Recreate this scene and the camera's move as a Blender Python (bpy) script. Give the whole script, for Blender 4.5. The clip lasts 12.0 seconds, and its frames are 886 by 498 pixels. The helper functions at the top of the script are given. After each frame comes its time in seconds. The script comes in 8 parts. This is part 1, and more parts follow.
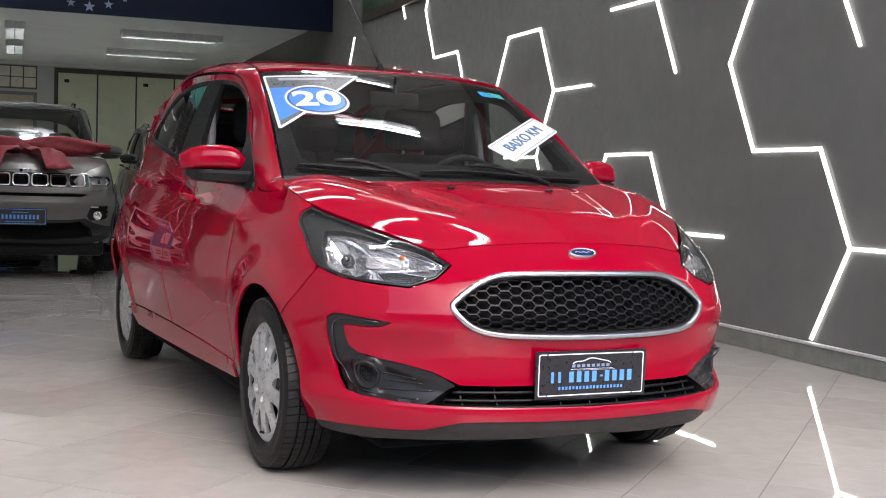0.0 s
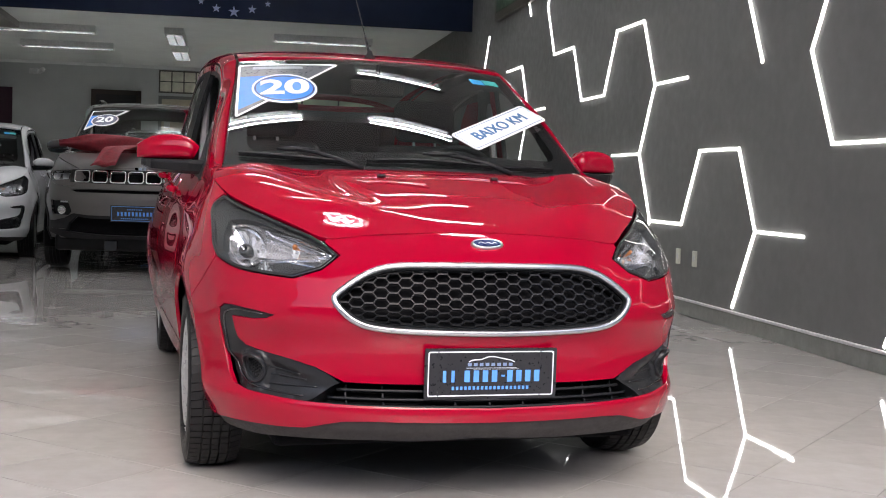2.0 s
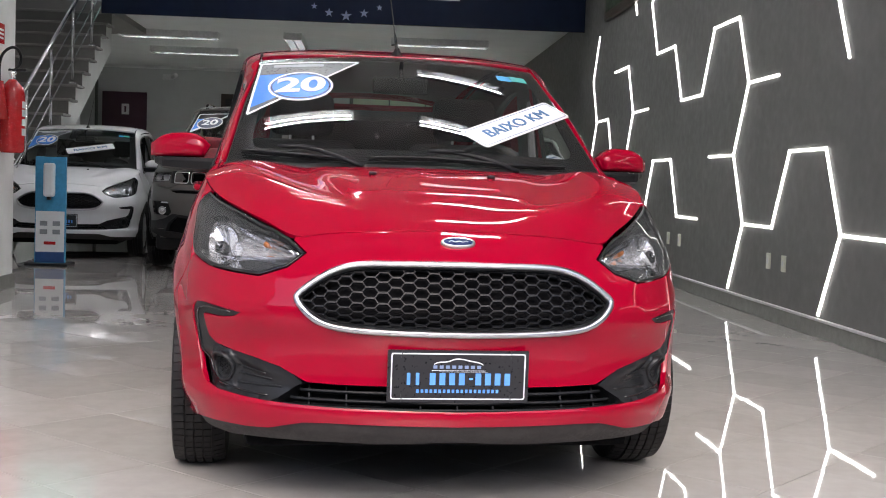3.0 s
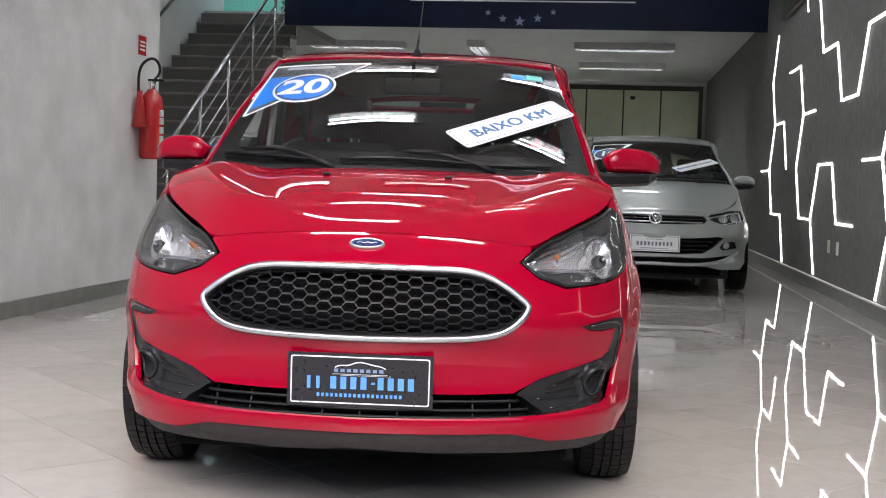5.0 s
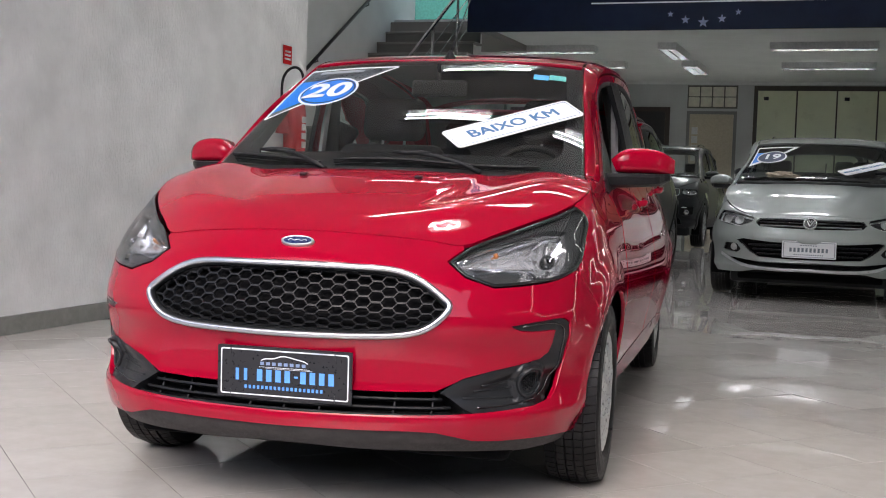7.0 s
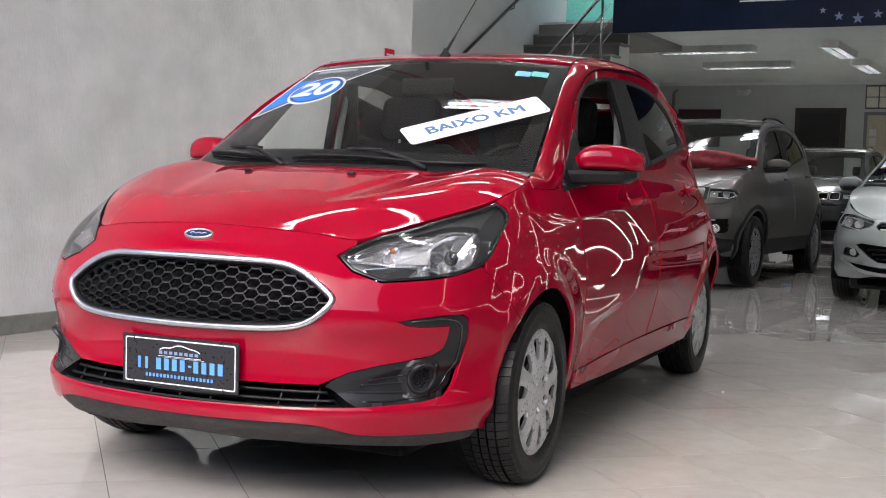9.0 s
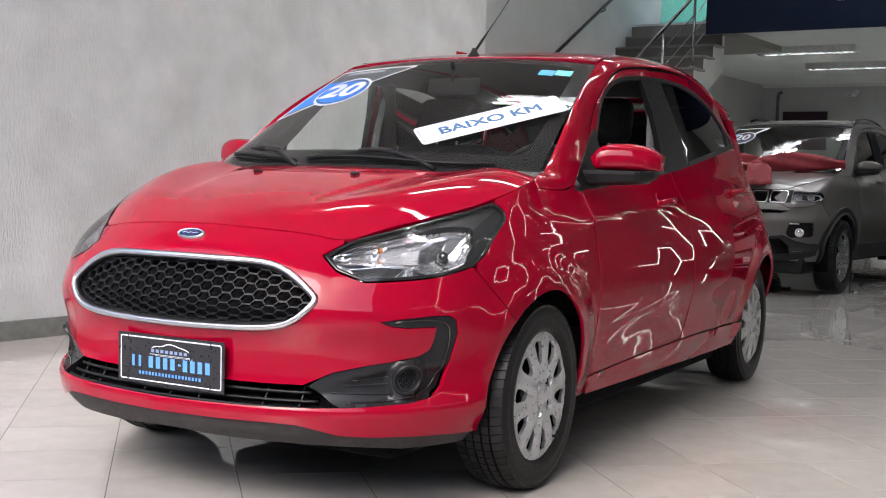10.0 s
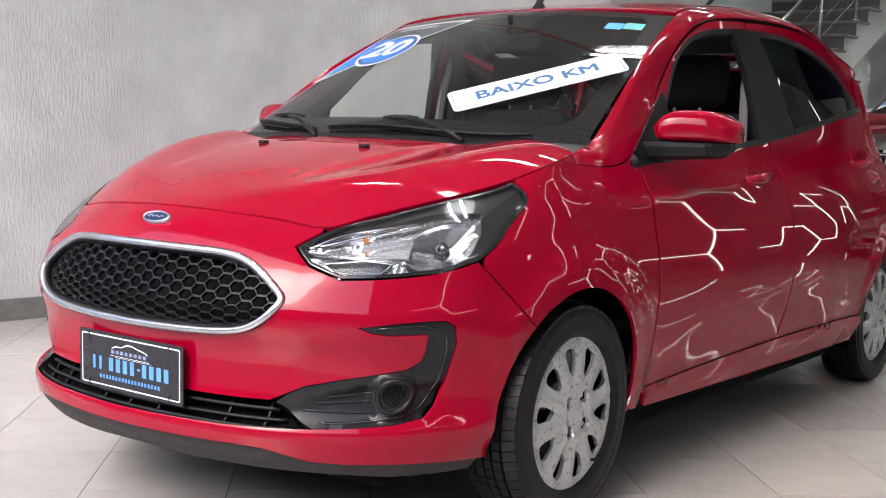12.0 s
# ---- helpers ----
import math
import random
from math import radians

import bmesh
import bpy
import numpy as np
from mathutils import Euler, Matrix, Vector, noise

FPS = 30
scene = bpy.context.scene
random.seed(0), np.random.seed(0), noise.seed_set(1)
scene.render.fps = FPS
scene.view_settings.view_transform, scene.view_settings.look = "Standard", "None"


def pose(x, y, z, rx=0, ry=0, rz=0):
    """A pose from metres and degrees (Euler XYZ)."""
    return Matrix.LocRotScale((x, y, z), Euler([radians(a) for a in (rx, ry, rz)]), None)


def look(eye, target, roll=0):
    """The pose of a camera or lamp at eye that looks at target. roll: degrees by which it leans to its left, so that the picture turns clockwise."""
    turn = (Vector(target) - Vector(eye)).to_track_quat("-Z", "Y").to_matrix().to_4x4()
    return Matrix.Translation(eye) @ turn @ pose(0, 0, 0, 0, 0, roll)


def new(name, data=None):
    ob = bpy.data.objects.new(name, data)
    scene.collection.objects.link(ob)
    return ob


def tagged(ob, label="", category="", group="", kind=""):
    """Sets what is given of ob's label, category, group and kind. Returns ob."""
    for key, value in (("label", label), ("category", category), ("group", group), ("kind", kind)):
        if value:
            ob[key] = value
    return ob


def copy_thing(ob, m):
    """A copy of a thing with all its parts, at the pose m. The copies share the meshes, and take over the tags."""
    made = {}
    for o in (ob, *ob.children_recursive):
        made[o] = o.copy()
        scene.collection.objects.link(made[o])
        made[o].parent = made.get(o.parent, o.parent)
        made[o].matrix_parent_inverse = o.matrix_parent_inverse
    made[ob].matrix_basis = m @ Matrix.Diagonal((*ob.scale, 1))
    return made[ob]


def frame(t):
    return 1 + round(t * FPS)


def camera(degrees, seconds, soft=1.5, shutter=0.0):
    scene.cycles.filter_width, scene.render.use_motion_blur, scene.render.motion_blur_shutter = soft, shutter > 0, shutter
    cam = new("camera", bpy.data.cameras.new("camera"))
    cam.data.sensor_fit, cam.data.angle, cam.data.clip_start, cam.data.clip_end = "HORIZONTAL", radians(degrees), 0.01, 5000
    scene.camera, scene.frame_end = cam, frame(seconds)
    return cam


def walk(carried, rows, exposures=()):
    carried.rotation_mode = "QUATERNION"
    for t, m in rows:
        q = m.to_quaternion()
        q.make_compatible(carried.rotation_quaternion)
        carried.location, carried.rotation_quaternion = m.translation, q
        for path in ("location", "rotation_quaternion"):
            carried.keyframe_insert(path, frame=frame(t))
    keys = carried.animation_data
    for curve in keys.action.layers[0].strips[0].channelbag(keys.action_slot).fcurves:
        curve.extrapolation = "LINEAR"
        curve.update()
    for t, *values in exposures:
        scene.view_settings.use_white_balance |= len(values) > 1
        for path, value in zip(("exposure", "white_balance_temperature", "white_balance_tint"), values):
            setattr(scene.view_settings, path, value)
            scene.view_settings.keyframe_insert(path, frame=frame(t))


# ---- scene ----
# ---- the camera and its walk ----
EXPOSURE = 0.95
cam = camera(40.65, 12.0, 1.0)
PATH = [
    (0, (-1.555, -3.865, 0.941), (-0.874, -1.987, 0.835), 1.78),
    (0.5, (-1.347, -3.897, 0.935), (-0.718, -2.002, 0.829), 1.78),
    (1, (-1.132, -3.941, 0.934), (-0.571, -2.024, 0.827), 1.83),
    (1.5, (-0.891, -3.926, 0.911), (-0.421, -1.985, 0.803), 1.83),
    (2, (-0.664, -3.902, 0.916), (-0.304, -1.938, 0.807), 1.79),
    (2.5, (-0.415, -3.903, 0.917), (-0.175, -1.92, 0.808), 1.84),
    (3, (-0.179, -3.862, 0.911), (-0.057, -1.868, 0.801), 1.88),
    (5, (0.68, -3.735, 0.917), (0.412, -1.756, 0.807), 1.85),
    (5.5, (0.88, -3.705, 0.917), (0.517, -1.741, 0.808), 1.84),
    (6, (1.091, -3.693, 0.919), (0.625, -1.752, 0.809), 1.81),
    (6.5, (1.287, -3.628, 0.915), (0.721, -1.713, 0.802), 1.95),
    (7, (1.486, -3.563, 0.923), (0.833, -1.676, 0.811), 1.82),
    (9, (2.243, -3.222, 0.923), (1.285, -1.47, 0.808), 1.94),
    (9.5, (2.406, -3.136, 0.915), (1.367, -1.43, 0.802), 1.88),
    (10, (2.509, -3.007, 0.917), (1.39, -1.353, 0.805), 1.81),
    (10.5, (2.616, -2.875, 0.924), (1.433, -1.267, 0.81), 1.87),
    (11, (2.69, -2.704, 0.95), (1.457, -1.134, 0.835), 1.91),
    (11.5, (2.638, -2.532, 0.941), (1.35, -1.006, 0.821), 1.8),
    (12, (2.491, -2.311, 0.97), (1.159, -0.831, 0.781), 1.93),
]
# the camera opens up a little as it turns to the pale wall
TINT = (6400, 13)
walk(cam, [(t, look(eye, aim, roll)) for t, eye, aim, roll in PATH], [(t, EXPOSURE + stops, *TINT) for t, stops in ((0, -0.05), (3, -0.16), (6.0, -0.17), (9, 0.0), (12, 0.15))])

# ---- world and sun ----
world = bpy.data.worlds.new("sky")
scene.world = world
world.use_nodes = True
sky_nodes = world.node_tree
sky = sky_nodes.nodes.new("ShaderNodeTexSky")
sky.sky_type, sky.sun_disc = "NISHITA", False
sky.sun_elevation, sky.sun_rotation = radians(43), radians(178)
sky.air_density, sky.dust_density = 1.0, 3.0
sky_nodes.links.new(sky.outputs["Color"], sky_nodes.nodes["Background"].inputs["Color"])
sky_nodes.nodes["Background"].inputs["Strength"].default_value = 0.27

sun = new("sun", bpy.data.lights.new("sun", "SUN"))
sun.data.energy, sun.data.angle, sun.data.color = 0.6, radians(25), (1.0, 0.965, 1.0)
sun.matrix_basis = look((0.3, -8, 7.5), (0, 0, 0))

# ---- materials ----
def material(name):
    ma = bpy.data.materials.new(name)
    ma.use_nodes = True
    return ma, ma.node_tree, ma.node_tree.nodes["Principled BSDF"]


def noise_of(nt, scale, detail=4, rough=0.55, stretch=(1, 1, 1), space="Object"):
    co, mp, no = nt.nodes.new("ShaderNodeTexCoord"), nt.nodes.new("ShaderNodeMapping"), nt.nodes.new("ShaderNodeTexNoise")
    mp.inputs["Scale"].default_value = stretch
    no.inputs["Scale"].default_value, no.inputs["Detail"].default_value, no.inputs["Roughness"].default_value = scale, detail, rough
    nt.links.new(co.outputs[space], mp.inputs["Vector"])
    nt.links.new(mp.outputs["Vector"], no.inputs["Vector"])
    return no.outputs["Fac"]


def ramp_of(nt, fac, stops):
    r = nt.nodes.new("ShaderNodeValToRGB")
    while len(r.color_ramp.elements) < len(stops):
        r.color_ramp.elements.new(0.5)
    for e, (p, c) in zip(r.color_ramp.elements, stops):
        e.position, e.color = p, (*c, 1) if len(c) == 3 else c
    nt.links.new(fac, r.inputs["Fac"])
    return r.outputs["Color"]


def range_of(nt, fac, lo, hi, a=0.3, b=0.7):
    r = nt.nodes.new("ShaderNodeMapRange")
    for k, v in zip(("From Min", "From Max", "To Min", "To Max"), (a, b, lo, hi)):
        r.inputs[k].default_value = v
    nt.links.new(fac, r.inputs["Value"])
    return r.outputs["Result"]


def bump_of(nt, bsdf, height, strength, distance=0.01):
    b = nt.nodes.new("ShaderNodeBump")
    b.inputs["Strength"].default_value, b.inputs["Distance"].default_value = strength, distance
    nt.links.new(height, b.inputs["Height"])
    nt.links.new(b.outputs["Normal"], bsdf.inputs["Normal"])


def plain(name, colour, rough=0.5, metal=0.0, vary=0.12, scale=30, bump=0.0, bump_scale=200, coat=0.0, spec=0.5, space="Object"):
    """A surface with a mottled colour, uneven gloss and fine relief."""
    ma, nt, b = material(name)
    n = noise_of(nt, scale, space=space)
    dark = tuple(c * (1 - vary) for c in colour)
    light = tuple(min(1, c * (1 + vary)) for c in colour)
    nt.links.new(ramp_of(nt, n, [(0.3, dark), (0.7, light)]), b.inputs["Base Color"])
    nt.links.new(range_of(nt, noise_of(nt, scale * 3.1, space=space), max(0.0, rough * 0.85), min(1, rough * 1.15)), b.inputs["Roughness"])
    b.inputs["Metallic"].default_value = metal
    b.inputs["Specular IOR Level"].default_value = spec
    b.inputs["Coat Weight"].default_value = coat
    b.inputs["Coat Roughness"].default_value = 0.03
    if bump:
        bump_of(nt, b, noise_of(nt, bump_scale, space=space), bump, 0.002)
    return ma


def car_paint(name, colour, flake=0.0, rough=0.35):
    ma, nt, b = material(name)
    n = noise_of(nt, 6, 3)
    nt.links.new(ramp_of(nt, n, [(0.3, tuple(c * 0.94 for c in colour)), (0.7, colour)]), b.inputs["Base Color"])
    b.inputs["Roughness"].default_value = rough
    b.inputs["Metallic"].default_value = flake
    b.inputs["Coat Weight"].default_value = 1.0
    b.inputs["Coat IOR"].default_value = 1.4
    b.inputs["Specular IOR Level"].default_value = 0.0 if flake == 0 else 0.5
    nt.links.new(range_of(nt, noise_of(nt, 40, 2), 0.004, 0.012), b.inputs["Coat Roughness"])
    return ma


def thin_glass(name, tint, gloss=1.0):
    """A pane without refraction: tinted, clear straight through, mirror-like at a slant."""
    ma = bpy.data.materials.new(name)
    ma.use_nodes = True
    nt = ma.node_tree
    nt.nodes.clear()
    out, mix = nt.nodes.new("ShaderNodeOutputMaterial"), nt.nodes.new("ShaderNodeMixShader")
    clear, shine, fr = nt.nodes.new("ShaderNodeBsdfTransparent"), nt.nodes.new("ShaderNodeBsdfGlossy"), nt.nodes.new("ShaderNodeFresnel")
    clear.inputs["Color"].default_value = (*tint, 1)
    shine.inputs["Roughness"].default_value = 0.01
    shine.inputs["Color"].default_value = (gloss, gloss, gloss, 1)
    fr.inputs["IOR"].default_value = 1.6
    nt.links.new(fr.outputs["Fac"], mix.inputs["Fac"])
    nt.links.new(clear.outputs["BSDF"], mix.inputs[1])
    nt.links.new(shine.outputs["BSDF"], mix.inputs[2])
    nt.links.new(mix.outputs["Shader"], out.inputs["Surface"])
    return ma


def glow(name, colour, strength):
    ma, nt, b = material(name)
    b.inputs["Base Color"].default_value = (0.8, 0.8, 0.8, 1)
    b.inputs["Emission Color"].default_value = (*colour, 1)
    b.inputs["Emission Strength"].default_value = strength
    return ma


RED = car_paint("red_paint", (0.285, 0.0004, 0.016))
WHITE_PAINT = car_paint("white_paint", (0.72, 0.73, 0.74))
GREY_PAINT = car_paint("grey_paint", (0.105, 0.100, 0.095), 0.35, 0.35)
DARK_PAINT = car_paint("dark_paint", (0.016, 0.018, 0.021), 0.4, 0.3)
SILVER_PAINT = car_paint("silver_paint", (0.27, 0.30, 0.29), 0.35, 0.4)
BLACK_PAINT = car_paint("black_paint", (0.012, 0.012, 0.014))
BLACK_PLASTIC = plain("black_plastic", (0.009, 0.0095, 0.0105), 0.42, bump=0.15, bump_scale=900, spec=0.2)
SATIN_BLACK = plain("satin_black_plastic", (0.012, 0.013, 0.0145), 0.34, bump=0.12, bump_scale=900, spec=0.34)
GLOSS_BLACK = plain("gloss_black", (0.01, 0.01, 0.011), 0.12, coat=0.5)
DARK_PLASTIC = plain("dark_plastic", (0.012, 0.012, 0.013), 0.6, bump=0.2, bump_scale=700, spec=0.25)
PILLAR_BLACK = plain("pillar_film", (0.010, 0.011, 0.012), 0.45, vary=0.05, spec=0.12)
SPLITTER = plain("grained_grey_plastic", (0.032, 0.029, 0.028), 0.62, vary=0.2, bump=0.3, bump_scale=600, spec=0.3)
# near-black: shade in gaps, intakes, arches and under the cars, put into colour
SHADE_BLACK = plain("shade_black", (0.003, 0.003, 0.0035), 0.9, spec=0.1)
RUBBER = plain("tyre_rubber", (0.008, 0.008, 0.0085), 0.5, vary=0.25, bump=0.25, bump_scale=300, spec=0.22)
CHROME = plain("satin_chrome", (0.50, 0.51, 0.525), 0.32, 1.0, vary=0.04)
BRIGHT_CHROME = plain("bright_chrome", (0.85, 0.86, 0.88), 0.04, 1.0, vary=0.02)
LAMP_CHROME = plain("lamp_reflector", (0.92, 0.93, 0.95), 0.13, 0.86, vary=0.02)
CAP_SILVER = plain("hubcap_silver", (0.43, 0.445, 0.445), 0.30, 0.45, vary=0.05, coat=0.2)
ALLOY = plain("alloy", (0.35, 0.36, 0.38), 0.28, 0.9, vary=0.05)
LAMP_BEZEL = plain("lamp_bezel", (0.034, 0.037, 0.038), 0.22, vary=0.05, coat=0.4)
AMBER = plain("amber_bulb", (0.50, 0.17, 0.05), 0.2)
SCREEN_GLASS = thin_glass("windscreen_glass", (0.80, 0.86, 0.83))
LAMP_GLASS = thin_glass("lamp_glass", (0.95, 0.96, 0.97))
TINT_GLASS = thin_glass("tinted_glass", (0.035, 0.038, 0.042))
MIRROR = plain("mirror_silver", (0.9, 0.9, 0.9), 0.02, 1.0, vary=0.0)
SEAT_CLOTH = plain("seat_cloth", (0.034, 0.035, 0.037), 0.95, spec=0.1, vary=0.3, scale=80, bump=0.4, bump_scale=500)
TRIM_GREY = plain("interior_trim", (0.05, 0.052, 0.052), 0.7, bump=0.2, bump_scale=500)
LINING = plain("headlining", (0.20, 0.20, 0.195), 0.95, vary=0.06)
BELT = plain("belt_webbing", (0.30, 0.30, 0.31), 0.8)
PLATE_BLACK = plain("plate_black", (0.018, 0.018, 0.02), 0.3)
STICKER_WHITE = plain("sticker_white", (0.72, 0.74, 0.76), 0.4, vary=0.03)
STICKER_BLUE = plain("sticker_blue", (0.004, 0.18, 0.68), 0.35, vary=0.04)
PALE_BLUE = plain("print_pale_blue", (0.10, 0.30, 0.75), 0.4, vary=0.04)
PRINT_STEEL = plain("print_steel_blue", (0.20, 0.27, 0.42), 0.4, vary=0.05)
SIGN_BLUE = plain("print_sign_blue", (0.03, 0.13, 0.30), 0.5, vary=0.06)
EMBLEM_BLUE = plain("emblem_blue", (0.006, 0.016, 0.075), 0.3, coat=0.3)
TAG_BLUE = plain("sticker_light_blue", (0.02, 0.30, 0.62), 0.4)
TAG_GREEN = plain("sticker_green", (0.05, 0.42, 0.38), 0.4)
TAIL_RED = plain("tail_lens", (0.35, 0.01, 0.012), 0.1, coat=1.0)

# ---- helpers ----
from mathutils.geometry import delaunay_2d_cdt


def mesh_of(bm, name):
    me = bpy.data.meshes.new(name)
    bm.normal_update()
    bm.to_mesh(me)
    bm.free()
    return me


def part(name, bm, material, parent=None, label="", smooth=False, at=None):
    """Links a bmesh (or mesh) as one object under a thing or a part."""
    me = mesh_of(bm, name) if isinstance(bm, bmesh.types.BMesh) else bm
    if not me.materials:
        for ma in material if isinstance(material, (list, tuple)) else [material]:
            me.materials.append(ma)
    if smooth:
        me.shade_smooth()
    ob = new(name, me)
    if parent:
        ob.parent = parent
    if at is not None:
        ob.matrix_basis = at
    if label:
        ob["label"] = label
    return ob


def thing(name, at, label, category, group="", kind=""):
    """An Empty at a thing's base, to carry its parts."""
    ob = new(name)
    ob.empty_display_size = 0.1
    ob.matrix_basis = at
    return tagged(ob, label, category, group, kind)


def box(x0, x1, y0, y1, z0, z1, bevel=0.0, bm=None, seg=2):
    bm = bm or bmesh.new()
    m = Matrix.LocRotScale(((x0 + x1) / 2, (y0 + y1) / 2, (z0 + z1) / 2), None, (abs(x1 - x0), abs(y1 - y0), abs(z1 - z0)))
    made = bmesh.ops.create_cube(bm, size=1, matrix=m)["verts"]
    if bevel:
        edges = list({e for v in made for e in v.link_edges})
        bmesh.ops.bevel(bm, geom=edges, offset=bevel, segments=seg, affect="EDGES", profile=0.5)
    return bm


def lathe(profile, steps=48, bm=None, m=None, close=False):
    """Turns a profile of (radius, height) about the z axis."""
    bm = bm or bmesh.new()
    m = m or Matrix()
    rings = []
    for r, h in profile:
        if r < 1e-6:
            rings.append([bm.verts.new(m @ Vector((0, 0, h)))])
        else:
            rings.append([bm.verts.new(m @ Vector((r * math.cos(a), r * math.sin(a), h))) for a in (2 * math.pi * k / steps for k in range(steps))])
    pairs = list(zip(rings, rings[1:])) + ([(rings[-1], rings[0])] if close else [])
    for a, b in pairs:
        n = max(len(a), len(b))
        for k in range(n if n > 1 else 0):
            q = [a[k % len(a)], a[(k + 1) % len(a)], b[(k + 1) % len(b)], b[k % len(b)]]
            q = [v for i, v in enumerate(q) if v not in q[:i]]
            if len(q) > 2:
                bm.faces.new(q)
    return bm


def tube(points, radius, steps=10, bm=None, cap=True):
    """A round bar along points; radius a number or one for each point."""
    bm = bm or bmesh.new()
    pts = [Vector(p) for p in points]
    rad = radius if isinstance(radius, (list, tuple)) else [radius] * len(pts)
    rings, side = [], None
    for k, p in enumerate(pts):
        way = (pts[min(k + 1, len(pts) - 1)] - pts[max(k - 1, 0)]).normalized()
        if side is None:
            side = way.orthogonal().normalized()
        side = (side - way * side.dot(way)).normalized()
        up = way.cross(side)
        rings.append([bm.verts.new(p + rad[k] * (math.cos(a) * side + math.sin(a) * up)) for a in (2 * math.pi * j / steps for j in range(steps))])
    for a, b in zip(rings, rings[1:]):
        for j in range(steps):
            bm.faces.new((a[j], a[(j + 1) % steps], b[(j + 1) % steps], b[j]))
    if cap:
        bm.faces.new(rings[0][::-1])
        bm.faces.new(rings[-1])
    return bm


def plate_of(loop, thick, bm=None, m=None):
    """A flat plate: a closed loop of (u, v) in a plane, given a thickness along its third axis."""
    bm = bm or bmesh.new()
    m = m or Matrix()
    low = [bm.verts.new(m @ Vector((u, v, 0))) for u, v in loop]
    top = [bm.verts.new(m @ Vector((u, v, thick))) for u, v in loop]
    bm.faces.new(low[::-1])
    bm.faces.new(top)
    n = len(loop)
    for k in range(n):
        bm.faces.new((low[k], low[(k + 1) % n], top[(k + 1) % n], top[k]))
    return bm


def round_rect(w, h, r, steps=4):
    out = []
    for cx, cy, a0 in ((w / 2 - r, h / 2 - r, 0), (-w / 2 + r, h / 2 - r, 90), (-w / 2 + r, -h / 2 + r, 180), (w / 2 - r, -h / 2 + r, 270)):
        for k in range(steps + 1):
            a = radians(a0 + 90 * k / steps)
            out.append((cx + r * math.cos(a), cy + r * math.sin(a)))
    return out


def lettering(text, size, material, parent, at, name="lettering", depth=0.0008, wide=1.0, bold=0.0, heavy=0.0):
    cu = bpy.data.curves.new("text", "FONT")
    cu.body, cu.size, cu.align_x, cu.align_y, cu.extrude, cu.offset = text, size, "CENTER", "CENTER", depth, bold
    tmp = bpy.data.objects.new("text", cu)
    scene.collection.objects.link(tmp)
    bpy.context.view_layer.update()
    me = bpy.data.meshes.new_from_object(tmp.evaluated_get(bpy.context.evaluated_depsgraph_get()))
    bpy.data.objects.remove(tmp)
    me.transform(Matrix.Diagonal((wide, 1, 1, 1)))
    me.materials.clear()
    if heavy:
        bm = bmesh.new()
        for k, d in enumerate((-1, 0, 1)):
            q = me.copy()
            q.transform(Matrix.Translation((d * heavy, (k % 2) * heavy * 0.5, 0.00006 * k)))
            bm.from_mesh(q)
            bpy.data.meshes.remove(q)
        bm.to_mesh(me)
        bm.free()
    return part(name, me, material, parent, at=at)


class Spline:
    """A natural cubic through (t, value) knots; values may be tuples. Straight on beyond its ends."""

    def __init__(self, knots):
        self.t = np.array([k[0] for k in knots], float)
        self.v = np.array([k[1] for k in knots], float)
        if self.v.ndim == 1:
            self.v, self.flat = self.v[:, None], True
        else:
            self.flat = False
        n, h = len(self.t), np.diff(self.t)
        a, r = np.eye(n), np.zeros_like(self.v)
        for i in range(1, n - 1):
            a[i, i - 1 : i + 2] = h[i - 1], 2 * (h[i - 1] + h[i]), h[i]
            r[i] = 6 * ((self.v[i + 1] - self.v[i]) / h[i] - (self.v[i] - self.v[i - 1]) / h[i - 1])
        self.m = np.linalg.solve(a, r)

    def __call__(self, t):
        t = np.asarray(t, float)
        c = np.clip(t, self.t[0], self.t[-1])
        i = np.clip(np.searchsorted(self.t, c, side="right") - 1, 0, len(self.t) - 2)
        h = (self.t[i + 1] - self.t[i])[..., None]
        a, b = (self.t[i + 1] - c)[..., None] / h, (c - self.t[i])[..., None] / h
        out = a * self.v[i] + b * self.v[i + 1] + ((a**3 - a) * self.m[i] + (b**3 - b) * self.m[i + 1]) * h * h / 6
        slope = (self.v[i + 1] - self.v[i]) / h + ((1 - 3 * a * a) * self.m[i] + (3 * b * b - 1) * self.m[i + 1]) * h / 6
        out = out + slope * (t - c)[..., None]
        return out[..., 0] if self.flat else out


def curve_of(points, steps=8, closed=False):
    """A smooth dense polyline through points of any dimension."""
    pts = np.array(points, float)
    if closed:
        n = len(pts)
        pts = np.concatenate([pts[-3:], pts, pts[:4]])
    t = np.r_[0, np.cumsum(np.maximum(np.linalg.norm(np.diff(pts, axis=0), axis=1), 1e-6) ** 0.75)]
    s = Spline(list(zip(t, pts)))
    lo, hi = (3, 3 + n) if closed else (0, len(pts) - 1)
    out = np.concatenate([s(np.linspace(t[k], t[k + 1], steps, endpoint=False)) for k in range(lo, hi)])
    return out if closed else np.concatenate([out, pts[-1:]])


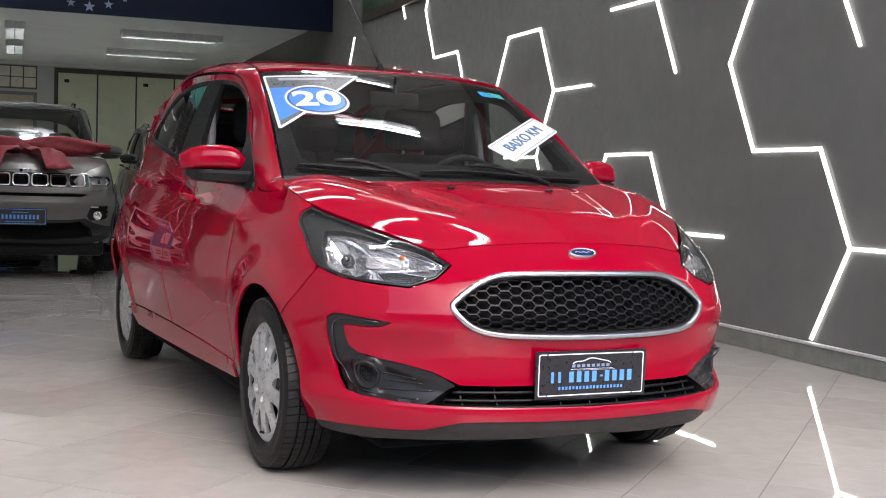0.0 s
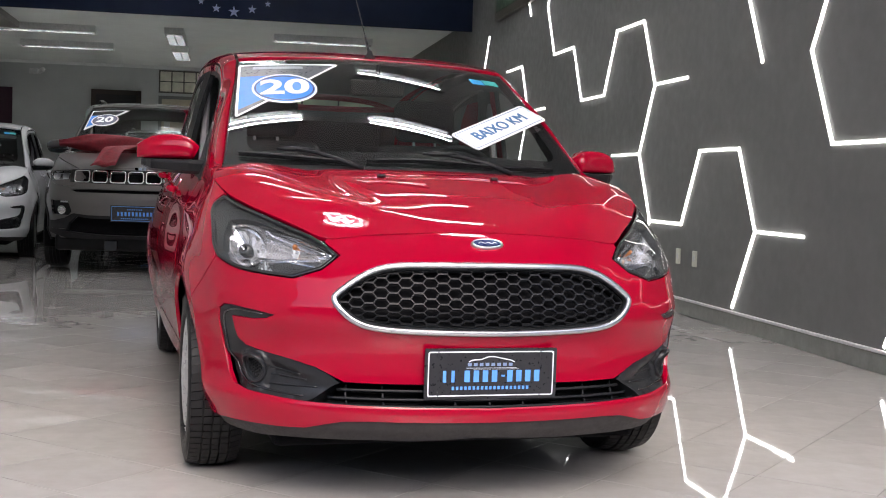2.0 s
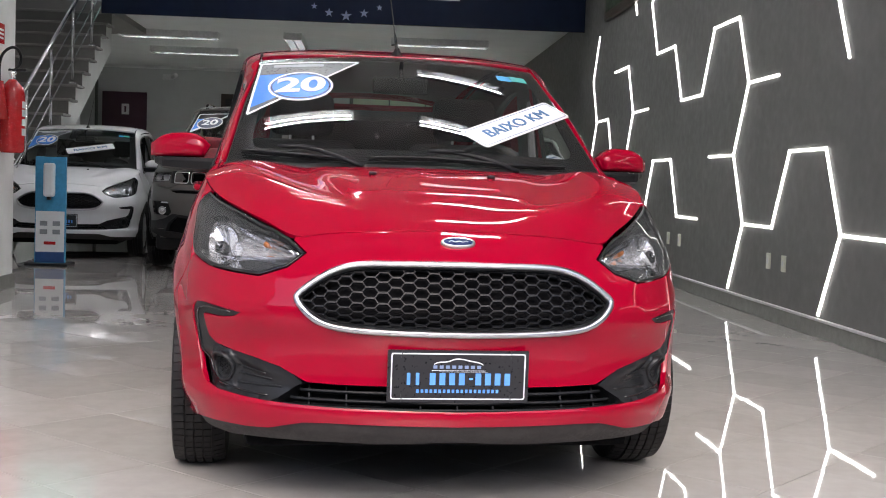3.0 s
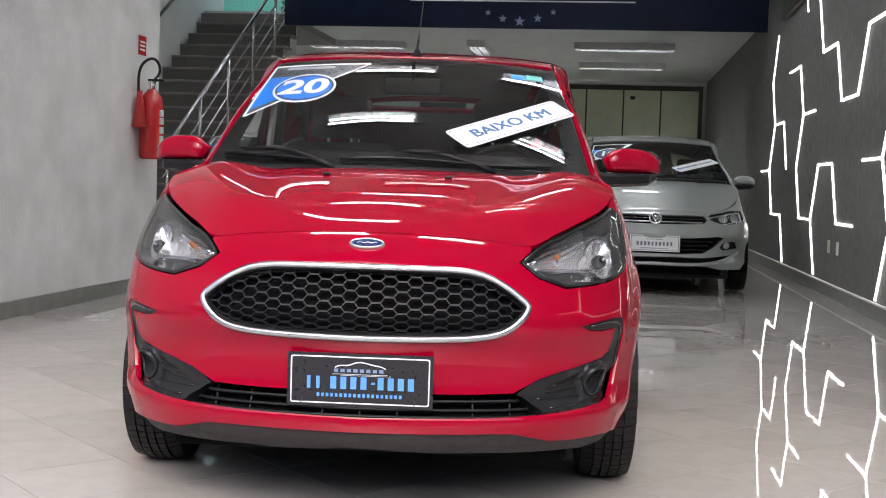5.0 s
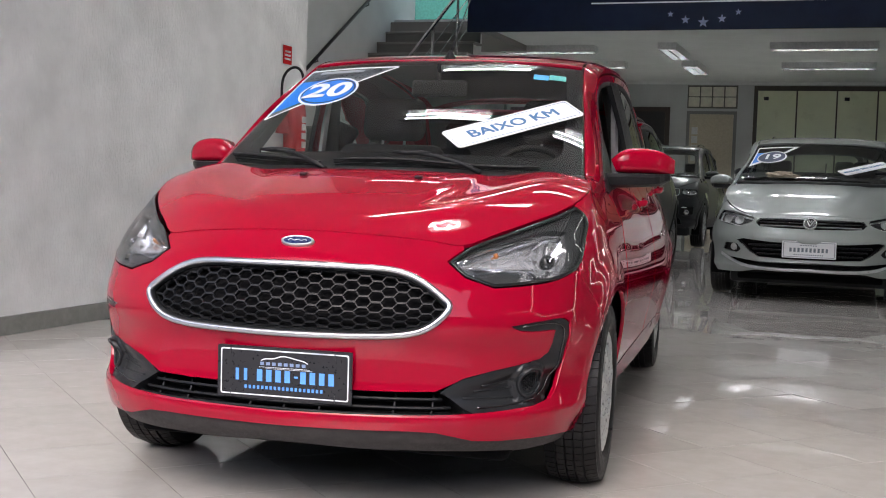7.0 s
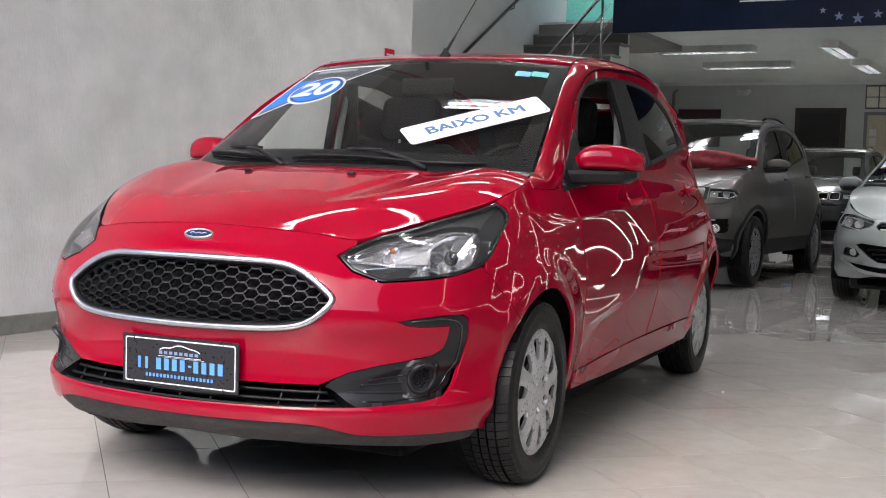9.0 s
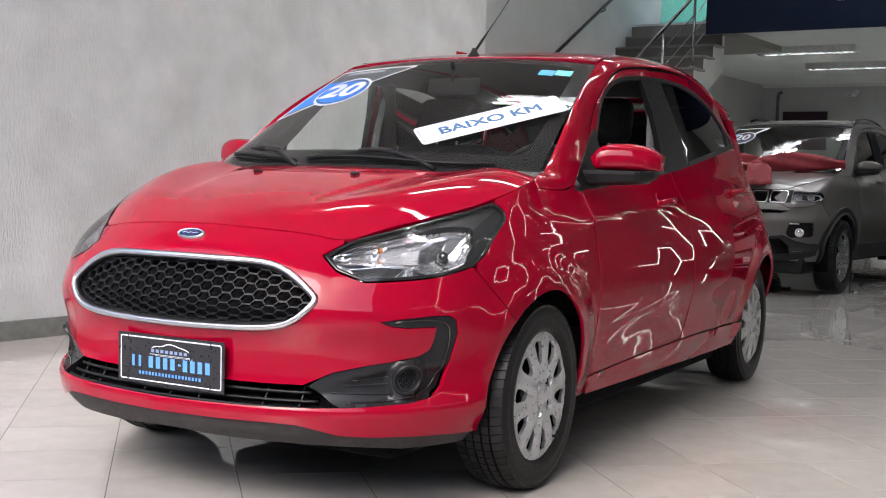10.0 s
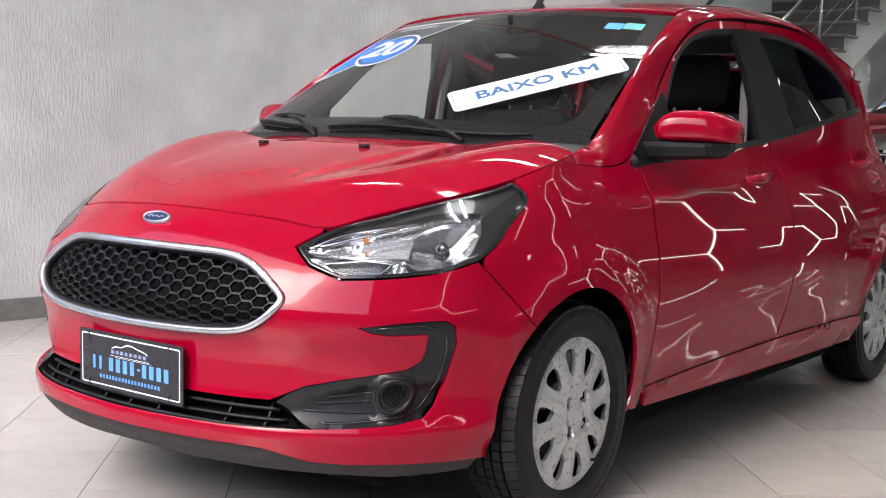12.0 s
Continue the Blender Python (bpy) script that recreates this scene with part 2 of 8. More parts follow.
def rounded(points, radius, steps=5):
    """A closed polygon with its corners rounded; radius a number or one for each corner."""
    pts = [np.array(p, float) for p in points]
    out, n = [], len(pts)
    for k, p in enumerate(pts):
        r = radius[k] if isinstance(radius, (list, tuple)) else radius
        a, b = pts[k - 1] - p, pts[(k + 1) % n] - p
        la, lb = np.linalg.norm(a), np.linalg.norm(b)
        r = min(r, 0.48 * la, 0.48 * lb)
        if r <= 0:
            out.append(p)
            continue
        p0, p1 = p + a / la * r, p + b / lb * r
        for j in range(steps + 1):
            u = j / steps
            out.append((1 - u) ** 2 * p0 + 2 * u * (1 - u) * p + u * u * p1)
    return np.array(out)


def refine(loop, step):
    """A closed loop with no edge longer than step."""
    loop, out = np.array(loop, float), []
    for a, b in zip(loop, np.roll(loop, -1, axis=0)):
        n = max(1, int(np.ceil(np.linalg.norm(b - a) / step)))
        out += [a + (b - a) * k / n for k in range(n)]
    return np.array(out)


def area_of(loop):
    x, y = np.array(loop).T
    return 0.5 * float(np.sum(x * np.roll(y, -1) - np.roll(x, -1) * y))


def inset(loop, d):
    """A closed loop moved inwards by d (outwards where d is negative)."""
    loop = np.array(loop, float)
    keep = [k for k in range(len(loop)) if np.linalg.norm(loop[k] - loop[k - 1]) > 1e-5]
    loop = loop[keep]
    turn = 1 if area_of(loop) > 0 else -1
    e0, e1 = loop - np.roll(loop, 1, axis=0), np.roll(loop, -1, axis=0) - loop
    n0 = np.stack([-e0[:, 1], e0[:, 0]], 1) / np.linalg.norm(e0, axis=1)[:, None]
    n1 = np.stack([-e1[:, 1], e1[:, 0]], 1) / np.linalg.norm(e1, axis=1)[:, None]
    n = n0 + n1
    n /= np.maximum(np.linalg.norm(n, axis=1), 1e-6)[:, None]
    return loop + turn * d * n / np.maximum((n * n0).sum(1), 0.6)[:, None]


def inside(loop, pts):
    """Which points lie in a closed loop."""
    x, y = pts[:, 0], pts[:, 1]
    hit = np.zeros(len(pts), bool)
    for (x0, y0), (x1, y1) in zip(loop, np.roll(loop, -1, axis=0)):
        if y0 != y1:
            hit ^= ((y0 > y) != (y1 > y)) & (x < (x1 - x0) * (y - y0) / (y1 - y0) + x0)
    return hit


def flat_mesh(outer, holes, step):
    """Triangles that fill a loop less its holes: points and corner triples."""
    outer = refine(outer, step)
    loops = [outer] + [refine(h, step) for h in holes]
    lo, hi = outer.min(0), outer.max(0)
    gx, gy = np.meshgrid(np.arange(lo[0] + step / 3, hi[0], step), np.arange(lo[1] + step / 3, hi[1], step))
    gx = gx + (np.arange(gx.shape[0]) % 2)[:, None] * step / 2
    grid = np.stack([gx.ravel(), gy.ravel()], 1)
    grid = grid[inside(outer, grid)]
    for h in loops[1:]:
        grid = grid[~inside(h, grid)]
    edge = np.concatenate(loops)
    if len(grid):
        near = np.array([np.min(np.sum((edge - g) ** 2, axis=1)) for g in grid])
        grid = grid[near > (0.45 * step) ** 2]
    pts, edges, k = np.concatenate([edge, grid]), [], 0
    for lp in loops:
        edges += [(k + j, k + (j + 1) % len(lp)) for j in range(len(lp))]
        k += len(lp)
    out = delaunay_2d_cdt([Vector(p) for p in pts], edges, [], 0, 1e-6)
    pts = np.array([tuple(v) for v in out[0]])
    tris = np.array([f for f in out[2] if len(f) == 3])
    mid = pts[tris].mean(1)
    ok = inside(outer, mid)
    for h in loops[1:]:
        ok &= ~inside(h, mid)
    return pts, tris[ok]


def skin(name, sheet, outer, holes, step, material, parent, label="", lift=0.0, hem=0.012, flip=False):
    """A panel: a loop less its holes laid on a sheet (points -> places, normals), its rim turned in by hem."""
    pts, tris = flat_mesh(outer, holes, step)
    place, normal = sheet(pts)
    place = place + normal * lift
    a, b, c = place[tris[:, 0]], place[tris[:, 1]], place[tris[:, 2]]
    wrong = (np.cross(b - a, c - a) * normal[tris].mean(1)).sum(1) < 0
    tris[wrong] = tris[wrong][:, ::-1]
    verts, faces, norms = place.tolist(), tris.tolist(), [normal[i] for i in range(len(place))]
    loops = [norms[i] for f in faces for i in f]
    if hem:
        count = {}
        for f in faces:
            for i, j in zip(f, f[1:] + f[:1]):
                count[(i, j)] = 1
        rim = [e for e in count if (e[1], e[0]) not in count]
        low = {}
        for i in {i for e in rim for i in e}:
            low[i] = len(verts)
            verts.append((place[i] - normal[i] * hem).tolist())
        for i, j in rim:
            faces.append([j, i, low[i], low[j]])
            side = np.cross(place[j] - place[i], normal[i])
            side /= max(np.linalg.norm(side), 1e-9)
            loops += [0.5 * normal[j] + side, 0.5 * normal[i] + side, side, side]
    me = bpy.data.meshes.new(name)
    me.from_pydata(verts, [], faces)
    me.shade_smooth()
    me.normals_split_custom_set([tuple(n / max(np.linalg.norm(n), 1e-9)) for n in loops])
    return part(name, me, material, parent, label)


def smooth01(x, lo, hi):
    t = np.clip((np.asarray(x, float) - lo) / (hi - lo), 0, 1)
    return t * t * (3 - 2 * t)


def smoother(x, lo, hi):
    """Like smooth01, with no break in its curvature."""
    t = np.clip((np.asarray(x, float) - lo) / (hi - lo), 0, 1)
    return t * t * t * (10 - 15 * t + 6 * t * t)


def sheet_of(fn, d=1e-4):
    """A sheet from fn(u, v) -> places: gives places and unit normals."""

    def sheet(pts):
        u, v = pts[:, 0], pts[:, 1]
        p = fn(u, v)
        n = np.cross(fn(u + d, v) - fn(u - d, v), fn(u, v + d) - fn(u, v - d))
        return p, n / np.maximum(np.linalg.norm(n, axis=1), 1e-12)[:, None]

    return sheet


def bead(name, sheet, loop, wide, high, mat, parent, label="", sink=0.0, closed=True, power=0.8):
    """A raised moulding with a round back along a loop on a sheet."""
    loop = np.array(loop, float)
    p, n = sheet(loop)
    way = (np.roll(p, -1, axis=0) - np.roll(p, 1, axis=0)) if closed else np.gradient(p, axis=0)
    way /= np.linalg.norm(way, axis=1)[:, None]
    across = np.cross(n, way)
    sect = [(math.copysign(abs(math.cos(a)) ** power, math.cos(a)) * wide, math.sin(a) ** power * high) for a in np.linspace(0, math.pi, 9)] + [(-wide, -0.012), (wide, -0.012)]
    bm = bmesh.new()
    rings = [[bm.verts.new(p[k] + across[k] * u + n[k] * (h + sink)) for u, h in sect] for k in range(len(p))]
    m = len(sect)
    for a, b in list(zip(rings, rings[1:])) + ([(rings[-1], rings[0])] if closed else []):
        for j in range(m):
            bm.faces.new((a[j], b[j], b[(j + 1) % m], a[(j + 1) % m]))
    if not closed:
        bm.faces.new(rings[0])
        bm.faces.new(rings[-1][::-1])
    bmesh.ops.recalc_face_normals(bm, faces=bm.faces[:])
    return part(name, bm, mat, parent, label, smooth=True)

# ---- the showroom ----
X0, X1 = -2.95, 2.72  # left and right wall faces
Y_FRONT, Y_FASCIA, Y_BACK = -1.95, 12.84, 22.7
HALL, LOW = 4.7, 3.25  # ceiling heights

WALL_GREY = plain("wall_grey_paint", (0.140, 0.142, 0.134), 0.55, vary=0.06, scale=4, bump=0.12, bump_scale=160)
WALL_WHITE = plain("wall_white_paint", (0.69, 0.70, 0.68), 0.6, vary=0.05, scale=3, bump=0.1, bump_scale=120)
BACK_GREY = plain("back_wall_paint", (0.50, 0.51, 0.51), 0.6, vary=0.05, scale=2, bump=0.08, bump_scale=120)
HALL_CEILING = plain("hall_ceiling_paint", (0.55, 0.555, 0.55), 0.7, vary=0.05, scale=2)
CEILING_WHITE = plain("ceiling_paint", (0.72, 0.73, 0.72), 0.7, vary=0.04, scale=2)
SKIRTING = plain("skirting_stone", (0.20, 0.205, 0.185), 0.35, vary=0.15, scale=18, bump=0.08, bump_scale=90)
GROUT = plain("grout", (0.05, 0.046, 0.042), 0.85, vary=0.2, scale=60)
GRANITE = plain("grey_granite", (0.23, 0.22, 0.205), 0.45, vary=0.35, scale=120, bump=0.05)
RISER = plain("riser_stone", (0.14, 0.135, 0.125), 0.5, vary=0.3, scale=110)
STEEL = plain("brushed_steel", (0.55, 0.55, 0.55), 0.24, 1.0, vary=0.06, scale=60)
DARK_METAL = plain("dark_metal", (0.02, 0.02, 0.02), 0.35, 0.6)
NAVY = plain("navy_vinyl", (0.008, 0.014, 0.034), 0.22, vary=0.15, scale=3, coat=0.1, spec=0.25)
STAR = plain("star_print", (0.22, 0.26, 0.42), 0.4)
FROST = plain("pale_glazing", (0.70, 0.73, 0.52), 0.3, vary=0.06, scale=1.5, coat=1.0)
FRAME_DARK = plain("dark_frame", (0.05, 0.04, 0.03), 0.4)
GLASS_BLOCK = plain("glass_block", (0.78, 0.74, 0.64), 0.12, vary=0.12, scale=9, bump=0.5, bump_scale=40, coat=1.0)
BEIGE = plain("beige_door", (0.50, 0.44, 0.34), 0.5, vary=0.08)
DARK_DOOR = plain("dark_door", (0.025, 0.02, 0.022), 0.4)
PURPLE = plain("purple_panel", (0.05, 0.012, 0.03), 0.35)
EXT_RED = plain("extinguisher_red", (0.50, 0.012, 0.015), 0.25, coat=0.6)
OUTLET = plain("outlet_plastic", (0.62, 0.62, 0.52), 0.35)
TUBE_LIGHT = glow("lamp_tube", (1.0, 0.99, 1.0), 70.0)
LOUVRE = glow("lamp_louvre", (0.95, 1.0, 0.96), 125.0)
LED = glow("led_strip", (1.0, 0.99, 0.91), 4.6)
# near-black, so the strongly lit louvres look dim from a slant
LOUVRE_DIM = plain("lamp_louvre_dimmed", (0.02, 0.02, 0.021), 0.6, 0.0, spec=0.2)
LAMP_WING = plain("lamp_wing", (0.16, 0.16, 0.16), 0.5)
LAMP_WHITE = plain("lamp_body", (0.6, 0.6, 0.6), 0.4)


def stucco():
    ma, nt, b = material("rough_white_stucco")
    n1 = noise_of(nt, 75, 5, 0.62, (1, 1, 0.30))
    n2 = noise_of(nt, 3, 3)
    nt.links.new(ramp_of(nt, n2, [(0.3, (0.62, 0.63, 0.61)), (0.7, (0.77, 0.78, 0.76))]), b.inputs["Base Color"])
    b.inputs["Roughness"].default_value = 0.55
    bump_of(nt, b, range_of(nt, n1, 0, 1, 0.42, 0.62), 0.55, 0.006)
    return ma


def tile_stone():
    ma, nt, b = material("polished_porcelain")
    info = nt.nodes.new("ShaderNodeObjectInfo")
    geo = nt.nodes.new("ShaderNodeNewGeometry")
    add = nt.nodes.new("ShaderNodeMath")
    nt.links.new(info.outputs["Random"], add.inputs[0])
    nt.links.new(geo.outputs["Random Per Island"], add.inputs[1])
    fr = nt.nodes.new("ShaderNodeMath")
    fr.operation = "FRACT"
    nt.links.new(add.outputs[0], fr.inputs[0])
    tone = ramp_of(nt, fr.outputs[0], [(0.0, (0.405, 0.388, 0.368)), (1.0, (0.455, 0.437, 0.415))])
    spots = ramp_of(nt, noise_of(nt, 9, 6, 0.65), [(0.35, (0.90, 0.90, 0.90)), (0.65, (1, 1, 1))])
    mix = nt.nodes.new("ShaderNodeMix")
    mix.data_type, mix.blend_type = "RGBA", "MULTIPLY"
    mix.inputs["Factor"].default_value = 1.0
    nt.links.new(tone, mix.inputs["A"])
    nt.links.new(spots, mix.inputs["B"])
    nt.links.new(mix.outputs["Result"], b.inputs["Base Color"])
    nt.links.new(range_of(nt, noise_of(nt, 1.7, 5, 0.6, space="Object"), 0.010, 0.034), b.inputs["Roughness"])
    b.inputs["IOR"].default_value = 1.58
    bump_of(nt, b, noise_of(nt, 5, 2), 0.02, 0.004)
    return ma


STUCCO, TILE = stucco(), tile_stone()


def struct(name, bm, mat, label=""):
    return tagged(part(name, bm, mat), label, kind="structure")


floor = struct("floor", box(-9.0, 3.1, -7.0, 24.0, -0.2, -0.0014), GROUT, "grout bed under polished tiles")
struct("ground", box(-90, 90, -120, 90, -0.5, -0.09), plain("street_asphalt", (0.085, 0.083, 0.08), 0.9, vary=0.2, scale=2, spec=0.2), "worn grey asphalt street outside")
wall_right = struct("wall_right", box(X1, X1 + 0.2, Y_FRONT - 0.1, Y_BACK + 0.2, -0.02, HALL + 0.1), WALL_GREY, "dark grey painted wall with light strips")
wall_left = struct("wall_left", box(X0 - 0.25, X0, Y_FRONT, 5.6, -0.02, HALL + 0.1), STUCCO, "white stucco wall with vertical texture")
struct("wall_stair_return", box(-5.7, X0 - 0.25, 5.40, 5.58, -0.02, HALL + 0.1), WALL_WHITE, "plain white wall")
struct("wall_stair", box(-5.62, -5.42, 5.58, 16.5, -0.02, HALL + 2.0), plain("stair_wall_paint", (0.52, 0.54, 0.52), 0.6, vary=0.05, scale=2), "grey-green stair wall")
struct("wall_side_rear", box(-6.75, -6.55, 13.0, Y_BACK + 0.2, -0.02, LOW + 0.3), BACK_GREY, "grey wall of the rear hall")
struct("wall_side_return", box(-6.75, -5.62, 12.9, 13.0, -0.02, LOW + 0.3), BACK_GREY)
struct("wall_back", box(-6.75, X1, Y_BACK, Y_BACK + 0.2, -0.02, LOW + 0.3), BACK_GREY, "grey painted back wall")
ceil = struct("ceiling", box(-5.7, X1 + 0.2, Y_FRONT, Y_FASCIA + 0.2, HALL, HALL + 0.2), HALL_CEILING, "grey hall ceiling")
struct("ceiling_low", box(-3.9, X1, Y_FASCIA + 0.02, Y_BACK, LOW, LOW + 0.14), CEILING_WHITE, "low white ceiling of the rear hall")
struct("ceiling_low_side", box(-6.75, -3.9, 13.75, Y_BACK, LOW, LOW + 0.14), CEILING_WHITE)
struct("ceiling_upper", box(-6.75, X1 + 0.2, Y_FASCIA + 0.2, Y_BACK + 0.2, HALL + 1.9, HALL + 2.0), CEILING_WHITE)
struct("wall_upper", box(-6.75, X1, Y_FASCIA + 3.2, Y_FASCIA + 3.4, LOW + 0.14, HALL + 2.0), WALL_WHITE)
struct("backdrop_facade", box(-60, 60, -19, -18, -0.09, 7.2), plain("facade_render", (0.24, 0.23, 0.22), 0.8, vary=0.25, scale=0.6, spec=0.2), "plain rendered house front across the street")
struct("lintel", box(X0 - 0.25, X1 + 0.2, Y_FRONT - 0.2, Y_FRONT, 3.7, HALL + 0.4), WALL_WHITE, "white lintel over the shopfront")

# skirtings
sk = struct("baseboard", box(X1 - 0.022, X1 + 0.001, Y_FRONT - 0.1, Y_BACK, 0.0, 0.105, 0.004), SKIRTING, "grey stone skirting")
struct("trim", box(X1 - 0.030, X1 + 0.001, Y_FRONT - 0.1, Y_BACK, 0.106, 0.122, 0.003), LAMP_WHITE, "pale strip over the skirting")
struct("baseboard_left", box(X0 - 0.001, X0 + 0.022, Y_FRONT, 5.6, 0.0, 0.105, 0.004), SKIRTING, "grey stone skirting")

# navy fascia with five stars
fascia = tagged(struct("fascia", box(-3.92, X1, Y_FASCIA - 0.03, Y_FASCIA + 0.02, 3.07, HALL), NAVY, "navy blue printed fascia panel"), category="banner")


def star(x, z, r):
    pts = [(r * (1 if k % 2 == 0 else 0.40) * math.sin(math.pi * k / 5), r * (1 if k % 2 == 0 else 0.40) * math.cos(math.pi * k / 5)) for k in range(10)]
    part("star", plate_of(pts[::-1], 0.004, m=pose(x, Y_FASCIA - 0.031, z, 90, 0, 0)), STAR, fascia)


for k, (x, z) in enumerate(((-1.04, 3.28), (-0.835, 3.20), (-0.60, 3.165), (-0.355, 3.21), (-0.145, 3.295))):
    star(x, z, (0.045, 0.062, 0.078, 0.062, 0.045)[k])
part("underline", box(-2.13, 0.96, Y_FASCIA - 0.036, Y_FASCIA - 0.031, 3.432, 3.450), STICKER_WHITE, fascia, "white printed line")

# light strips on the right wall: a lattice of hexagons, columns i and rows j
def node(i, j):
    n = i // 2
    y = 1.46 + 0.93 * n + 0.0085 * n * n + (0.29 + 0.005 * n) * (i % 2)
    return y, (0.145, 0.668, 1.212, 1.765, 2.31, 2.86, 3.40, 3.95)[j]


def led_run(nodes):
    run = thing("light_strip", Matrix.Translation((X1, *node(*nodes[0]))), "thin white light strip in a channel on the grey wall", "light strip", "wall light strips")
    o = Vector((X1, *node(*nodes[0])))
    for a, b in zip(nodes, nodes[1:]):
        p, q = Vector((X1, *node(*a))) - o, Vector((X1, *node(*b))) - o
        d = q - p
        m = Matrix.Translation((p + q) / 2) @ Matrix.Rotation(math.atan2(d.z, d.y), 4, "X")
        part("diffuser", box(-0.012, 0.002, -d.length / 2 - 0.009, d.length / 2 + 0.009, -0.0098, 0.0098, 0.003), LED, run, at=m)


RUNS = [
    [(0, 3), (1, 4), (0, 5)],
    [(-1, 1), (0, 1), (1, 2), (2, 2), (3, 3), (2, 4), (3, 5), (4, 5)],
    [(0, 1), (1, 0)],
    [(4, 3), (5, 4), (6, 4)],
    [(5, 4), (4, 5), (5, 6)],
    [(3, 1), (4, 1), (5, 2), (6, 2), (7, 1), (8, 1), (9, 2), (8, 3), (9, 4), (10, 4), (11, 3), (12, 3), (13, 4), (14, 4), (15, 5), (14, 6)],
    [(4, 1), (5, 0)],
    [(8, 1), (9, 0)],
    [(7, 3), (8, 3)],
    [(9, 2), (10, 2)],
    [(15, 3), (16, 3), (17, 4), (18, 4)],
    [(16, 3), (17, 2), (16, 1), (15, 1), (14, 0)],
    [(15, 1), (14, 2), (13, 2), (12, 1), (11, 1)],
    [(20, 5), (21, 4), (20, 3), (19, 3), (18, 2)],
    [(20, 3), (21, 2), (22, 2)],
    [(21, 2), (20, 1), (19, 1), (18, 0)],
    [(9, 6), (10, 6), (11, 5), (12, 5)],
    [(16, 5), (17, 6), (18, 6)],
    [(-5, 2), (-4, 2), (-3, 3), (-2, 3)],
    [(-4, 2), (-3, 1), (-2, 1)],
    [(-3, 3), (-4, 4), (-3, 5)],
]
for run in RUNS:
    led_run(run)

# outlets on the right wall
for y, z in ((4.66, 0.425), (4.34, 0.425), (7.2, 0.45), (7.62, 0.45)):
    o = thing("wall_outlet", Matrix.Translation((X1, y, z)), "cream plastic wall outlet plate", "outlet", "wall outlets")
    part("cover", box(-0.012, 0.001, -0.037, 0.037, -0.058, 0.058, 0.004), OUTLET, o)
    part("socket", box(-0.015, -0.011, -0.016, 0.016, -0.018, 0.018, 0.002), LAMP_WHITE, o)

# dark framed picture high on the right wall
pic = thing("framed_picture", Matrix.Translation((X1, 9.95, 3.0)), "dark framed green picture on the wall", "picture")
part("picture_frame", box(-0.05, 0, -1.2, 1.2, 0.0, 1.2, 0.008), FRAME_DARK, pic)
part("canvas", box(-0.054, -0.05, -1.1, 1.1, 0.1, 1.1), plain("canvas_green", (0.03, 0.06, 0.035), 0.5, vary=0.5, scale=3), pic)

# hall ceiling lamps: open channels with bare tubes
def tube_lamp(x, y, count, along="x"):
    lamp = thing("ceiling_lamp", Matrix.Translation((x, y, HALL)) @ (pose(0, 0, 0, 0, 0, 90) if along == "y" else Matrix()), "white ceiling channel with lit bare tubes", "lamp", "hall ceiling lamps")
    part("channel", box(-0.53, 0.53, -0.07, 0.07, -0.03, 0.0, 0.004), LAMP_WING, lamp)
    # wings are added to keep the tubes' light off the walls
    for sg in (1, -1):
        part("reflector", plate_of([(sg * 0.070, -0.028), (sg * 0.076, -0.028), (sg * 0.116, -0.135), (sg * 0.110, -0.135)], 1.06, m=Matrix(((0, 0, 1, -0.53), (1, 0, 0, 0), (0, 1, 0, 0), (0, 0, 0, 1)))), LAMP_WING, lamp, "grey wing added to cut sideways light")
    for k in range(count):
        d = 0.0 if count == 1 else (k - 0.5) * 0.085
        part("tube", tube([(-0.50, d, -0.058), (0.50, d, -0.058)], 0.010, 12), TUBE_LIGHT, lamp)


for y, n in ((0.6, 2), (2.6, 2), (3.9, 1), (5.6, 2), (7.3, 1), (9.0, 2), (10.9, 2)):
    for x in (-0.95, 0.85):
        tube_lamp(x, y, n)
# two unseen lamps added on the left to brighten the white car
for y in (7.3, 10.9):
    tube_lamp(-2.75, y, 2)

# louvred lamps in the rear hall
def louvre_lamp(x, y, turned, lit=True):
    lamp = thing("louvre_lamp", Matrix.Translation((x, y, LOW)) @ (Matrix() if turned else pose(0, 0, 0, 0, 0, 90)), "white louvred ceiling lamp", "lamp", "rear hall lamps")
    bm = box(-0.8, 0.8, -0.15, 0.15, -0.012, 0.0)
    for d in (-0.15, 0.138):
        box(-0.8, 0.8, d, d + 0.012, -0.11, -0.012, bm=bm)
    for d in (-0.8, 0.788):
        box(d, d + 0.012, -0.138, 0.138, -0.11, -0.012, bm=bm)
    part("housing", bm, LAMP_WHITE, lamp)
    # inner plates added to hold down the glow on the trough walls
    bm = box(-0.787, 0.787, -0.1375, -0.1345, -0.1115, -0.014)
    for q in ((-0.787, 0.787, 0.1345, 0.1375), (-0.7875, -0.7845, -0.134, 0.134), (0.7845, 0.7875, -0.134, 0.134)):
        box(*q, -0.1115, -0.014, bm=bm)
    part("baffle", bm, LOUVRE_DIM, lamp, "near-black lining added to keep the lit louvre dim")
    for d in (-0.07, 0.07):
        part("tube", tube([(-0.77, d, -0.035), (0.77, d, -0.035)], 0.016, 10), LOUVRE, lamp, "lit tube behind the louvre")
    for k in range(13):
        part("slat", box(-0.725 + 0.12 * k, -0.722 + 0.12 * k, -0.136, 0.136, -0.108, -0.055), LOUVRE_DIM, lamp)
    part("spine", box(-0.786, 0.786, -0.006, 0.006, -0.108, -0.012), LOUVRE_DIM, lamp)


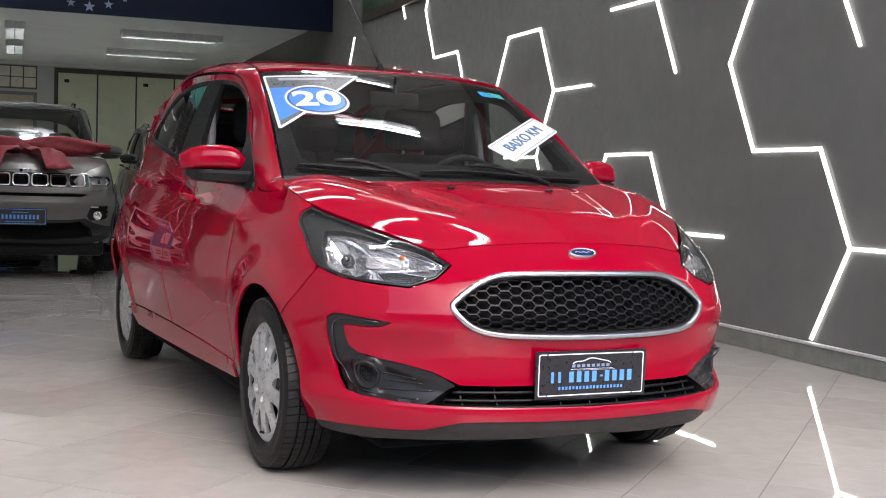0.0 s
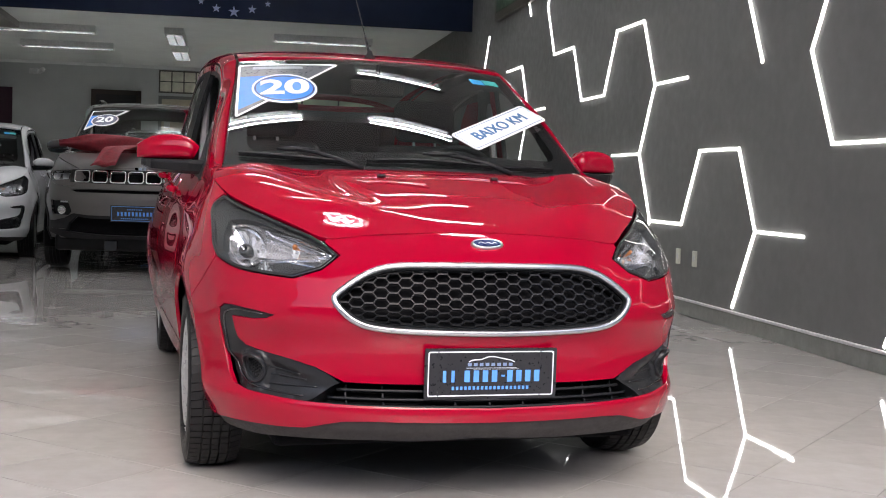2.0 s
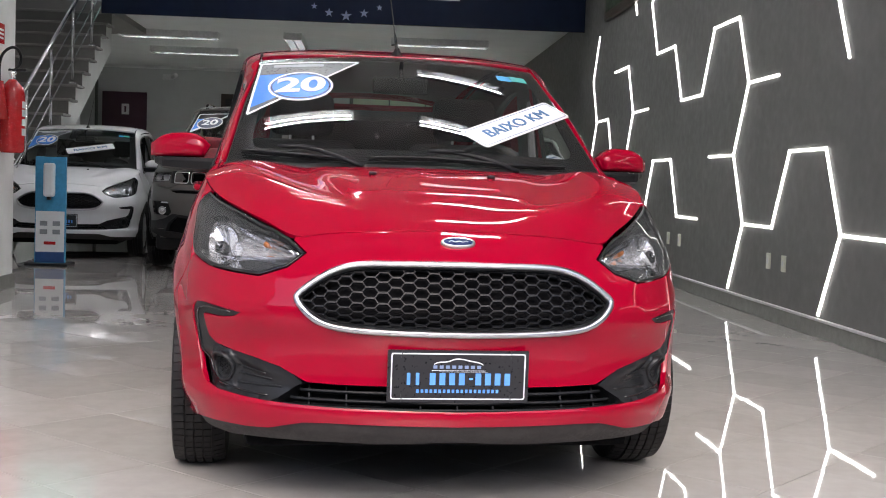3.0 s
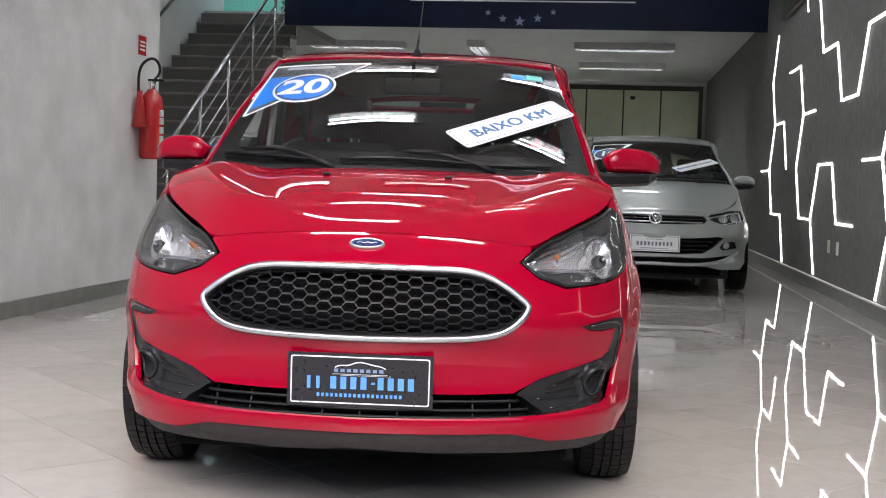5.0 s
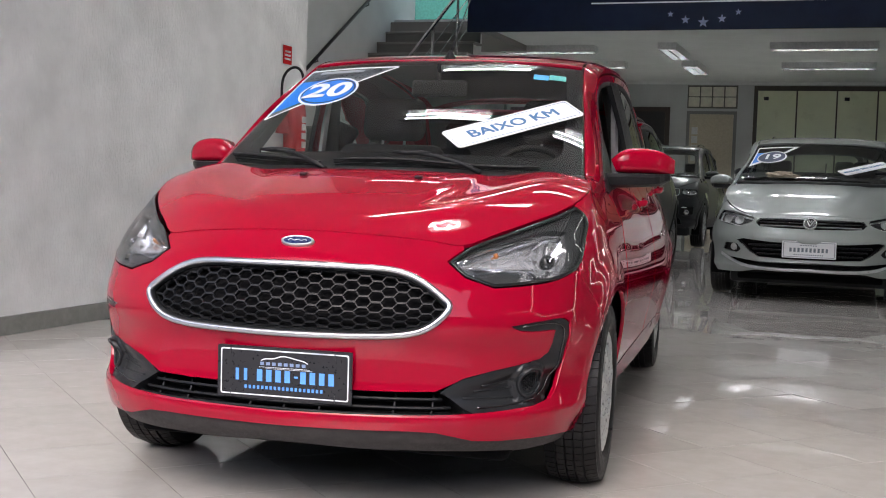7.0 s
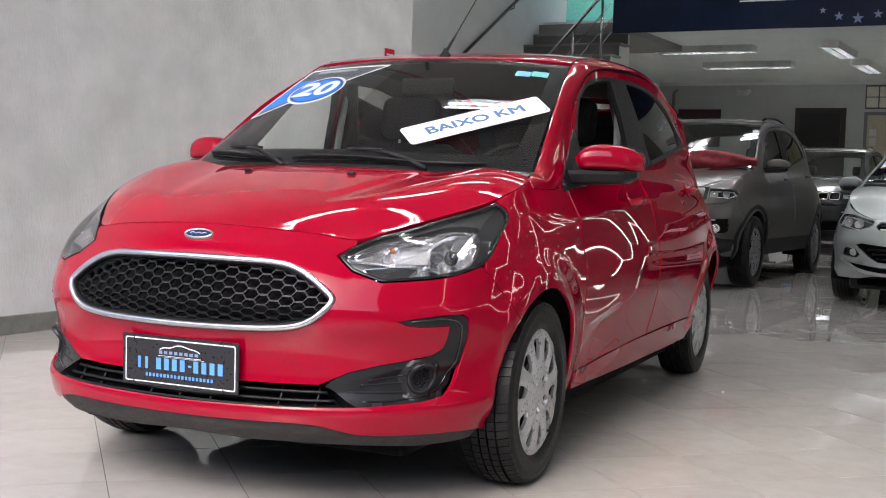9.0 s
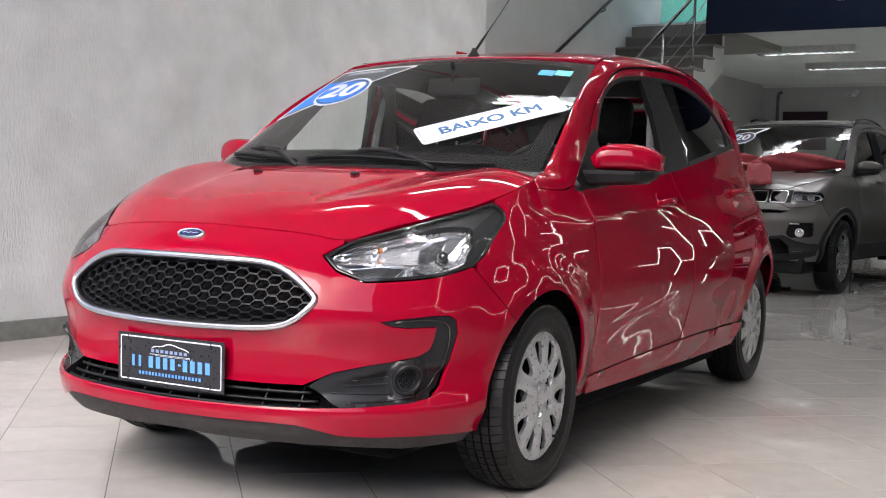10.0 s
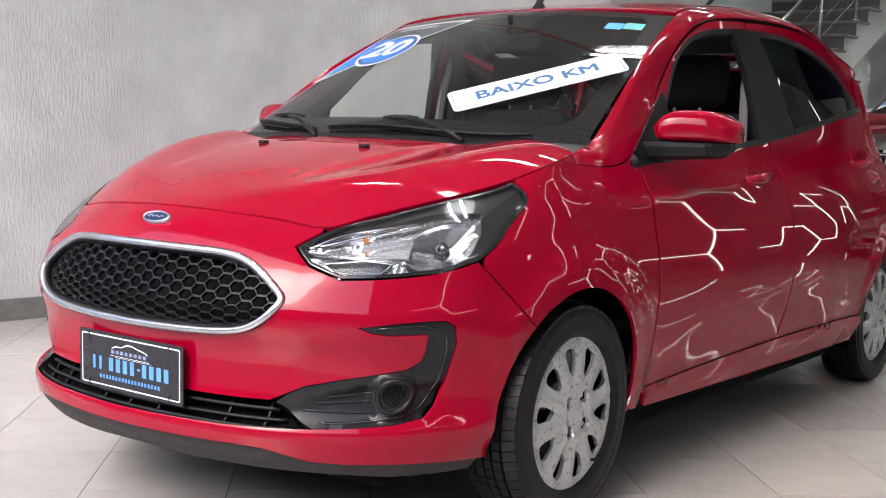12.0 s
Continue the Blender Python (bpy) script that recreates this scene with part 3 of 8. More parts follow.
for x, y, turned in ((0.86, 15.9, True), (0.86, 18.9, True), (-1.52, 16.5, False), (-1.52, 19.2, False), (-3.55, 16.1, True), (-3.5, 18.6, True)):
    louvre_lamp(x, y, turned)

# back wall: glazed partition, glass blocks, doors and panel
win = struct("window_1", box(-0.72, -0.64, Y_BACK - 0.06, Y_BACK, 0, 3.16), FRAME_DARK, "pale glazed partition in a dark frame")
part("window_frame", box(2.56, 2.64, Y_BACK - 0.06, Y_BACK, 0, 3.16), FRAME_DARK, win)
part("window_frame", box(-0.64, 2.56, Y_BACK - 0.06, Y_BACK, 3.06, 3.16), FRAME_DARK, win)
for k in range(4):
    part("pane", box(-0.64 + 0.8 * k, -0.64 + 0.8 * (k + 1) - 0.012, Y_BACK - 0.03, Y_BACK - 0.004, 0.02, 3.06), FROST, win)
for x in (0.16, 0.96, 1.76):
    part("mullion", box(x - 0.022, x + 0.010, Y_BACK - 0.045, Y_BACK - 0.031, 0.02, 3.06), FRAME_DARK, win)
for x in (0.80, 1.06):
    part("pull_handle", tube([(x, Y_BACK - 0.06, 0.95), (x, Y_BACK - 0.06, 1.55)], 0.014, 8), DARK_METAL, win)
for x in (-0.52, 1.10):
    part("lock", box(x, x + 0.10, Y_BACK - 0.04, Y_BACK - 0.03, 2.86, 2.93), DARK_METAL, win)
blocks = struct("window_2", box(-2.12, -1.06, Y_BACK - 0.01, Y_BACK, 2.68, 3.17), plain("block_mortar", (0.13, 0.12, 0.11), 0.7), "glass block window over the door")
for i in range(4):
    for j in range(2):
        part("glass_block", box(-2.09 + 0.256 * i, -2.09 + 0.256 * i + 0.232, Y_BACK - 0.05, Y_BACK - 0.01, 2.71 + 0.222 * j, 2.71 + 0.222 * j + 0.205, 0.012), GLASS_BLOCK, blocks)
d1 = struct("door_1", box(-2.12, -1.06, Y_BACK - 0.03, Y_BACK, 0, 2.62), plain("door_frame_grey", (0.2, 0.2, 0.2), 0.5), "beige door in a grey frame")
part("leaf", box(-2.05, -1.13, Y_BACK - 0.05, Y_BACK - 0.03, 0, 2.55, 0.005), BEIGE, d1)
for k in range(4):
    part("poster_bar", box(-2.0, -1.87, Y_BACK - 0.054, Y_BACK - 0.05, 1.55 + 0.19 * k, 1.70 + 0.19 * k), LAMP_WHITE, d1)
d2 = struct("door_2", box(-3.52, -2.48, Y_BACK - 0.04, Y_BACK, 0, 2.70), plain("brown_frame", (0.05, 0.035, 0.03), 0.5), "dark closed door")
part("leaf", box(-3.42, -2.58, Y_BACK - 0.05, Y_BACK - 0.04, 0, 2.60), DARK_DOOR, d2)
panel = thing("restroom_panel", Matrix.Translation((-5.6, Y_BACK, 1.85)), "dark purple wall panel with a white pictogram plate", "sign")
part("board", box(-0.48, 0.48, -0.03, 0, 0, 0.82, 0.004), PURPLE, panel)
part("plate", box(-0.06, 0.10, -0.036, -0.03, 0.33, 0.56), LAMP_WHITE, panel)
part("mark", box(0.0, 0.04, -0.039, -0.036, 0.38, 0.51, 0.006), PURPLE, panel)
cam_box = thing("security_camera", Matrix.Translation((-4.7, Y_BACK, 3.02)), "small white security camera on the wall", "camera device")
part("bracket", box(-0.09, 0.09, -0.05, 0, -0.05, 0.06, 0.004), LAMP_WHITE, cam_box)
part("body", lathe([(0, 0.2), (0.045, 0.2), (0.05, 0.18), (0.05, 0.0), (0, 0)], 16, m=pose(0.12, -0.02, 0.0, 80, 0, 30)), LAMP_WHITE, cam_box, smooth=True)
pipe = thing("conduit", Matrix.Translation((-6.2, Y_BACK - 0.03, 0)), "grey conduit pipe on the back wall", "pipe")
part("pipe", tube([(0, 0, 0), (0, 0, 3.0), (0.03, -0.02, 3.06), (0.1, -0.06, 3.08)], 0.035, 10), plain("conduit_grey", (0.12, 0.12, 0.12), 0.5), pipe, smooth=True)
beam = struct("trim_cove", box(-6.55, X1, Y_BACK - 0.05, Y_BACK, LOW - 0.06, LOW), CEILING_WHITE, "plain cornice")

# stairs up to the mezzanine, along the left
RISE, RUN, FOOT = 0.196, 0.333, 8.08
stairs = thing("staircase", Matrix.Translation((-4.65, FOOT, 0)), "grey granite staircase with a white flank", "stairs", kind="structure")
side = [(0.0, 0.0), (0.9, 0.0)] + [(RUN * 16.6, RISE * 16.6 - 0.62), (RUN * 16.6, RISE * 16)] + [q for k in range(16, 0, -1) for q in ((RUN * k, RISE * k), (RUN * k, RISE * (k - 1)))]
pts = []
for q in side:
    if not pts or (abs(pts[-1][0] - q[0]) + abs(pts[-1][1] - q[1])) > 1e-6:
        pts.append(q)
part("flank", plate_of(pts[:-1], 1.42, m=Matrix(((0, 0, 1, -0.72), (1, 0, 0, 0), (0, 1, 0, 0), (0, 0, 0, 1)))), WALL_WHITE, stairs)
for k in range(1, 17):
    part("tread", box(-0.76, 0.775, RUN * k - 0.03, RUN * (k + 1) + 0.01, RISE * k - 0.0, RISE * k + 0.03, 0.006), GRANITE, stairs)
    part("riser", box(-0.76, 0.745, RUN * k - 0.008, RUN * k, RISE * (k - 1) + 0.03, RISE * k), RISER, stairs)
part("plinth", box(-0.76, 0.85, -0.35, RUN, 0.0, 0.12, 0.03), GRANITE, stairs)
struct("landing", box(-5.42, -3.9, FOOT + RUN * 16.6, Y_FASCIA + 3.2, RISE * 16 + 0.02, RISE * 16 + 0.2), GRANITE, "granite landing")
rail = thing("stair_railing", Matrix.Translation((-3.98, FOOT, 0)), "brushed steel stair railing with thin bars", "railing")
at_step = lambda k, h: (0, RUN * (k + 0.4), RISE * (k + 0.4) + h)
part("handrail", tube([at_step(0.2, 0.95), at_step(16.4, 0.95)], 0.024, 12), STEEL, rail, smooth=True)
for k in (1, 4, 7, 10, 13, 16):
    part("post", tube([at_step(k, 0.0), at_step(k, 0.95)], 0.019, 10), STEEL, rail, smooth=True)
    part("flange", lathe([(0, 0.02), (0.04, 0.018), (0.045, 0.0)], 16, m=Matrix.Translation(at_step(k, -0.03))), STEEL, rail, smooth=True)
for h in (0.25, 0.45, 0.68):
    part("bar", tube([at_step(0.6, h), at_step(16.4, h)], 0.008, 8), STEEL, rail, smooth=True)
wrail = thing("wall_handrail", Matrix.Translation((-5.34, FOOT, 0)), "black handrail on the stair wall", "railing")
part("handrail", tube([at_step(1, 0.88), at_step(16.8, 0.88)], 0.024, 10), DARK_METAL, wrail, smooth=True)
for k in (3, 8, 13):
    x, y, z = at_step(k, 0.88)
    part("bracket", tube([(0, y, z), (0, y, z - 0.07), (-0.08, y, z - 0.09)], 0.009, 8), DARK_METAL, wrail)
guard = thing("glass_guard", Matrix.Translation((-4.7, 14.6, RISE * 16 + 0.2)), "green-tinted glass guard at the stair head", "railing")
part("pane", box(-0.7, 0.7, -0.006, 0.006, 0.0, 1.0), plain("green_glass", (0.12, 0.42, 0.36), 0.1, coat=1.0), guard)
pot = thing("potted_plant", Matrix.Translation((-4.25, 14.2, RISE * 16 + 0.2)), "small leafy plant in a dark pot", "plant")
part("pot", lathe([(0, 0), (0.09, 0), (0.12, 0.18), (0.11, 0.18), (0.10, 0.15), (0, 0.15)], 20), DARK_METAL, pot, smooth=True)
LEAF = plain("leaf_green", (0.04, 0.10, 0.03), 0.5, vary=0.4)
rnd = random.Random(4)
for k in range(26):
    a, tilt, ln = rnd.uniform(0, 6.28), rnd.uniform(0.3, 1.2), rnd.uniform(0.14, 0.3)
    lf = [(0, 0), (0.02, ln * 0.3), (0.028, ln * 0.6), (0, ln), (-0.028, ln * 0.6), (-0.02, ln * 0.3)]
    part("leaf", plate_of(lf, 0.001, m=Matrix.Translation((0, 0, 0.15)) @ Matrix.Rotation(a, 4, "Z") @ Matrix.Rotation(tilt, 4, "X")), LEAF, pot)

# extinguisher with its plate on the left wall
ext = thing("fire_extinguisher", Matrix.Translation((X0 - 0.018, 5.20, 1.03)), "red fire extinguisher on the white wall", "fire extinguisher")
part("cylinder", lathe([(0, 0), (0.075, 0.0), (0.088, 0.015), (0.09, 0.04), (0.09, 0.42), (0.08, 0.48), (0.045, 0.52), (0.03, 0.54), (0, 0.54)], 28, m=Matrix.Translation((0.12, 0, 0))), EXT_RED, ext, smooth=True)
part("valve", lathe([(0.022, 0.53), (0.022, 0.57), (0.03, 0.58), (0.03, 0.60), (0, 0.61)], 16, m=Matrix.Translation((0.12, 0, 0))), BRIGHT_CHROME, ext, smooth=True)
part("lever", box(0.09, 0.22, -0.012, 0.012, 0.60, 0.62, 0.004), DARK_METAL, ext)
part("hose", tube([tuple(q) for q in curve_of([(0.13, -0.02, 0.60), (0.17, 0.03, 0.68), (0.15, -0.04, 0.77), (0.08, -0.10, 0.72), (0.06, -0.12, 0.55), (0.06, -0.12, 0.48)], 6)], 0.011, 8), DARK_METAL, ext, smooth=True)
part("horn", lathe([(0.016, 0.52), (0.02, 0.45), (0.055, 0.24), (0.058, 0.24), (0.018, 0.52)], 20, m=Matrix.Translation((0.07, -0.115, 0))), EXT_RED, ext, smooth=True)
part("label", lathe([(0.0915, 0.12), (0.0915, 0.40)], 28, m=Matrix.Translation((0.12, 0, 0))), EXT_RED, ext)
for z in (0.13, 0.20, 0.27, 0.33):
    part("label_bar", box(0.19, 0.213, -0.04, 0.02, z, z + 0.05), LAMP_WHITE, ext)
part("bracket", box(0, 0.04, -0.03, 0.03, 0.36, 0.42), DARK_METAL, ext)
sgn = thing("extinguisher_sign", Matrix.Translation((X0, 5.24, 1.91)), "small red safety sign plate", "sign")
part("plate", box(0, 0.006, -0.075, 0.075, -0.075, 0.075, 0.002), EXT_RED, sgn)
for z in (-0.04, -0.01, 0.02):
    part("print_bar", box(0.006, 0.0075, -0.05, 0.05, z, z + 0.014), LAMP_WHITE, sgn)

# sanitiser stand
st = thing("sanitizer_stand", Matrix.Translation((-3.24, 7.80, 0)), "blue and white sanitizer dispenser stand", "stand")
BLUE = plain("stand_blue", (0.05, 0.28, 0.50), 0.35)
part("base", box(-0.20, 0.20, -0.16, 0.16, 0.0, 0.025, 0.008), DARK_METAL, st)
part("column", box(-0.145, 0.145, -0.02, 0.02, 0.02, 1.04, 0.006), BLUE, st)
part("lower_print", box(-0.135, 0.135, -0.023, -0.0205, 0.13, 0.52), STICKER_WHITE, st)
part("foot_print", box(-0.135, 0.135, -0.023, -0.0205, 0.03, 0.13), plain("stand_navy", (0.02, 0.07, 0.22), 0.4), st)
for i in range(2):
    for j in range(2):
        part("print_shape", box(-0.095 + 0.12 * i, -0.025 + 0.12 * i, -0.0250, -0.023, 0.30 + 0.08 * j, 0.345 + 0.08 * j), plain("print_grey", (0.25, 0.27, 0.3), 0.5), st)
part("red_print", box(-0.055, 0.055, -0.0250, -0.023, 0.20, 0.23), EXT_RED, st)
part("dispenser", box(-0.05, 0.05, -0.11, -0.02, 0.66, 0.98, 0.02), STICKER_WHITE, st)
part("nozzle", box(-0.018, 0.018, -0.09, -0.05, 0.63, 0.66, 0.006), DARK_METAL, st)

# ---- hatchback: the shape of its body ----
# car axes: x to its left, y to its rear, z up; front axle at y = 0
class Shell:
    """A body as one sheet wrapped round the car: s runs along the plan's outline from the nose (left side positive), z is height."""

    def __init__(self, plan, side, front, nose, tail, rear_at, wheels, arch, flare, barrel=0.15, ridges=(), hub=0.287):
        self.hub = hub
        left = [(x, y) for x, y in plan]
        pts = [(-x, y) for x, y in left[3:0:-1]] + left
        t = np.r_[0, np.cumsum(np.linalg.norm(np.diff(np.array(pts), axis=0), axis=1))]
        t -= t[3]
        self.plan = Spline(list(zip(t, pts)))
        self.end = t[-1]
        self.side, self.front, self.nose, self.tail = Spline(side), Spline(front), Spline(nose), Spline(tail)
        self.rear_at, self.wheels, self.arch, self.flare, self.barrel, self.ridges = rear_at, wheels, arch, flare, barrel, ridges
        self.edge = None
        self.rows = np.linspace(0, self.end, 1500)
        self.sheet = sheet_of(self.at)

    def at(self, s, z):
        s, z = np.asarray(s, float), np.asarray(z, float)
        a, sign = np.abs(s), np.where(s < 0, -1.0, 1.0)
        xy = self.plan(a)
        x, y = xy[..., 0], xy[..., 1]
        ws = smoother(y, -0.5, 0.1)
        wf, wr = 1 - smoother(y, -0.6, 0.3), smoother(y, self.rear_at - 0.1, self.rear_at + 0.5)
        x = x * (self.side(z) * ws + self.front(z) * (1 - ws))
        mid = 0.5 * (self.wheels[1]) + 0.4
        x = x - self.barrel * smoother(z, 0.95, 1.4) * (y - mid) ** 2 * (1 - smoother(y, 2.2, 2.7)) * smoother(y, 0.0, 0.4)
        for w in self.wheels:
            r = np.hypot(y - w, z - self.hub)
            x = x + self.flare * (1 - smoother(r, self.arch + 0.006, self.arch + 0.15)) * smoother(z, 0.22, 0.3) * smoother(y, -0.45, -0.2)
        for line, fn in self.ridges:
            x = x + fn(z - line(y), y) * ws
        y = y + self.nose(z) * wf + self.tail(z) * wr
        if self.edge is not None:
            ze, dx, dy = (np.interp(a, self.edge[0], self.edge[k]) for k in (1, 2, 3))
            w = smoother(z, ze - 0.16, ze)
            x, y = x + w * dx, y + w * dy
        return np.stack([x * sign, y, z * np.ones_like(x)], -1)

    def meet(self, line):
        """Bends the sheet's upper rim so that it runs through a line of places."""
        rows = []
        for x, y, z in line:
            p = self.at(self.rows, np.full(len(self.rows), z))
            k = int(np.argmin((p[:, 0] - x) ** 2 + (p[:, 1] - y) ** 2))
            rows.append((self.rows[k], z, x - p[k, 0], y - p[k, 1]))
        rows[0] = (0.0, rows[0][1], 0.0, rows[0][3])
        rows = sorted(rows)
        last = rows[-1]
        rows += [(last[0] + 0.25, last[1] + 0.1, 0.0, 0.0)]
        self.edge = np.array(rows).T

    def on(self, points):
        """Places (x or None, y, z) as (s, z) of the sheet."""
        out = []
        for x, y, z in points:
            p = self.at(self.rows, np.full(len(self.rows), z))
            d = (p[:, 1] - y) ** 2 + ((p[:, 0] - abs(x)) ** 2 if x is not None else 0)
            if x is None:
                d = d + np.where(self.rows > 0.3, 0, 9)
            k = int(np.argmin(d))
            out.append((self.rows[k] if x is None or x >= 0 else -self.rows[k], z))
        return np.array(out)

    def place(self, s, z, lift=0.0):
        p, n = self.sheet(np.array([[s, z]]))
        return Vector(p[0] + n[0] * lift), Vector(n[0])


def mirrored(sheet):
    def other(pts):
        p, n = sheet(pts)
        return p * (-1, 1, 1), n * (-1, 1, 1)

    return other


def lip_y(x):
    return -0.60 + 0.40 * x * x


HOOD_RISE = Spline([(-0.1, -0.062), (0, 0), (0.1, 0.046), (0.25, 0.093), (0.38, 0.124), (0.48, 0.1455), (0.63, 0.168), (0.8, 0.19)])


HOOD_EDGE = Spline([(-0.60, 0.36), (-0.522, 0.440), (-0.45, 0.492), (-0.362, 0.554), (-0.245, 0.624), (-0.14, 0.672), (-0.04, 0.697), (0.05, 0.702), (0.15, 0.690), (0.3, 0.66)])


def hood_z(x, y, swell=1.0):
    x = np.abs(x)
    q = y - lip_y(x)
    z = 0.78 - 0.15 * x * x * (1 - 0.75 * smoother(q, -0.02, 0.47)) + HOOD_RISE(q)
    dome = 0.36 - 0.22 * (0.1 - y)  # half-width of the raised middle, narrower to the front
    z = z + 0.007 * (1 - smoother(x, dome - 0.04, dome + 0.05)) * smoother(q, 0.05, 0.3)
    d = HOOD_EDGE(y) - x  # the sides swell just inside the shut line
    side = swell * np.exp(-(((d - 0.12) / 0.14) ** 2)) + (1 - swell) * 0.48 * np.exp(-((d / 0.35) ** 2))
    z = z + 0.034 * side * smoother(q, -0.03, 0.20)
    return z


hood_sheet = sheet_of(lambda x, y: np.stack([x, y, hood_z(x, y)], -1))
flat_hood = sheet_of(lambda x, y: np.stack([x, y, hood_z(x, y, 0.2)], -1))

HOOD_SIDE = [(0.0, -0.6), (0.12, -0.594), (0.25, -0.575), (0.36, -0.548), (0.435, -0.522), (0.492, -0.45), (0.554, -0.362), (0.624, -0.245), (0.672, -0.14), (0.697, -0.04), (0.702, 0.05), (0.692, 0.125)]

hatch = Shell(
    plan=[(0, -0.725), (0.22, -0.708), (0.436, -0.648), (0.582, -0.548), (0.706, -0.385), (0.764, -0.18), (0.784, 0.05), (0.793, 0.45), (0.812, 1.0), (0.825, 1.6), (0.828, 2.1), (0.815, 2.5), (0.77, 2.82), (0.66, 3.0), (0.45, 3.09), (0, 3.13)],
    side=[(0.1, 0.88), (0.2, 0.92), (0.28, 0.945), (0.4, 0.975), (0.55, 1.0), (0.65, 0.997), (0.75, 0.975), (0.83, 0.945), (0.90, 0.905), (0.97, 0.872), (1.1, 0.838), (1.347, 0.772), (1.45, 0.742)],
    front=[(0.1, 0.93), (0.2, 0.965), (0.3, 0.99), (0.45, 1.0), (0.6, 1.0), (0.7, 0.985), (0.8, 0.96), (1.0, 0.9)],
    nose=[(0.12, 0.05), (0.2, 0.005), (0.25, -0.018), (0.285, -0.026), (0.312, -0.025), (0.332, -0.006), (0.36, 0.011), (0.40, 0.016), (0.45, 0.014), (0.49, 0.004), (0.52, -0.008), (0.55, -0.013), (0.58, -0.009), (0.61, 0.004), (0.66, 0.022), (0.71, 0.048), (0.75, 0.085), (0.79, 0.14), (1.0, 0.5)],
    tail=[(0.2, -0.06), (0.35, 0.0), (0.6, 0.0), (0.75, -0.05), (0.95, -0.12), (1.1, -0.24), (1.3, -0.46), (1.45, -0.66)],
    rear_at=2.45,
    wheels=(0.045, 2.54),
    arch=0.318,
    flare=0.015,
    barrel=0.06,
    ridges=(
        (lambda y: 0.77 + 0.085 * y - 0.007 * y * y, lambda d, y: 0.011 * np.exp(-np.sqrt(d * d + 0.00006) / 0.035) * smoother(y, 0.05, 0.55) * (1 - smoother(y, 2.3, 2.8))),
        (lambda y: 0.40 + 0.045 * y, lambda d, y: -0.006 * (1 - smoother(d, -0.06, 0.08)) * smoother(d, -0.26, -0.05) * smoother(y, 0.42, 1.0) * (1 - smoother(y, 1.85, 2.15))),
    ),
)
hatch.meet([(x, y, float(hood_z(x, y))) for x, y in HOOD_SIDE])

# windscreen, roof and the rail between them and the side
def screen_at(u, v):
    u, v = np.asarray(u, float), np.asarray(v, float)
    base = np.stack([0.66 * u, 0.115 + 0.12 * u * u, 0.948 - 0.008 * u * u], -1)
    top = np.stack([0.545 * u, 0.935 + 0.03 * u * u, 1.405 - 0.032 * u * u], -1)
    bow = 4 * v * (1 - v) * (0.020 - 0.008 * u * u)
    return base + (top - base) * v[..., None] + np.stack([0 * u, -0.46 * bow, 0.88 * bow], -1)


screen_sheet = sheet_of(screen_at)
ROOF_MID = Spline([(0.9, 1.398), (1.1, 1.437), (1.4, 1.470), (1.8, 1.480), (2.2, 1.456), (2.45, 1.418), (2.64, 1.368), (3.0, 1.25)])
RAIL_IN = Spline([(-0.2, (0.684, 0.135, 0.930)), (-0.1, (0.672, 0.195, 0.950)), (0.0, (0.657, 0.262, 0.962)), (0.25, (0.606, 0.585, 1.172)), (0.5, (0.554, 0.90, 1.343)), (0.56, (0.546, 0.985, 1.383)), (0.66, (0.545, 1.2, 1.424)), (0.78, (0.552, 1.6, 1.446)), (0.88, (0.545, 2.05, 1.428)), (0.95, (0.520, 2.40, 1.365)), (1.0, (0.485, 2.60, 1.290))])
RAIL_OUT = Spline([(-0.2, (0.135, 0.908)), (-0.1, (0.25, 0.904)), (0.0, (0.365, 0.914)), (0.25, (0.635, 1.100)), (0.5, (0.92, 1.302)), (0.56, (1.0, 1.343)), (0.66, (1.19, 1.382)), (0.78, (1.6, 1.404)), (0.88, (2.05, 1.370)), (0.95, (2.40, 1.268)), (1.0, (2.60, 1.165))])


def rail_foot(t):
    yz = RAIL_OUT(t)
    s = np.array([hatch.on([(None, y, z)])[0, 0] for y, z in yz])
    return s, yz[:, 1]


RAIL_S = Spline([(t, s) for t, s in zip(np.linspace(-0.2, 1, 41), rail_foot(np.linspace(-0.2, 1, 41))[0])])


def rail_at(t, w):
    t, w = np.asarray(t, float), np.asarray(w, float)
    s, z = RAIL_S(t), RAIL_OUT(t)[..., 1]
    b, up = hatch.at(s, z), hatch.at(s, z + 1e-3) - hatch.at(s, z - 1e-3)
    up = up / np.linalg.norm(up, axis=-1)[..., None]
    a = RAIL_IN(t)
    span = np.linalg.norm(a - b, axis=-1)[..., None]
    flat = a - b
    flat = flat / span
    inward = np.stack([-np.ones_like(t), -0.25 * (1 - smooth01(t, 0.4, 0.6)), 0.30 + 0.0 * t], -1)
    inward = inward / np.linalg.norm(inward, axis=-1)[..., None]
    w1 = w[..., None]
    h = (2 * w1**3 - 3 * w1**2 + 1) * b + (w1**3 - 2 * w1**2 + w1) * span * up * 0.9 + (-2 * w1**3 + 3 * w1**2) * a + (w1**3 - w1**2) * span * inward * 0.9
    return h


rail_sheet = sheet_of(rail_at)


def roof_at(x, y):
    x, y = np.asarray(x, float), np.asarray(y, float)
    t = np.interp(y, RAIL_IN(np.linspace(0.5, 1, 60))[:, 1], np.linspace(0.5, 1, 60))
    e = RAIL_IN(t)
    k = np.clip(np.abs(x) / e[..., 0], 0, 1.2)
    z = ROOF_MID(y) + (e[..., 2] - ROOF_MID(y)) * (0.55 * k**2 + 0.45 * k**5)
    return np.stack([x, y, z], -1)


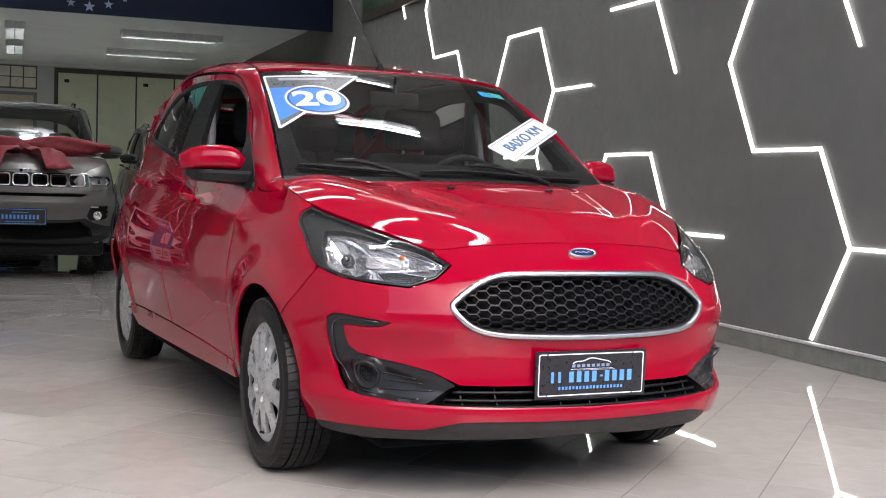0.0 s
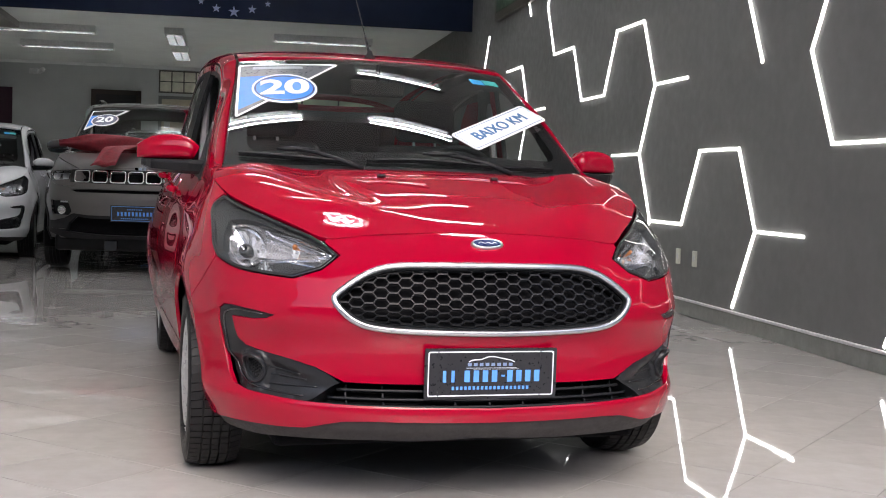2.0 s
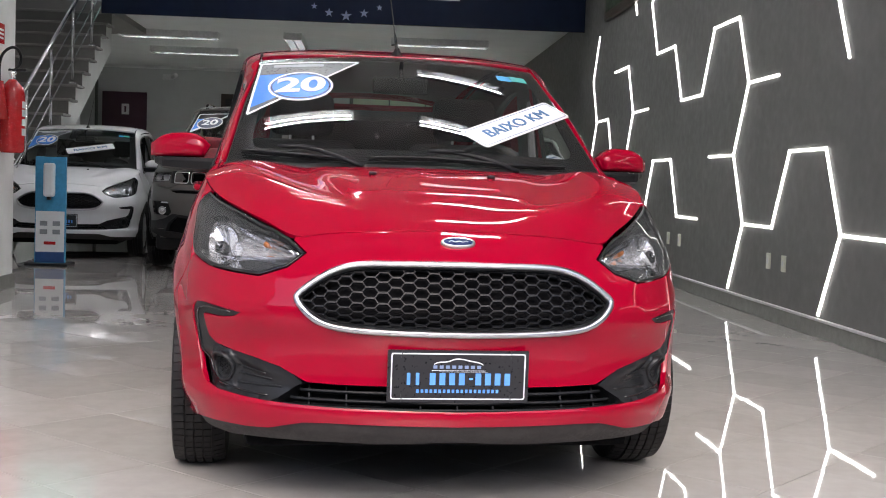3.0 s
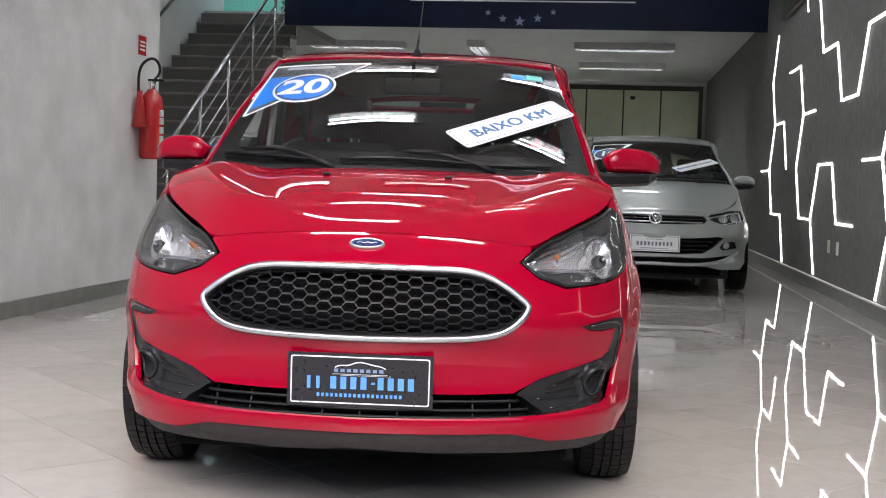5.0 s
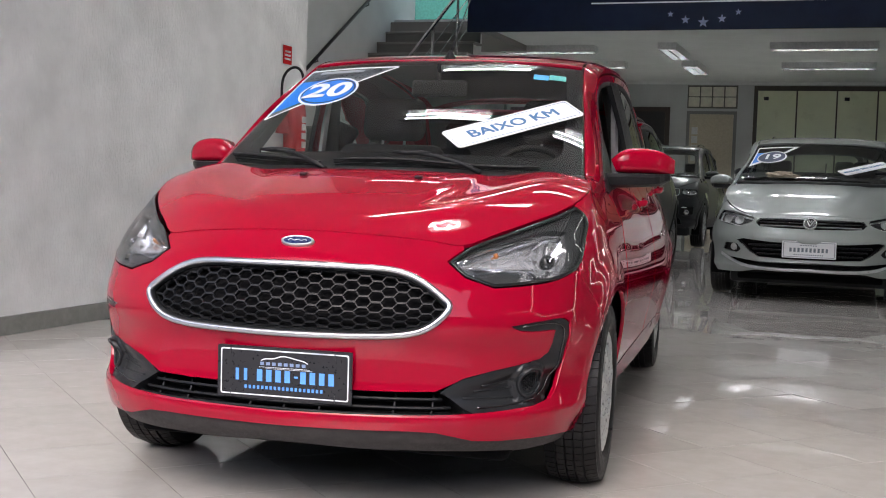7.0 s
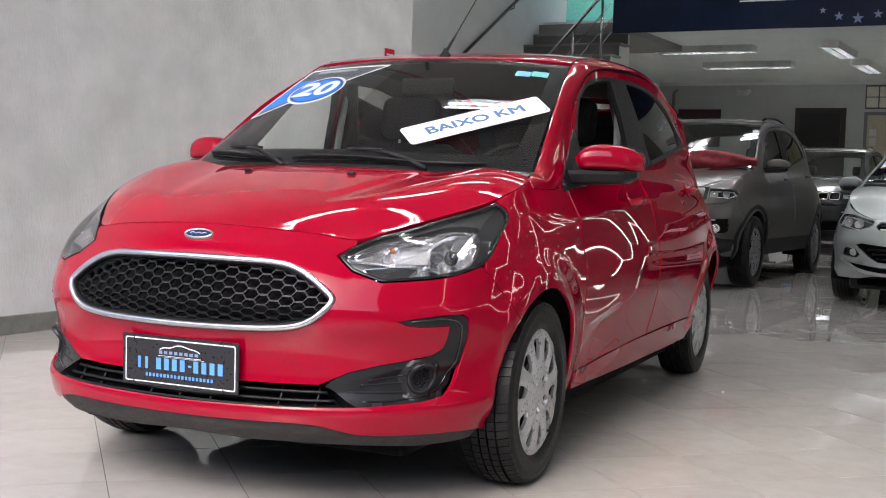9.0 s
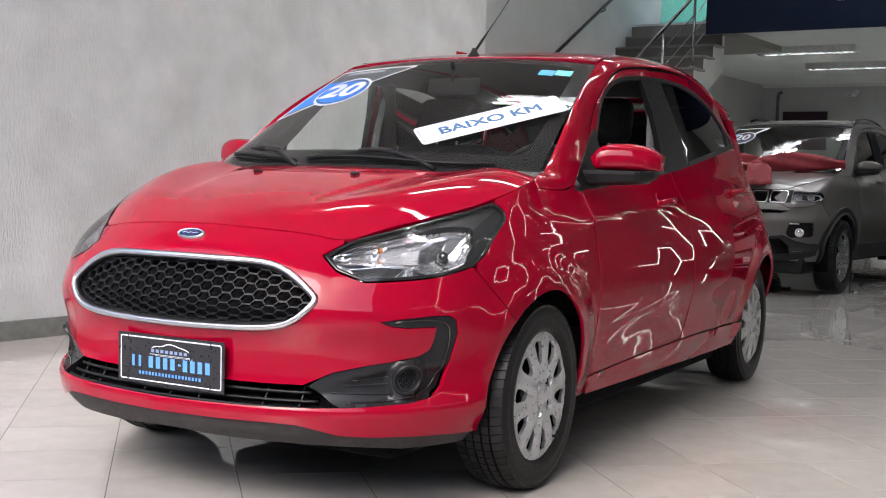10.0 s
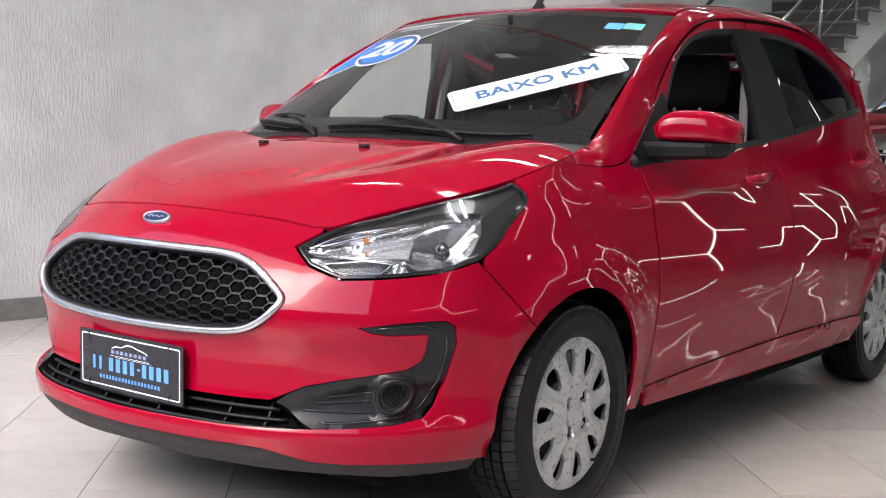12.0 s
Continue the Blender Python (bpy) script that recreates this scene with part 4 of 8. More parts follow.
roof_sheet = sheet_of(roof_at, 2e-3)

# ---- hatchback: panels ----
def arc(cy, cz, r, a0, a1, n=24):
    return [(None, cy + r * math.cos(radians(a0 + (a1 - a0) * k / n)), cz + r * math.sin(radians(a0 + (a1 - a0) * k / n))) for k in range(n + 1)]


LAMP_TOP = [(x, y, float(hood_z(x, y)) - 0.004) for x, y in ((0.460, -0.493), (0.508, -0.428), (0.582, -0.317), (0.642, -0.21), (0.678, -0.125))]
HEADLAMP = [(0.413, -0.598, 0.711), *LAMP_TOP, (0.742, -0.13, 0.815), (0.748, -0.19, 0.775), (0.742, -0.25, 0.728), (0.718, -0.31, 0.688), (0.675, -0.40, 0.665), (0.60, -0.49, 0.652), (0.525, -0.565, 0.646), (0.46, -0.60, 0.672)]
FOG = [(0.617, 0.544), (0.69, 0.552), (0.767, 0.558), (0.815, 0.558), (0.84, 0.544), (0.84, 0.51), (0.819, 0.466), (0.799, 0.415), (0.784, 0.367), (0.765, 0.34), (0.707, 0.327), (0.609, 0.321), (0.54, 0.318), (0.489, 0.334), (0.435, 0.360), (0.416, 0.366), (0.446, 0.388), (0.483, 0.405), (0.563, 0.423), (0.637, 0.435), (0.71, 0.448), (0.744, 0.466), (0.76, 0.494), (0.773, 0.528), (0.69, 0.526), (0.645, 0.531)]  # (s, z)
LOOPS = {}
LOOPS["lamp"] = curve_of(hatch.on(HEADLAMP[:6]), 5).tolist() + curve_of(hatch.on(HEADLAMP[5:10]), 4).tolist()[1:] + curve_of(hatch.on(HEADLAMP[9:13]), 4).tolist()[1:] + hatch.on(HEADLAMP[13:]).tolist()
LOOPS["lamp"] = np.array(LOOPS["lamp"])
LOOPS["fog"] = rounded(np.array(FOG[::-1]), 0.006, 3)
grille_half = [(0.0, 0.700), (0.20, 0.698), (0.30, 0.688), (0.365, 0.660), (0.418, 0.622), (0.436, 0.600), (0.425, 0.572), (0.385, 0.536), (0.345, 0.520), (0.25, 0.509), (0.0, 0.504)]


def both(half):
    """A loop symmetrical about the middle, from (s, z) points of its left half, top to bottom."""
    half = np.array(half)
    other = half[::-1] * (-1, 1)
    return np.concatenate([half, other[1:-1]])[::-1]


def s_of_x(x, z):
    p = hatch.at(hatch.rows, np.full(len(hatch.rows), z))
    return float(np.interp(x, p[:700, 0], hatch.rows[:700]))


GRILLE = both(curve_of([(s_of_x(x, z), z) for x, z in grille_half], 6))
INTAKE = both([(0, 0.366), (0.2, 0.367), (0.3, 0.367), (0.404, 0.369), (0.43, 0.358), (0.484, 0.331), (0.50, 0.317), (0.455, 0.316), (0.3, 0.313), (0, 0.310)])
MOUTH = both([(0, 0.366), (0.2, 0.367), (0.3, 0.367), (0.404, 0.369)] + FOG[16:] + FOG[:13] + [(0.50, 0.317), (0.455, 0.316), (0.3, 0.313), (0, 0.310)])
arch_f = lambda a0, a1, n=24: arc(0.052, 0.287, 0.316, a0, a1, n)
arch_r = lambda a0, a1, n=24: arc(2.54, 0.287, 0.333, a0, a1, n)
hood_edge = [(x, y, float(hood_z(x, y))) for x, y in curve_of(HOOD_SIDE, 4)]
lamp_out = hatch.on([HEADLAMP[9]])[0]
seam = [(None, -0.30, 0.672), (None, -0.232, 0.60), (None, -0.155, 0.525)]
low_rim = [(0, 0.266), (0.2, 0.267), (0.34, 0.268), (0.405, 0.265), (0.455, 0.252), (0.495, 0.239), (0.555, 0.234), (0.63, 0.232), (0.68, 0.230)]
low_rim = [(s_of_x(x, z), z) for x, z in low_rim]
arch_front = [p for p in hatch.on(arch_f(131, 194, 20)) if p[1] > 0.226]
s_arch0 = hatch.on([(None, -0.250, 0.222)])[0]


def idx(loop, target):
    return int(np.argmin(((np.array(loop) - np.array(target)) ** 2).sum(1)))


lamp_loop = LOOPS["lamp"]
k_front = idx(lamp_loop, hatch.on([HEADLAMP[1]])[0])
k_out = idx(lamp_loop, lamp_out)
# bumper, left half: middle top, hood lip, lamp's lower rim, seam, arch, lower rim
lip = [tuple(p) for p in hatch.on([q for q in hood_edge if q[0] <= 0.436])]
lamp_low = [tuple(p) for p in lamp_loop[k_out:]] + [tuple(lamp_loop[0])] + [tuple(p) for p in lamp_loop[1 : k_front - 1]]
bumper_half = lip + [(s - 0.0, z) for s, z in lamp_low[::-1]] + [tuple(p) for p in hatch.on(seam)] + [tuple(p) for p in arch_front[1:]] + [tuple(s_arch0)] + low_rim[::-1]


def warped(sheet, bend):
    """A sheet carried through a smooth map of space."""
    if bend is None:
        return sheet

    def other(pts):
        p, n = sheet(pts)
        d = 1e-4
        jac = np.stack([(bend(p + d * e) - bend(p - d * e)) / (2 * d) for e in np.eye(3)], -1)
        m = np.einsum("kji,kj->ki", np.linalg.inv(jac), n)
        return bend(p), m / np.linalg.norm(m, axis=1)[:, None]

    return other


def build_hatch(at, paint, label, bend=None, openings=None, fine=1.0):
    car = thing("car", at, label, "car")
    body, hoods, screens, roofs = (warped(q, bend) for q in (hatch.sheet, flat_hood if bend else hood_sheet, screen_sheet, roof_sheet))
    put = lambda name, outer, holes, mat, parent=car, lab="", step=0.022, lift=0.0, hem=0.012, sheet=body: skin(name, sheet, outer, holes, step * fine, mat, parent, lab, lift, hem)
    sides = ((body, 1), (mirrored(body), -1))
    holes = [inset(GRILLE, -0.002), inset(MOUTH, -0.001)] if openings is None else openings
    bumper = put("front_bumper", inset(both(bumper_half), 0.0024), holes, paint, step=0.018, hem=0.016)
    # hood
    half = curve_of(HOOD_SIDE, 4)
    back = [(0.684, 0.146), (0.665, 0.152)] + [(x, 0.042 + 0.12 * (x / 0.69) ** 2) for x in np.linspace(0.64, 0, 14)]
    hood_loop = np.concatenate([half, np.array(back), np.array(back[:-1])[::-1] * (-1, 1), half[1:][::-1] * (-1, 1)])
    put("hood", inset(hood_loop, 0.0026), [], paint, sheet=hoods, step=0.025, hem=0.014)
    # black bead sunk under each seam stands in for the gap's shade
    gap = lambda line, sheet, parent: bead("shut_gap", sheet, refine(np.array(line, float), 0.03) if len(line) < 5 else line, 0.006, 0.0006, SHADE_BLACK, parent, sink=-0.007, closed=False)
    if bend is None:
        front_line = [(-s, z) for s, z in lip[::-1]] + lip[1:]
        gap(front_line, body, bumper)
    for sheet, sg in sides:
        # wing
        rear_edge = [(None, 0.437, 0.90), (None, 0.440, 0.75), (None, 0.452, 0.5), (None, 0.46, 0.30), (None, 0.455, 0.224)]
        up = hatch.on([(None, 0.40, 0.905), (None, 0.30, 0.905)])
        top = hatch.on([q for q in hood_edge if q[1] > -0.12])[::-1]
        k_top = idx(lamp_loop, hatch.on([HEADLAMP[5]])[0])
        wing = np.concatenate([hatch.on(rear_edge), hatch.on([(None, 0.352, 0.224)]), hatch.on(arch_f(-8, 131, 30)), hatch.on(seam)[::-1], lamp_loop[k_top : k_out][::-1], top[::-1], np.array([(float(RAIL_S(t)), float(RAIL_OUT(t)[1])) for t in np.linspace(-0.2, 0.045, 9)])])
        put("front_wing", inset(wing, 0.0026), [], paint, sheet=sheet, step=0.022)
        # doors
        belt = Spline([(0.36, 0.896), (0.68, 0.934), (1.08, 0.962), (1.56, 1.012), (2.01, 1.074), (2.40, 1.128)])
        frame = Spline([(0.365, 0.912), (0.635, 1.096), (0.72, 1.160), (0.80, 1.218), (0.92, 1.297), (1.0, 1.338), (1.19, 1.376), (1.6, 1.398), (2.05, 1.364), (2.45, 1.246)])
        pane = Spline([(0.45, 0.915), (0.56, 0.985), (0.71, 1.105), (0.78, 1.178), (0.877, 1.258), (1.0, 1.312), (1.2, 1.343), (1.37, 1.352), (1.71, 1.350), (2.01, 1.308), (2.22, 1.238), (2.38, 1.14)])
        split, sill = 1.388, Spline([(0.4, 0.283), (1.0, 0.314), (1.5, 0.327), (2.2, 0.327)])
        ys = lambda a, b, n: np.linspace(a, b, n)
        gone = lambda y0, y1: [(None, y, float(pane(y))) for y in ys(y0, y1, 18)] + [(None, y, float(belt(y))) for y in ys(y1, y0, 14)]
        f_loop = [(None, y, float(sill(y))) for y in ys(0.47, split - 0.03, 12)] + [(None, split, 0.42), (None, split, 0.6), (None, split, 0.85), (None, split - 0.02, 1.0), (None, split - 0.06, float(frame(split - 0.06)))] + [(None, y, float(frame(y))) for y in ys(split - 0.1, 0.405, 28)] + [(None, 0.446, 0.90), (None, 0.45, 0.75), (None, 0.46, 0.5)]
        f_hole = [(None, y, float(pane(y))) for y in ys(0.50, 1.29, 22)] + [(None, y, float(belt(y))) for y in ys(1.31, 0.50, 18)]
        f_door = put("front_door", inset(hatch.on(f_loop), 0.0026), [hatch.on(f_hole)], paint, sheet=sheet, step=0.022)
        r_loop = [(None, y, float(sill(y))) for y in ys(split - 0.02, 2.16, 12)] + [(None, 2.20, 0.42)] + [q for q in arch_r(156, 112, 14)] + [(None, 2.42, 0.66), (None, 2.45, 0.80), (None, 2.44, 0.95), (None, 2.43, 1.10), (None, 2.40, 1.17)] + [(None, y, float(frame(y)) - 0.004) for y in ys(2.36, split - 0.05, 22)] + [(None, split - 0.015, 1.0), (None, split + 0.004, 0.85), (None, split + 0.004, 0.6), (None, split + 0.004, 0.42)]
        r_hole = [(None, 1.34, 1.349), (None, 1.40, 1.352)] + [(None, y, float(pane(y))) for y in ys(1.45, 2.36, 24)] + [(None, y, float(belt(y))) for y in ys(2.36, 1.40, 20)]
        r_door = put("rear_door", inset(hatch.on(r_loop), 0.0026), [hatch.on(r_hole)], paint, sheet=sheet, step=0.024)
        if bend is None:
            gap(hatch.on([(None, y, z) for y, z in curve_of([q[1:] for q in seam], 5)]), sheet, f_door)
            gap(hatch.on([(None, y, z) for y, z in curve_of([q[1:] for q in rear_edge], 4)]), sheet, f_door)
            gap(hatch.on([(None, split + 0.002, z) for z in np.linspace(0.34, 0.98, 22)]), sheet, f_door)
            gap(hatch.on([(None, y, float(sill(y)) - 0.002) for y in ys(0.47, 2.17, 40)]), sheet, f_door)
            gap(hatch.on([(None, 2.43, 0.66), (None, 2.452, 0.80), (None, 2.444, 0.95), (None, 2.434, 1.10)]), sheet, r_door)
            gap(hatch.on([(None, y, float(frame(y)) + 0.001) for y in ys(0.62, 2.38, 50)]), sheet, f_door)
        # quarter, sill and tail
        q_loop = [q for q in arch_r(110, -8, 26)] + [(None, 2.875, 0.27), (None, 2.95, 0.30), (None, 3.02, 0.40)] + [(None, 3.02, 0.62), (None, 2.93, 0.80), (None, 2.86, 0.98), (None, 2.80, 1.08)] + [(None, float(RAIL_OUT(t)[0]), float(RAIL_OUT(t)[1])) for t in np.linspace(1, 0.955, 7)] + [(None, 2.43, 1.165), (None, 2.438, 1.10), (None, 2.448, 0.95), (None, 2.458, 0.80), (None, 2.428, 0.66)]
        put("rear_quarter", inset(hatch.on(q_loop), 0.0016), [], paint, sheet=sheet, step=0.026)
        sill_loop = [(None, 0.335, 0.224)] + [(None, y, 0.222) for y in ys(0.5, 2.18, 14)] + [(None, 2.205, 0.30)] + [(None, y, float(sill(y)) - 0.004) for y in ys(2.18, 0.466, 14)] + [(None, 0.464, 0.24)]
        put("sill", inset(hatch.on(sill_loop[1:-1]), 0.001), [], paint, sheet=sheet, step=0.03)
        # window surround, pillar and glass
        b_loop = [(None, 1.30, float(belt(1.30)) - 0.004), (None, 1.62, float(belt(1.62)) - 0.004), (None, 1.53, 1.18), (None, 1.415, 1.357), (None, 1.225, 1.350), (None, 1.275, 1.2)]
        put("door_pillar", hatch.on(b_loop), [], PILLAR_BLACK, f_door, "matt black door pillar cover", sheet=sheet, lift=0.003, hem=0.02, step=0.04)
        strip = [(None, y, float(belt(y)) + 0.012) for y in ys(0.42, 2.41, 30)] + [(None, y, float(belt(y)) - 0.006) for y in ys(2.41, 0.42, 30)]
        put("window_seal", hatch.on(strip), [], DARK_PLASTIC, f_door, "black rubber belt-line seal", sheet=sheet, lift=0.003, hem=0.02, step=0.04)
        top = [(None, y, float(pane(y)) + 0.006) for y in ys(0.47, 2.37, 40)] + [(None, y, float(pane(y)) - 0.009) for y in ys(2.36, 0.49, 40)]
        put("window_gasket", hatch.on(top), [], DARK_PLASTIC, f_door, sheet=sheet, lift=0.001, hem=0.02, step=0.05)
        corner = [(None, 0.386, 0.904), (None, 0.66, 0.918), (None, 0.692, 1.03), (None, 0.687, 1.120), (None, 0.61, 1.070), (None, 0.54, 1.018), (None, 0.45, 0.952)]
        inner = [(None, y, float(frame(y)) + 0.022) for y in ys(0.52, 2.26, 40)] + [(None, y, float(pane(y)) - 0.012) for y in ys(2.24, 0.56, 40)]
        put("frame_lining", hatch.on(inner), [], DARK_PLASTIC, f_door, sheet=sheet, lift=-0.030, hem=0, step=0.06)
        put("mirror_sail", rounded(hatch.on(corner), 0.008), [], BLACK_PLASTIC, f_door, "black mirror base panel", sheet=sheet, lift=0.004, hem=0.02, step=0.05)
        rear_pane = [(None, 1.615, float(belt(1.615))), (None, 2.30, float(belt(2.30))), (None, 2.30, 1.18)] + [(None, y, float(pane(y))) for y in ys(2.22, 1.42, 14)]
        g = put("side_window", hatch.on(rear_pane), [], TINT_GLASS, r_door, "dark tinted side window", sheet=sheet, lift=-0.006, hem=0, step=0.05)
        g.visible_shadow = False
        tail = [(None, 2.28, float(belt(2.28))), (None, 2.39, float(belt(2.39)) + 0.01), (None, 2.30, 1.20), (None, 2.27, 1.21)]
        put("quarter_cover", hatch.on(tail), [], DARK_PLASTIC, r_door, sheet=sheet, lift=-0.002, hem=0.01, step=0.05)
        # rail from the windscreen's foot over the doors
        rs = warped(rail_sheet, bend) if sg > 0 else mirrored(warped(rail_sheet, bend))
        put("roof_rail", np.array([(-0.2, 0.015), (0.25, 0.015), (0.5, 0.015), (0.75, 0.015), (1.0, 0.015), (1.0, 0.97), (0.75, 0.97), (0.5, 0.97), (0.25, 0.97), (-0.2, 0.97)]), [], paint, sheet=lambda pts, rs=rs: rs(pts), step=0.03, hem=0.014)
        put("rail_lining", np.array([(0.1, 0.10), (0.5, 0.06), (0.75, 0.06), (0.97, 0.06), (0.97, 0.94), (0.75, 0.94), (0.5, 0.94), (0.1, 0.90)]), [], LINING, sheet=lambda pts, rs=rs: rs(pts), step=0.05, lift=-0.022, hem=0)
        # handles
        for y, z, door in ((1.147, 0.868, f_door), (2.186, 0.918, r_door)):
            s = hatch.on([(None, y, z)])[0, 0]
            put("handle_dish", np.array([(s + 0.052 * math.cos(a), z + 0.036 * math.sin(a)) for a in np.linspace(0, 2 * math.pi, 20, endpoint=False)]), [], paint, door, sheet=sheet, lift=0.0025, hem=0.006, step=0.03)
            p, n = (Vector(q[0]) for q in body(np.array([[s, z]])))
            bm = bmesh.new()
            for k in range(15):
                u = -1 + 2 * k / 14
                off = 0.012 + 0.026 * (1 - u * u) ** 0.5
                w, h = 0.006 + 0.006 * (1 - abs(u) ** 3), 0.012 + 0.004 * (1 - u * u)
                ring = [bm.verts.new((sg * (p.x + n.x * off + w * math.cos(a)), p.y + 0.088 * u, p.z + 0.006 * u + h * math.sin(a))) for a in (2 * math.pi * j / 10 for j in range(10))]
                if k:
                    for j in range(10):
                        bm.faces.new((last[j], last[(j + 1) % 10], ring[(j + 1) % 10], ring[j]))
                last = ring
            bmesh.ops.holes_fill(bm, edges=bm.edges[:])
            bmesh.ops.recalc_face_normals(bm, faces=bm.faces[:])
            part("handle", bm, paint, door, smooth=True)
    # roof, hatch and screen
    ry = np.linspace(0.985, 2.58, 24)
    re = np.array([(float(np.interp(y, RAIL_IN(np.linspace(0.5, 1, 60))[:, 1], RAIL_IN(np.linspace(0.5, 1, 60))[:, 0])) - 0.009, y) for y in ry])
    front = [(x, 0.950 + 0.036 * (x / 0.53) ** 2) for x in np.linspace(-0.53, 0.53, 15)]
    rear = [(x, 2.655 - 0.075 * (x / 0.5) ** 2) for x in np.linspace(0.49, -0.49, 13)]
    put("roof", np.array(front + re.tolist() + rear + (re * (-1, 1))[::-1].tolist()), [], paint, sheet=roofs, step=0.05, hem=0.014)
    for sg in (1, -1):
        pts = np.array([(sg * (x + 0.0055), y, float(roof_at(np.array(x), np.array(y))[2]) - 0.006) for x, y in re[1:]])
        pts = [Vector(q) for q in (bend(pts) if bend else pts)]
        part("roof_ditch", tube(pts, 0.007, 6), DARK_PLASTIC, car, "black rubber roof gutter strip", smooth=True)
    u0 = np.linspace(-1, 1, 21)
    outline = [(u, 0.0) for u in u0] + [(1, v) for v in np.linspace(0.1, 0.9, 9)] + [(u, 1.0) for u in u0[::-1]] + [(-1, v) for v in np.linspace(0.9, 0.1, 9)]
    glass = put("windscreen", np.array(outline) * (0.99, 0.985) + (0, 0.004), [], SCREEN_GLASS, lab="clear laminated windscreen", sheet=screens, step=0.08, hem=0)
    glass.visible_shadow = False
    frit = np.array(outline) * (0.99, 0.985) + (0, 0.004)
    hole = rounded([(-0.885, 0.14), (0.885, 0.14), (0.90, 0.5), (0.885, 0.945), (-0.885, 0.945), (-0.90, 0.5)], 0.09, 6)
    put("screen_border", frit, [hole], GLOSS_BLACK, glass, "black printed border of the windscreen", sheet=screens, step=0.07, lift=-0.003, hem=0)
    return car, bumper, glass


CAR_AT = pose(0, 0, 0, 0, 0, 5.23)
CAR, BUMPER, SCREEN = build_hatch(CAR_AT, RED, "glossy red compact hatchback on the tiled showroom floor")

# ---- hatchback: lamps, grille, wheels and fittings ----
def wall_strip(sheet, loop, top, low, bm=None):
    bm = bm or bmesh.new()
    p, n = sheet(np.array(loop))
    a = [bm.verts.new(q) for q in p + n * top]
    b = [bm.verts.new(q) for q in p + n * low]
    for k in range(len(a)):
        j = (k + 1) % len(a)
        bm.faces.new((a[k], a[j], b[j], b[k]))
    return bm


def bowl(centre, way, rx, rz, depth, flutes, bm=None):
    """A fluted reflector bowl that opens along way."""
    bm = bm or bmesh.new()
    m = Vector(way).to_track_quat("Z", "Y").to_matrix().to_4x4()
    m.translation = Vector(centre)
    rings, n = [], 72
    for i in range(12):
        f = i / 11
        row = []
        for k in range(n):
            a = 2 * math.pi * k / n
            c, s = math.cos(a), math.sin(a)
            q = (abs(c) ** 3 + abs(s) ** 3) ** (-1 / 3)
            r = (0.13 + 0.87 * f) * (1 + (0.25 * (q - 1)) * f)
            flute = 0.0035 * math.sin(flutes * c * r * 2.2) * f
            row.append(bm.verts.new(m @ Vector((rx * r * c, rz * r * s, -depth * (1 - f**1.7) + flute))))
        rings.append(row)
    for a, b in zip(rings, rings[1:]):
        for k in range(n):
            bm.faces.new((a[k], a[(k + 1) % n], b[(k + 1) % n], b[k]))
    bm.faces.new(rings[0])
    return bm


